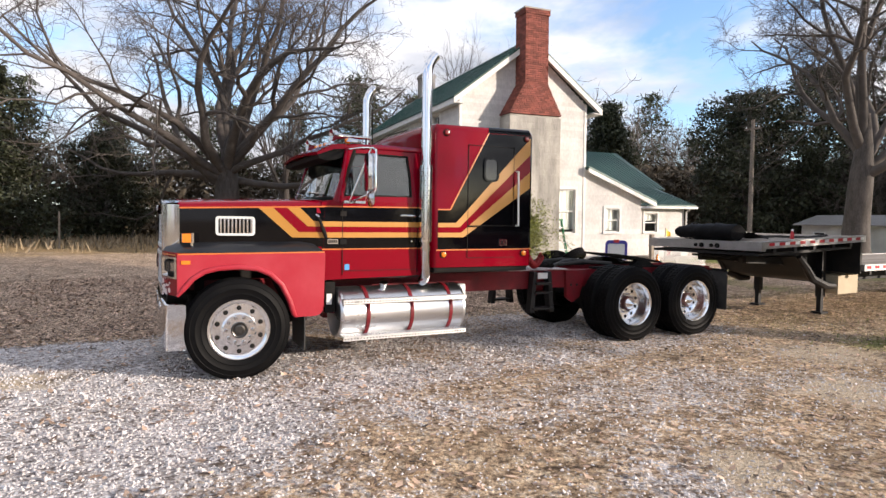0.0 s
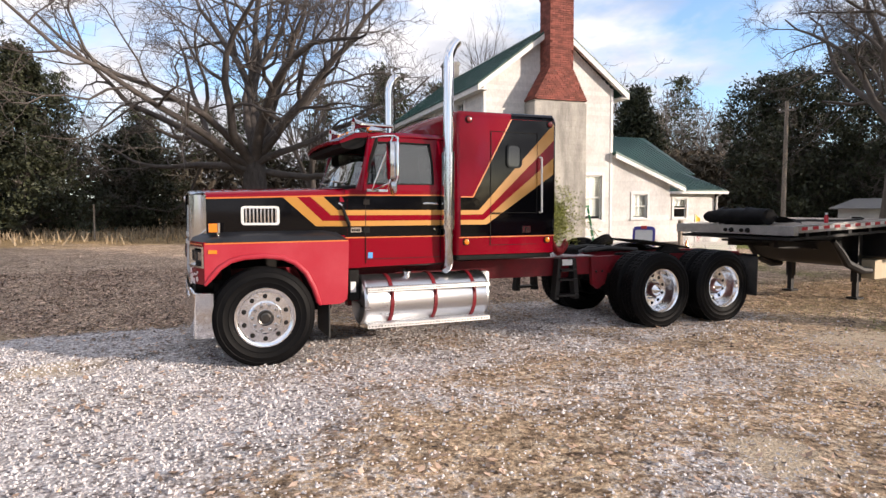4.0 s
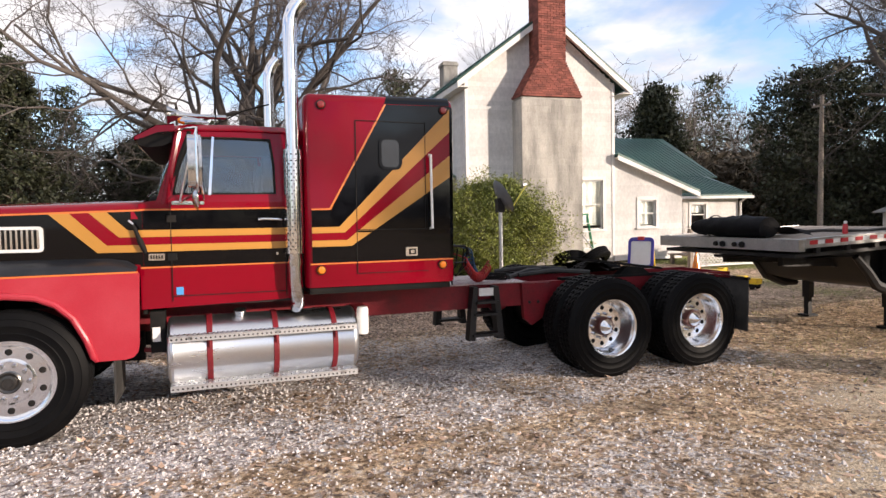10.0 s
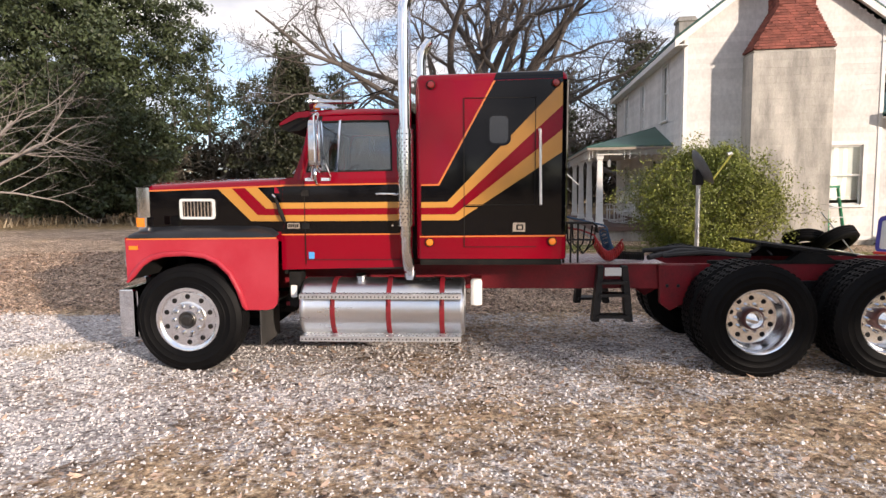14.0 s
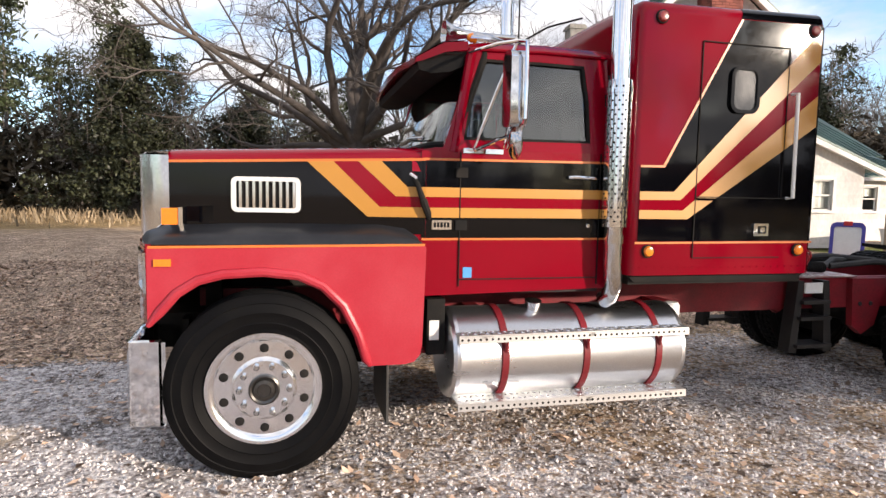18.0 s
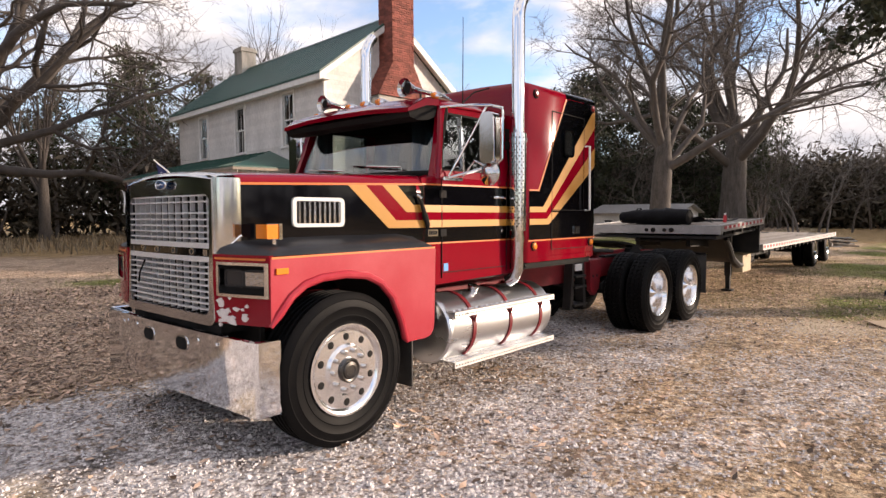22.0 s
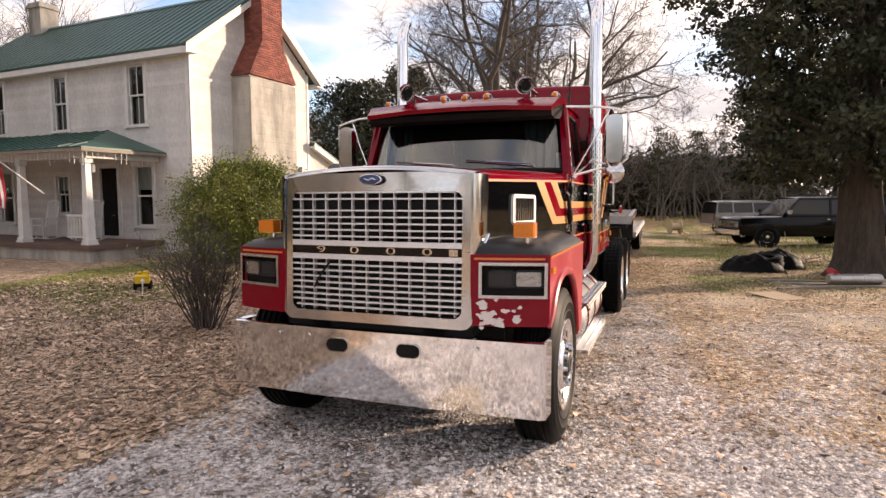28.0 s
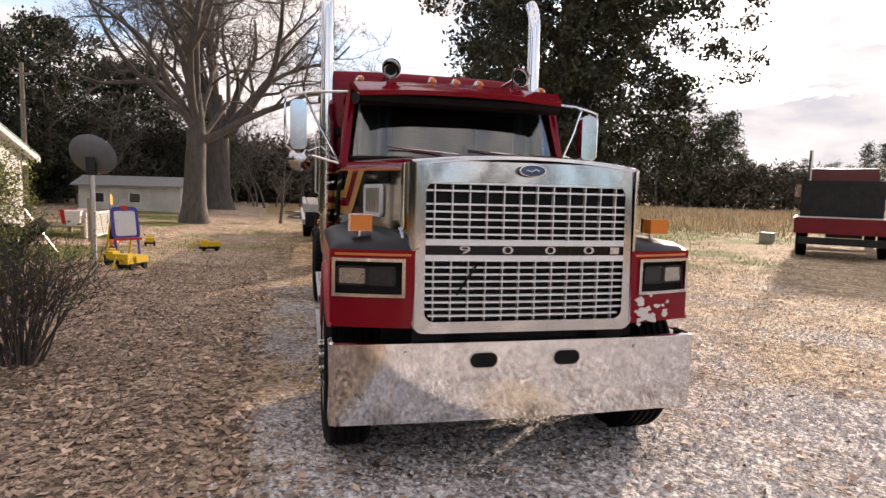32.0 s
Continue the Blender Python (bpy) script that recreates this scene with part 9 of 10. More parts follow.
def build_old_truck():
    T = thing("flatbed_truck", 14.84, -10.65, ground_z(17, -12), -47, label="dark red flatbed truck parked at the meadow", category="truck")
    T.scale = (1.15, 1.15, 1.15)
    part("tail_board", boxes((-3.36, -3.31, -1.22, 1.22, 0.72, 1.16)), M_FRAME, T, "dull red tail board", bev=0.01)
    part("rear_bumper", boxes((-3.46, -3.38, -1.1, 1.1, 0.42, 0.62)), M_STEEL, T, bev=0.015)
    red = material("dull_red_paint", (0.11, 0.02, 0.02), 0.45, coat=0.2)
    part("frame", boxes((-3.2, 2.6, -0.42, 0.42, 0.62, 0.86)), M_STEEL, T)
    part("bed", boxes((-3.3, 0.4, -1.22, 1.22, 0.98, 1.12)), M_DECK, T, "worn plank bed", bev=0.01)
    part("bed_rail", boxes((-3.3, 0.4, -1.25, -1.21, 0.94, 1.14), (-3.3, 0.4, 1.21, 1.25, 0.94, 1.14)), M_RAIL, T)
    part("headboard", boxes((0.36, 0.44, -1.15, 1.15, 1.12, 2.3)), M_STEEL, T)
    part("cab", loft(B(), [[(x, y, z) for y, z in ((-w, 0.75), (-w, 1.75), (-w + 0.12, zt), (w - 0.12, zt), (w, 1.75), (w, 0.75))] for x, w, zt in ((0.55, 1.05, 2.7), (1.6, 1.08, 2.75), (2.05, 1.08, 2.6), (2.3, 1.08, 1.8))], close=True), red, T, "dull red cab", bev=0.03)
    part("windscreen", prism(B(), [(-0.9, 0), (0.9, 0), (0.82, 1), (-0.82, 1)], lambda y, q: (2.31 - 0.24 * q, y, 1.82 + 0.72 * q), lambda y, q: (2.27 - 0.24 * q, y, 1.82 + 0.72 * q)), M_AUTO, T, smooth=0)
    part("hood", loft(B(), [[(x, y, z) for y, z in ((-w, 0.8), (-w, zt - 0.1), (-w + 0.15, zt), (w - 0.15, zt), (w, zt - 0.1), (w, 0.8))] for x, w, zt in ((2.25, 1.0, 1.75), (3.5, 0.85, 1.62))], close=True), red, T, bev=0.03)
    part("grille", boxes((3.5, 3.54, -0.6, 0.6, 0.85, 1.5)), M_OLDCHROME, T)
    part("bumper", boxes((3.6, 3.72, -1.15, 1.15, 0.45, 0.75)), M_OLDCHROME, T, bev=0.02)
    part("exhaust_pipe", tube(B(), [(0.5, 0.95, 0.9), (0.5, 0.95, 3.3)], 0.06, 12), M_OLDCHROME, T)
    for s in (-1, 1):
        part("fender", prism(B(), [(2.3, 0.85), (2.4, 1.15), (2.7, 1.25), (3.4, 1.2), (3.55, 0.85)], lambda x, z: (x, s * 1.15, z), lambda x, z: (x, s * 0.8, z)), red, T, bev=0.04)
        part("side_window", boxes((1.0, 1.75, s * 1.07 - 0.015, s * 1.07 + 0.015, 1.8, 2.4)), M_AUTO, T)
        part("mirror", boxes((2.05, 2.1, min(s * 1.2, s * 1.38), max(s * 1.2, s * 1.38), 1.75, 2.2)), M_OLDCHROME, T, bev=0.02)
        part("mirror_arm", tube(B(), [(2.07, s * 1.05, 1.7), (2.07, s * 1.25, 1.8)], 0.012, 6), M_OLDCHROME, T)
        part("headlight", disc_on(B(), (3.55, s * 0.78, 1.05), (1, 0, 0), 0.1, 0.04, 16), M_LAMP, T)
        part("tail_lamp", disc_on(B(), (-3.31, s * 0.9, 0.9), (-1, 0, 0), 0.05, 0.02, 12), M_REDLENS, T)
        for x in (2.95, -2.1):
            w = part("wheel", tyre(B(), (x, s * 1.02, 0.5), s, 0.5, 0.27, 0.29, 3), M_RUBBER, T)
            part("rim", lathe(B(), [(0.29, 0.10), (0.26, 0.06), (0.1, 0.08), (0, 0.1)], (x, s * 1.02, 0.5), (0, s, 0), 20), M_WHITE, w)
    return T


build_old_truck()


# ---- yard things ----
def sit(name, x, y, rz=0, dz=0.0, **kw):
    return thing(name, x, y, ground_z(x, y) + dz, rz, **kw)


def satellite_dish():
    d = sit("satellite_dish", 9.15, 12.62, label="grey satellite dish on a steel pole", category="satellite dish")
    grey = material("grey_dish_paint", (0.15, 0.155, 0.16), 0.5, second=(0.10, 0.105, 0.11))
    part("pole", tube(B(), [(0, 0, -0.2), (0, 0, 1.95)], 0.045, 12), M_TANK, d, "galvanised pole")
    ax = Vector((0.86, -0.15, 0.48)).normalized()
    c = Vector((0.05, 0, 2.22))
    part("reflector", lathe(B(), [(0, -0.085), (0.14, -0.07), (0.27, -0.03), (0.385, 0.027), (0.39, 0.035), (0.27, -0.018), (0.14, -0.06), (0, -0.075)], c, ax, 36), grey, d)
    part("bracket", boxes((-0.09, 0.07, -0.07, 0.07, 1.88, 2.19)), M_STEEL, d, bev=0.01)
    low = c + Vector((0.16, -0.06, -0.31))
    tip = c + ax * 0.60 + Vector((0.05, 0, -0.02))
    part("feed_arm", tube(B(), [low, tip], 0.018, 8), material("yellow_feed_arm", (0.55, 0.50, 0.08), 0.5), d, "yellow feed arm")
    part("feed_horn", tube(B(), [tip, tip - ax * 0.10 + Vector((0, 0, 0.03))], [0.03, 0.045], 10), M_TANK, d)
    return d


satellite_dish()


def easel():
    e = sit("toy_easel", 13.55, 13.1, 215, label="child's plastic easel with white board, blue frame and red tray", category="easel")
    blue, red, yel = material("blue_plastic", (0.05, 0.04, 0.30), 0.4), material("red_plastic", (0.55, 0.03, 0.03), 0.4), material("yellow_plastic", (0.75, 0.50, 0.03), 0.4)
    tilt = lambda y, z, o=0.0: (0.24 - 0.19 * z + o, y, z)
    part("frame", ring(B(), rrect(-0.32, 0.32, 0.42, 1.20, 0.12, 4), rrect(-0.25, 0.25, 0.50, 1.10, 0.05, 4), lambda y, z: tilt(y, z, 0.025), lambda y, z: tilt(y, z, -0.025)), blue, e, bev=0.01)
    part("board", prism(B(), rrect(-0.255, 0.255, 0.495, 1.105, 0.05, 4), lambda y, z: tilt(y, z, 0.010), lambda y, z: tilt(y, z, -0.010)), M_WHITE, e, "white drawing board")
    part("tray", boxes((0.14, 0.30, -0.30, 0.30, 0.40, 0.45)), red, e, bev=0.012)
    for y in (-0.27, 0.27):
        part("front_leg", tube(B(), [tilt(y, 0.45), tilt(y, 0.0)], 0.03, 8), blue, e)
        part("rear_leg", tube(B(), [(0.02, y, 1.10), (-0.36, y, 0.0)], 0.03, 8), yel, e, "yellow rear leg")
    part("rear_board", prism(B(), rrect(-0.27, 0.27, 0.40, 1.08, 0.05, 3), lambda y, z: (0.02 - 0.345 * (1.10 - z), y, z), lambda y, z: (0.05 - 0.345 * (1.10 - z), y, z)), M_DARK, e)
    part("clip", boxes((0.01, 0.06, -0.08, 0.08, 1.13, 1.22)), red, e, bev=0.01)
    return e


easel()
M_TOYY = material("yellow_toy_plastic", (0.72, 0.46, 0.02), 0.4)


def toy_digger(x, y, rz, s=1.0):
    t = sit("toy_truck", x, y, rz, label="yellow and black toy construction truck on the grass", category="toy", group="yellow toys in the yard")
    part("chassis", boxes((-0.24 * s, 0.24 * s, -0.10 * s, 0.10 * s, 0.06 * s, 0.11 * s)), M_DARK, t, bev=0.01)
    part("cab", boxes((0.04 * s, 0.20 * s, -0.09 * s, 0.09 * s, 0.11 * s, 0.28 * s)), M_TOYY, t, bev=0.02)
    part("dump_bed", loft(B(), [[(a * s, b * s, c * s) for a, b in ((-0.26, -0.11), (0.02, -0.11), (0.02, 0.11), (-0.26, 0.11))] for c in (0.12, 0.24)], close=True), M_TOYY, t, bev=0.01)
    part("arm", tube(B(), [(0.2 * s, 0, 0.16 * s), (0.36 * s, 0, 0.25 * s), (0.44 * s, 0, 0.06 * s)], 0.018 * s, 6), M_TOYY, t)
    for wx in (-0.16, 0.14):
        for wy in (-0.11, 0.11):
            part("wheel", lathe(B(), [(0, -0.03), (0.055, -0.03), (0.065, -0.02), (0.065, 0.02), (0.055, 0.03), (0, 0.03)], (wx * s, wy * s, 0.065 * s), (0, 1, 0), 14), M_DARK, t)
    return t


for x, y, r, s in ((5.95, 15.1, 40, 1.1), (11.0, 12.4, 150, 1.2), (11.6, 12.8, 60, 1.1), (12.4, 13.1, 20, 1.0), (15.2, 11.3, 100, 1.1), (16.2, 13.0, 10, 1.0)):
    toy_digger(x, y, r, s)
wf = sit("ground_spike", 5.4, 14.6, label="small white garden marker in the grass", category="marker")
part("stake", tube(B(), [(0, 0, -0.05), (0.02, 0, 0.22)], 0.012, 6), M_WHITE, wf)
part("head", lathe(B(), [(0, 0.2), (0.03, 0.21), (0.035, 0.25), (0, 0.28)], (0.02, 0, 0), (0, 0, 1), 8), M_WHITE, wf)


def loose_tyre(x, y, rz, tilt, r, label):
    t = sit("old_tyre", x, y, rz, label=label, category="tyre", group="old tyres by the house")
    bm = tyre(B(), (0, 0, 0), 1, r, 0.28, r * 0.56, 3)
    bmesh.ops.rotate(bm, verts=bm.verts, matrix=Matrix.Rotation(radians(tilt), 3, "X"), cent=(0, 0, 0))
    low = min(v.co.z for v in bm.verts)
    bmesh.ops.translate(bm, verts=bm.verts, vec=(0, 0, -low))
    part("rubber", bm, M_RUBBER, t)
    return t


loose_tyre(13.66, 15.2, 20, 50, 0.52, "worn truck tyre leaning by the house wall")
loose_tyre(13.15, 15.6, -20, 58, 0.50, "worn truck tyre leaning by the house wall")
loose_tyre(12.2, 15.3, 0, 90, 0.5, "worn truck tyre lying flat in the grass")
rod = sit("steel_rod", 13.6, 14.95, label="thin steel rod leaning on a tyre", category="rod")
part("bar", tube(B(), [(0.3, -0.3, 0.0), (-0.35, 0.2, 1.15)], 0.015, 6), M_TANK, rod)


def step_ladder():
    x, y, _ = at_house(4.05, -0.55, 0)
    l = sit("step_ladder", x, y, -7.4, label="green fibreglass step ladder leaning on the wall", category="ladder")
    green = material("green_fibreglass", (0.02, 0.20, 0.09), 0.5)
    for s in (-1, 1):
        part("rail", tube(B(), [(s * 0.22, 0, 0), (s * 0.15, 0.42, 1.65)], 0.028, 6), green, l)
        part("rear_rail", tube(B(), [(s * 0.20, 0.08, 0), (s * 0.14, 0.46, 1.62)], 0.02, 6), green, l)
    for k in range(5):
        q = (k + 1) / 6
        part("step", boxes((-0.21 + 0.06 * q, 0.21 - 0.06 * q, 0.42 * q - 0.04, 0.42 * q + 0.04, 1.65 * q - 0.012, 1.65 * q + 0.012)), M_TANK, l)
    part("top_cap", boxes((-0.17, 0.17, 0.36, 0.52, 1.64, 1.70)), green, l)
    return l


step_ladder()


def lattice_fence():
    f = sit("lattice_fence", 17.2, 14.9, -5, label="low white diagonal lattice fence near the house", category="fence")
    L, Hh = 2.6, 0.75
    part("top_rail", boxes((0, L, -0.02, 0.02, Hh, Hh + 0.05)), M_TRIM, f)
    part("bottom_rail", boxes((0, L, -0.02, 0.02, 0.05, 0.10)), M_TRIM, f)
    for k in range(-6, 22):
        for s in (-1, 1):
            a = k * 0.13
            x0, x1 = (a, a + 0.65) if s > 0 else (a + 0.65, a)
            q0, q1 = max(0, min(1, (0 - x0) / (x1 - x0))), max(0, min(1, (L - x0) / (x1 - x0)))
            lo_, hi_ = min(q0, q1), max(q0, q1)
            if hi_ - lo_ < 0.05:
                continue
            p0, p1 = x0 + (x1 - x0) * lo_, x0 + (x1 - x0) * hi_
            z0, z1 = 0.1 + 0.65 * lo_, 0.1 + 0.65 * hi_
            part("lath", prism(B(), [(p0 - 0.018, z0), (p0 + 0.018, z0), (p1 + 0.018, z1), (p1 - 0.018, z1)], lambda x, z: (x, 0.004 * s - 0.004, z), lambda x, z: (x, 0.004 * s + 0.004, z)), M_TRIM, f, smooth=0)
    p = sit("fence_post", 16.9, 14.7, label="weathered square wooden fence post", category="post")
    part("post", boxes((-0.06, 0.06, -0.06, 0.06, -0.2, 1.25)), M_WOOD, p, bev=0.008)
    o = sit("traffic_cone", 16.4, 14.0, dz=0.0, label="orange traffic cone by the fence", category="cone")
    part("cone", lathe(B(), [(0.14, 0.03), (0.03, 0.62), (0, 0.63)], (0, 0, 0), (0, 0, 1), 16), M_AMBER, o)
    part("base", boxes((-0.18, 0.18, -0.18, 0.18, 0, 0.03)), M_AMBER, o)
    d = sit("low_deck", 18.8, 15.6, -5, label="low weathered wooden deck by the back room", category="deck")
    for k in range(10):
        part("deck_board", boxes((-1.2, 1.2, -0.7 + k * 0.14, -0.57 + k * 0.14, 0.32, 0.36)), M_WOOD, d)
    for x in (-1.1, 1.1):
        for y in (-0.6, 0.6):
            part("deck_post", boxes((x - 0.05, x + 0.05, y - 0.05, y + 0.05, -0.1, 0.32)), M_WOOD, d)
    for x, y, m, lb in ((18.2, 15.5, M_WHITE, "white plastic storage bin on the deck"), (18.8, 15.8, M_TAPE_R, "red plastic storage bin on the deck"), (19.4, 15.5, M_WHITE, "white plastic storage bin on the deck")):
        b = sit("storage_bin", x, y, 10, 0.36, label=lb, category="bin", group="bins on the deck")
        part("tub", loft(B(), [[(sx * w, sy * w * 0.7, z) for sx, sy in ((-1, -1), (1, -1), (1, 1), (-1, 1))] for z, w in ((0, 0.24), (0.40, 0.30))], close=True), m, b, bev=0.02)
        part("lid", boxes((-0.32, 0.32, -0.23, 0.23, 0.40, 0.44)), m, b, bev=0.012)
    fl = sit("yard_flag", 17.0, 14.2, label="small yellow garden flag on a stick", category="flag")
    part("stick", tube(B(), [(0, 0, -0.1), (0, 0, 1.5)], 0.012, 6), M_WOOD, fl)
    part("cloth", loft(B(), [[(0.04 + 0.05 * i, 0.03 * math.sin(i), 1.5 - 0.30 * j - 0.04 * i) for i in range(5)] for j in range(2)], cap=False), M_TOYY, fl)


lattice_fence()


def utility_pole():
    p = sit("utility_pole", 33.8, 22.1, label="weathered wooden utility pole", category="pole")
    part("pole", tube(B(), [(0, 0, -0.3), (0.03, 0, 7.6)], [0.15, 0.10], 12), M_WOOD, p)
    part("crossbar", boxes((-0.05, 0.05, -0.5, 0.5, 7.0, 7.1)), M_WOOD, p)
    for y in (-0.4, 0.4):
        part("insulator", lathe(B(), [(0.03, 0), (0.05, 0.04), (0.03, 0.1), (0, 0.12)], (0, y, 7.1), (0, 0, 1), 10), M_WHITE, p)


utility_pole()


def outbuilding():
    s = sit("white_shed", 36.0, 14.9, dz=-0.12, label="low white block shed with dark windows", category="shed")
    s.scale = (1.1, 1.12, 0.84)
    white = material("whitewashed_block", (0.60, 0.58, 0.54), 0.85, second=(0.42, 0.40, 0.37), scale=1.2, mix=0.7)
    west = lambda a, z, o: (-o, a, z)
    op = [(1.9, 2.5, 0.75, 1.45), (3.6, 4.2, 0.75, 1.45)]
    bm = B()
    cuts = [0, 1.9, 2.5, 3.6, 4.2, 4.8]
    for c0, c1 in zip(cuts, cuts[1:]):
        for z0, z1 in (((0, 0.75), (1.45, 1.95)) if any(abs(c0 - o[0]) < 1e-6 for o in op) else ((0, 1.95),)):
            box(bm, 0, 0.15, c0, c1, z0 - 0.1 if z0 == 0 else z0, z1)
    part("wall", bm, white, s)
    part("wall", boxes((0.15, 4.0, 0.0, 0.15, -0.1, 1.95)), white, s)
    part("wall", boxes((0.15, 4.0, 4.65, 4.8, -0.1, 1.95)), white, s)
    part("wall", boxes((3.85, 4.0, 0.15, 4.65, -0.1, 1.95)), white, s)
    for o in op:
        w = part("window", ring(B(), [(o[0], o[2]), (o[1], o[2]), (o[1], o[3]), (o[0], o[3])], [(o[0] + 0.05, o[2] + 0.05), (o[1] - 0.05, o[2] + 0.05), (o[1] - 0.05, o[3] - 0.05), (o[0] + 0.05, o[3] - 0.05)], lambda a, z: west(a, z, 0.01), lambda a, z: west(a, z, -0.06)), M_TRIM, s)
        part("pane", boxes((0.03, 0.04, o[0] + 0.04, o[1] - 0.04, o[2] + 0.04, o[3] - 0.04)), M_AUTO, w)
    part("gable", prism(B(), [(0, 1.95), (4.0, 1.95), (2.0, 2.5)], lambda x, z: (x, 0.0, z), lambda x, z: (x, 0.15, z)), white, s)
    part("roof", prism(B(), [(-0.3, 1.90), (2.0, 2.56), (4.3, 1.90), (4.3, 1.96), (2.0, 2.63), (-0.3, 1.97)], lambda x, z: (x, -0.3, z), lambda x, z: (x, 5.1, z)), material("grey_tin_roof", (0.32, 0.31, 0.30), 0.5, 0.5), s, "grey tin roof")
    d = part("shed_door", boxes((1.2, 2.1, -0.03, 0.0, 0, 1.8)), M_TRIM, s, "white shed door")
    part("door_handle", boxes((1.28, 1.32, -0.06, -0.03, 0.85, 0.98)), M_DARK, d)


outbuilding()


def yard_clutter():
    rng = random.Random(12)
    h = sit("tarp_heap", 14.5, 3.3, label="heap of black tarpaulin and rubber on the grass", category="heap")
    V, F = [], []
    n = 22
    for j in range(n):
        for i in range(n):
            u, v = i / (n - 1) * 2 - 1, j / (n - 1) * 2 - 1
            e = max(0.0, 1 - u * u - v * v)
            V.append((u * 0.55, v * 0.78, 0.55 * e ** 0.6 * (0.75 + 0.45 * noise.noise(Vector((u * 2.3, v * 3.1, 1)))) + 0.06 * noise.noise(Vector((u * 7, v * 9, 4))) * (e > 0)))
    F = [(j * n + i, j * n + i + 1, (j + 1) * n + i + 1, (j + 1) * n + i) for j in range(n - 1) for i in range(n - 1)]
    raw("cover", V, F, M_TARP, h, smooth=True)
    raw("rear_fold", [(0.95 + x * 1.1, -0.75 + y * 0.9, z * 1.15) for x, y, z in V], F, M_TARP, h, smooth=True)
    loose_tyre(14.7, 3.0, 30, 80, 0.48, "worn tyre half under the black heap")
    bp = sit("brush_pile", 16.4, 2.0, label="small pile of cut brush and branches", category="brush")
    V, F = [], []
    r2 = np.random.default_rng(3)
    for k in range(60):
        a = np.array((r2.normal(0, 0.4), r2.normal(0, 0.5), 0.05))
        d = r2.normal(0, 1, 3) * (0.6, 0.6, 0.35)
        d[2] = abs(d[2])
        prism_chain(V, F, [a, a + d * 0.6, a + d], [0.012, 0.009, 0.004], 4)
    quad_mesh("branches", V, F, M_WOOD, bp)
    for k, (x, y, r, L) in enumerate(((12.0, 2.1, 100, 2.6), (11.7, 1.7, 108, 2.9), (12.4, 2.4, 95, 2.2), (11.2, 2.8, 120, 1.4))):
        b = sit("lumber_board", x, y, r, 0.0, label="weathered board lying on the ground", category="board", group="boards by the cedar")
        part("board", boxes((-L / 2, L / 2, -0.08, 0.08, 0.0, 0.045)), M_WOOD, b, bev=0.004)
    cy = sit("metal_cylinder", 11.9, 1.75, 104, 0.045, label="dull metal cylinder lying on the boards", category="cylinder")
    part("drum", lathe(B(), [(0, -0.55), (0.10, -0.55), (0.11, -0.53), (0.11, -0.2), (0.118, -0.19), (0.118, -0.15), (0.11, -0.14), (0.11, 0.3), (0.118, 0.31), (0.118, 0.35), (0.11, 0.36), (0.11, 0.53), (0.10, 0.55), (0, 0.55)], (0, 0, 0.118), (1, 0, 0), 20), M_RAIL, cy)
    ball = sit("red_bucket", 13.5, 1.7, label="small red plastic bucket tipped over", category="bucket")
    part("shell", lathe(B(), [(0, -0.12), (0.08, -0.12), (0.11, 0.12), (0.10, 0.12), (0.075, -0.1), (0, -0.1)], (0, 0, 0.105), (0.9, 0.3, 0.1), 16), M_TAPE_R, ball)
    ply = sit("plywood_sheet", 9.6, 3.7, 35, label="pale plywood offcut on the ground", category="plywood")
    part("sheet", prism(B(), [(-0.42, -0.3), (0.38, -0.34), (0.45, 0.28), (-0.36, 0.32)], lambda a, b: (a, b, 0.02 + 0.03 * (a > 0)), lambda a, b: (a, b, 0.008 + 0.03 * (a > 0))), material("pale_plywood", (0.48, 0.36, 0.24), 0.8, scale=6, stretch=(0.3, 3, 1)), ply)
    pal = sit("dark_crate", 13.1, 0.35, 20, label="dark slatted crate leaning by the cedar", category="crate")
    for k in range(8):
        part("slat", boxes((-0.35, 0.35, -0.02, 0.0, 0.06 + k * 0.11, 0.13 + k * 0.11)), M_STEEL, pal)
    for x in (-0.33, 0.0, 0.33):
        part("upright", boxes((x - 0.03, x + 0.03, 0.0, 0.04, 0, 0.95)), M_STEEL, pal)
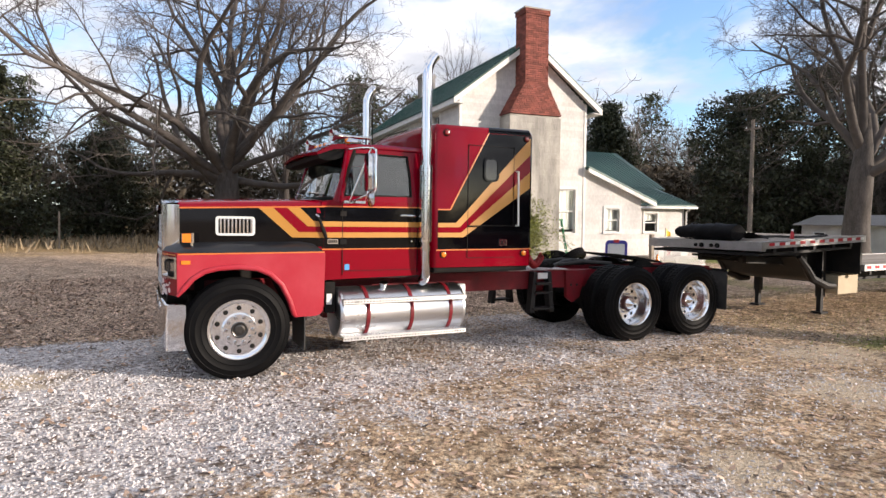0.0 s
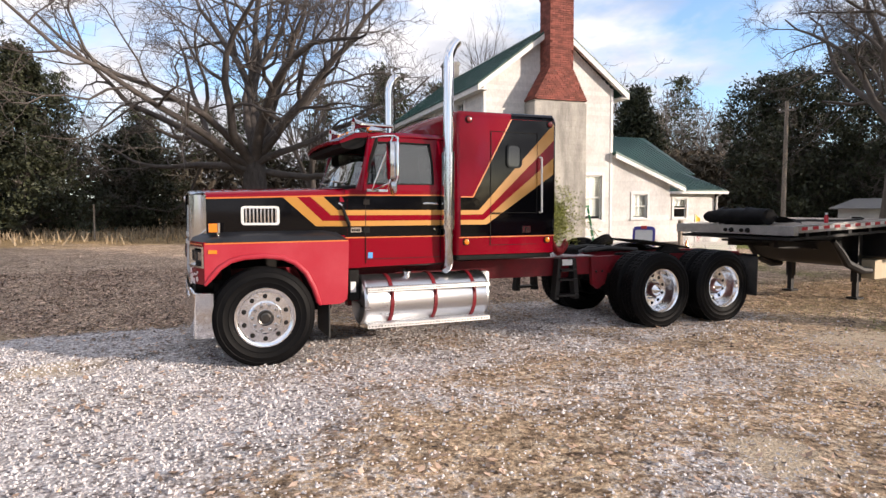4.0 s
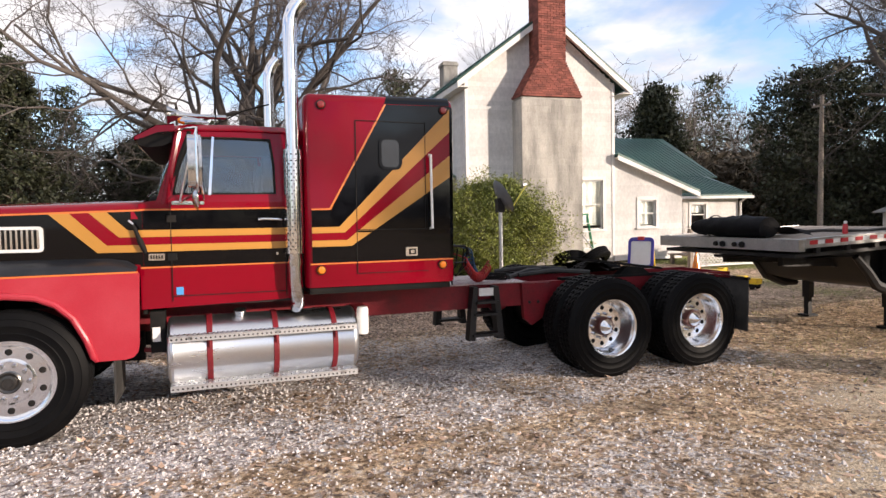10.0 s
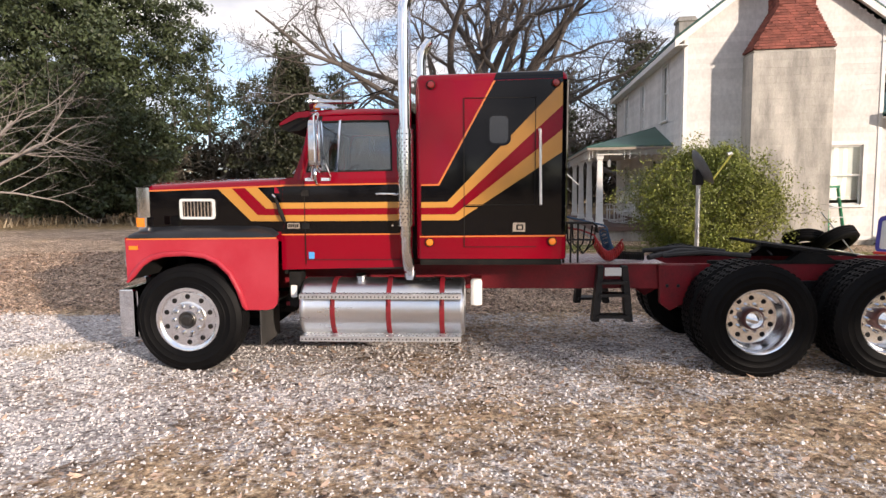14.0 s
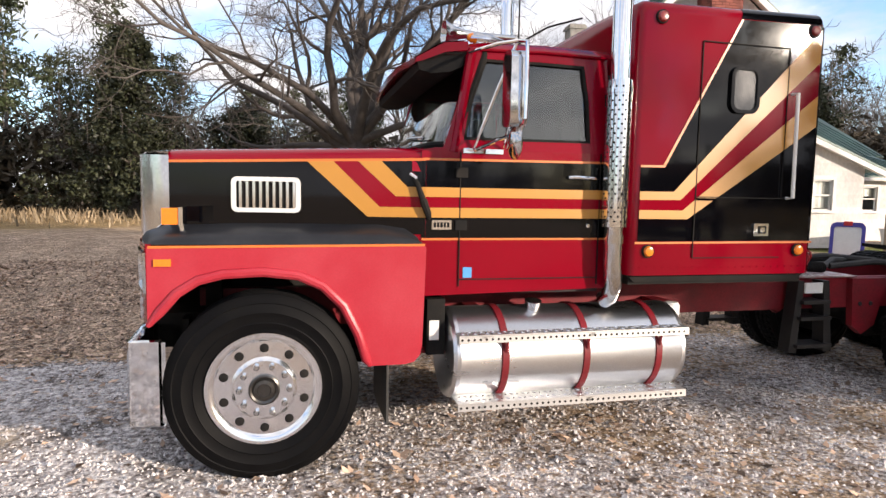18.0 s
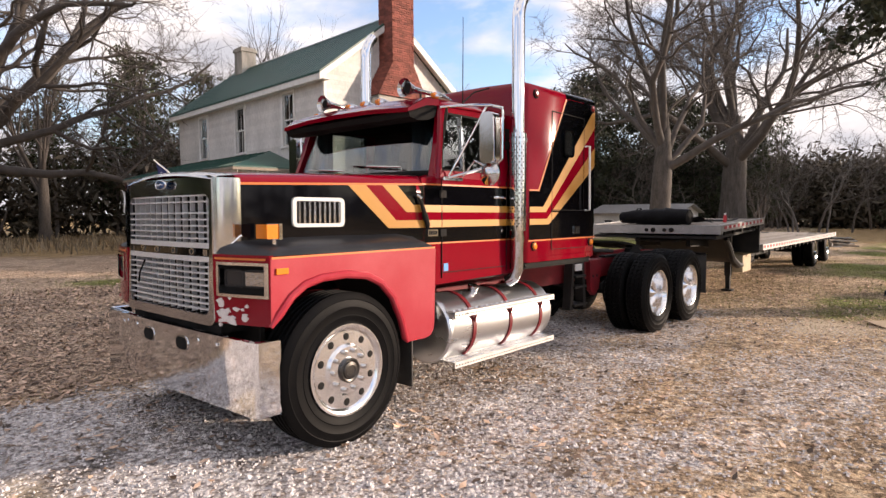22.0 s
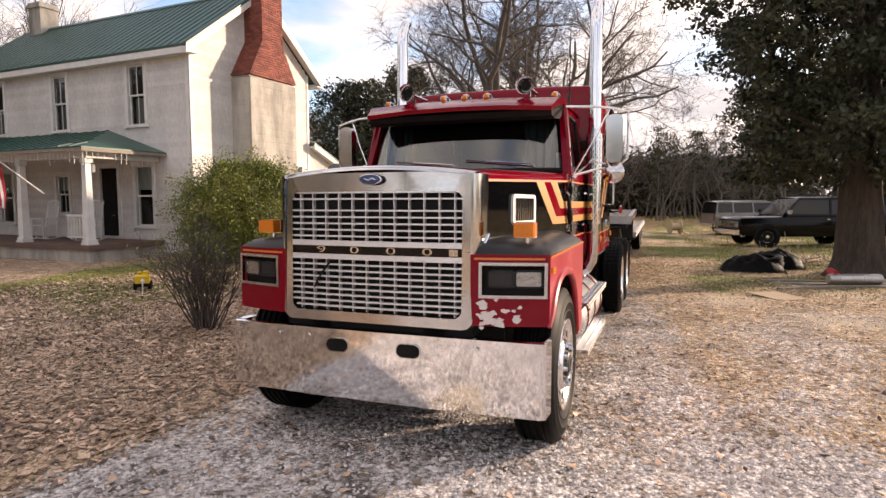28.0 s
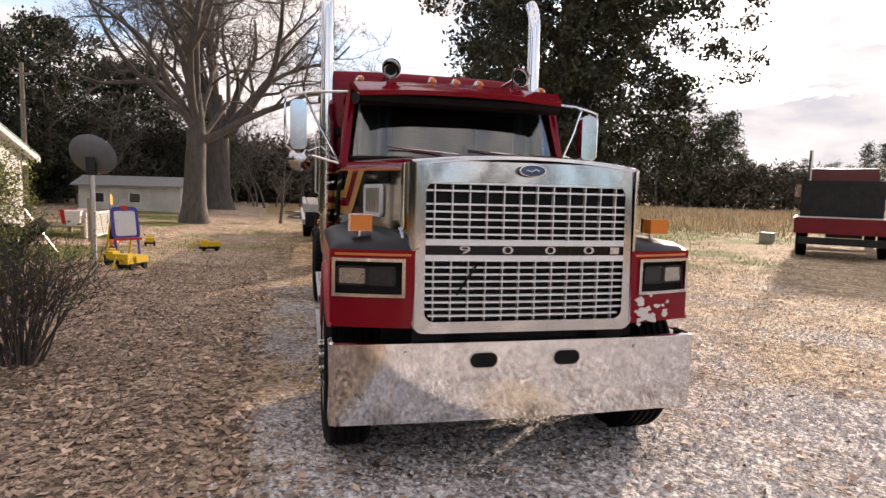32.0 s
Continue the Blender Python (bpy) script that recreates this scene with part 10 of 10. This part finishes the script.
    for k in range(7):
        x, y = 12.6 + rng.uniform(-0.6, 0.6), 0.9 + rng.uniform(-0.5, 0.4)
        r = sit("stone", x, y, rng.uniform(0, 360), label="rounded pale stone by the cedar", category="stone", group="stones by the cedar")
        bm = lathe(B(), [(0, -0.3), (0.7, -0.2), (1, 0.1), (0.75, 0.45), (0, 0.6)], (0, 0, 0), (0, 0, 1), 9)
        bmesh.ops.scale(bm, vec=(0.12, 0.09, 0.09), verts=bm.verts)
        bmesh.ops.translate(bm, verts=bm.verts, vec=(0, 0, 0.02))
        part("stone_body", bm, M_BLOCK, r)
    reel = sit("cable_reel", 32.0, 4.1, 18, label="tan wooden cable reel in the yard", category="reel")
    part("drum", lathe(B(), [(0, -0.30), (0.38, -0.30), (0.38, -0.25), (0.20, -0.24), (0.20, 0.24), (0.38, 0.25), (0.38, 0.30), (0, 0.30)], (0, 0, 0.38), (0, 1, 0), 24), M_TAN, reel)
    for k, (x, y) in enumerate(((31.0, 7.2), (33.5, 6.6), (34.2, 8.0))):
        j = sit("scrap_pile", x, y, 40 * k, label="low pile of scrap wood and metal", category="scrap", group="scrap in the yard")
        for q in range(9):
            z = 0.04 + 0.05 * q
            L = rng.uniform(0.5, 1.1)
            bm = boxes((-L, L, -0.07, 0.07, z - 0.045, z + 0.01))
            bmesh.ops.rotate(bm, verts=bm.verts, matrix=Matrix.Rotation(rng.uniform(0, 3.1), 3, "Z"), cent=(0, 0, 0))
            part("scrap_board", bm, (M_WOOD, M_STEEL, M_RAIL)[q % 3], j)
    bx = sit("grey_bin", 19.0, -11.4, 20, label="small grey bin in the meadow", category="bin")
    part("tub", boxes((-0.25, 0.25, -0.2, 0.2, 0.0, 0.38)), M_RAIL, bx, bev=0.03)
    part("lid", boxes((-0.27, 0.27, -0.22, 0.22, 0.38, 0.42)), M_BLUE, bx, bev=0.01)
    fp = sit("field_post", -1.5, 33.0, label="thin weathered post in the field", category="post")
    part("post", tube(B(), [(0, 0, -0.2), (0.03, 0, 1.7)], 0.04, 8), M_WOOD, fp)


yard_clutter()
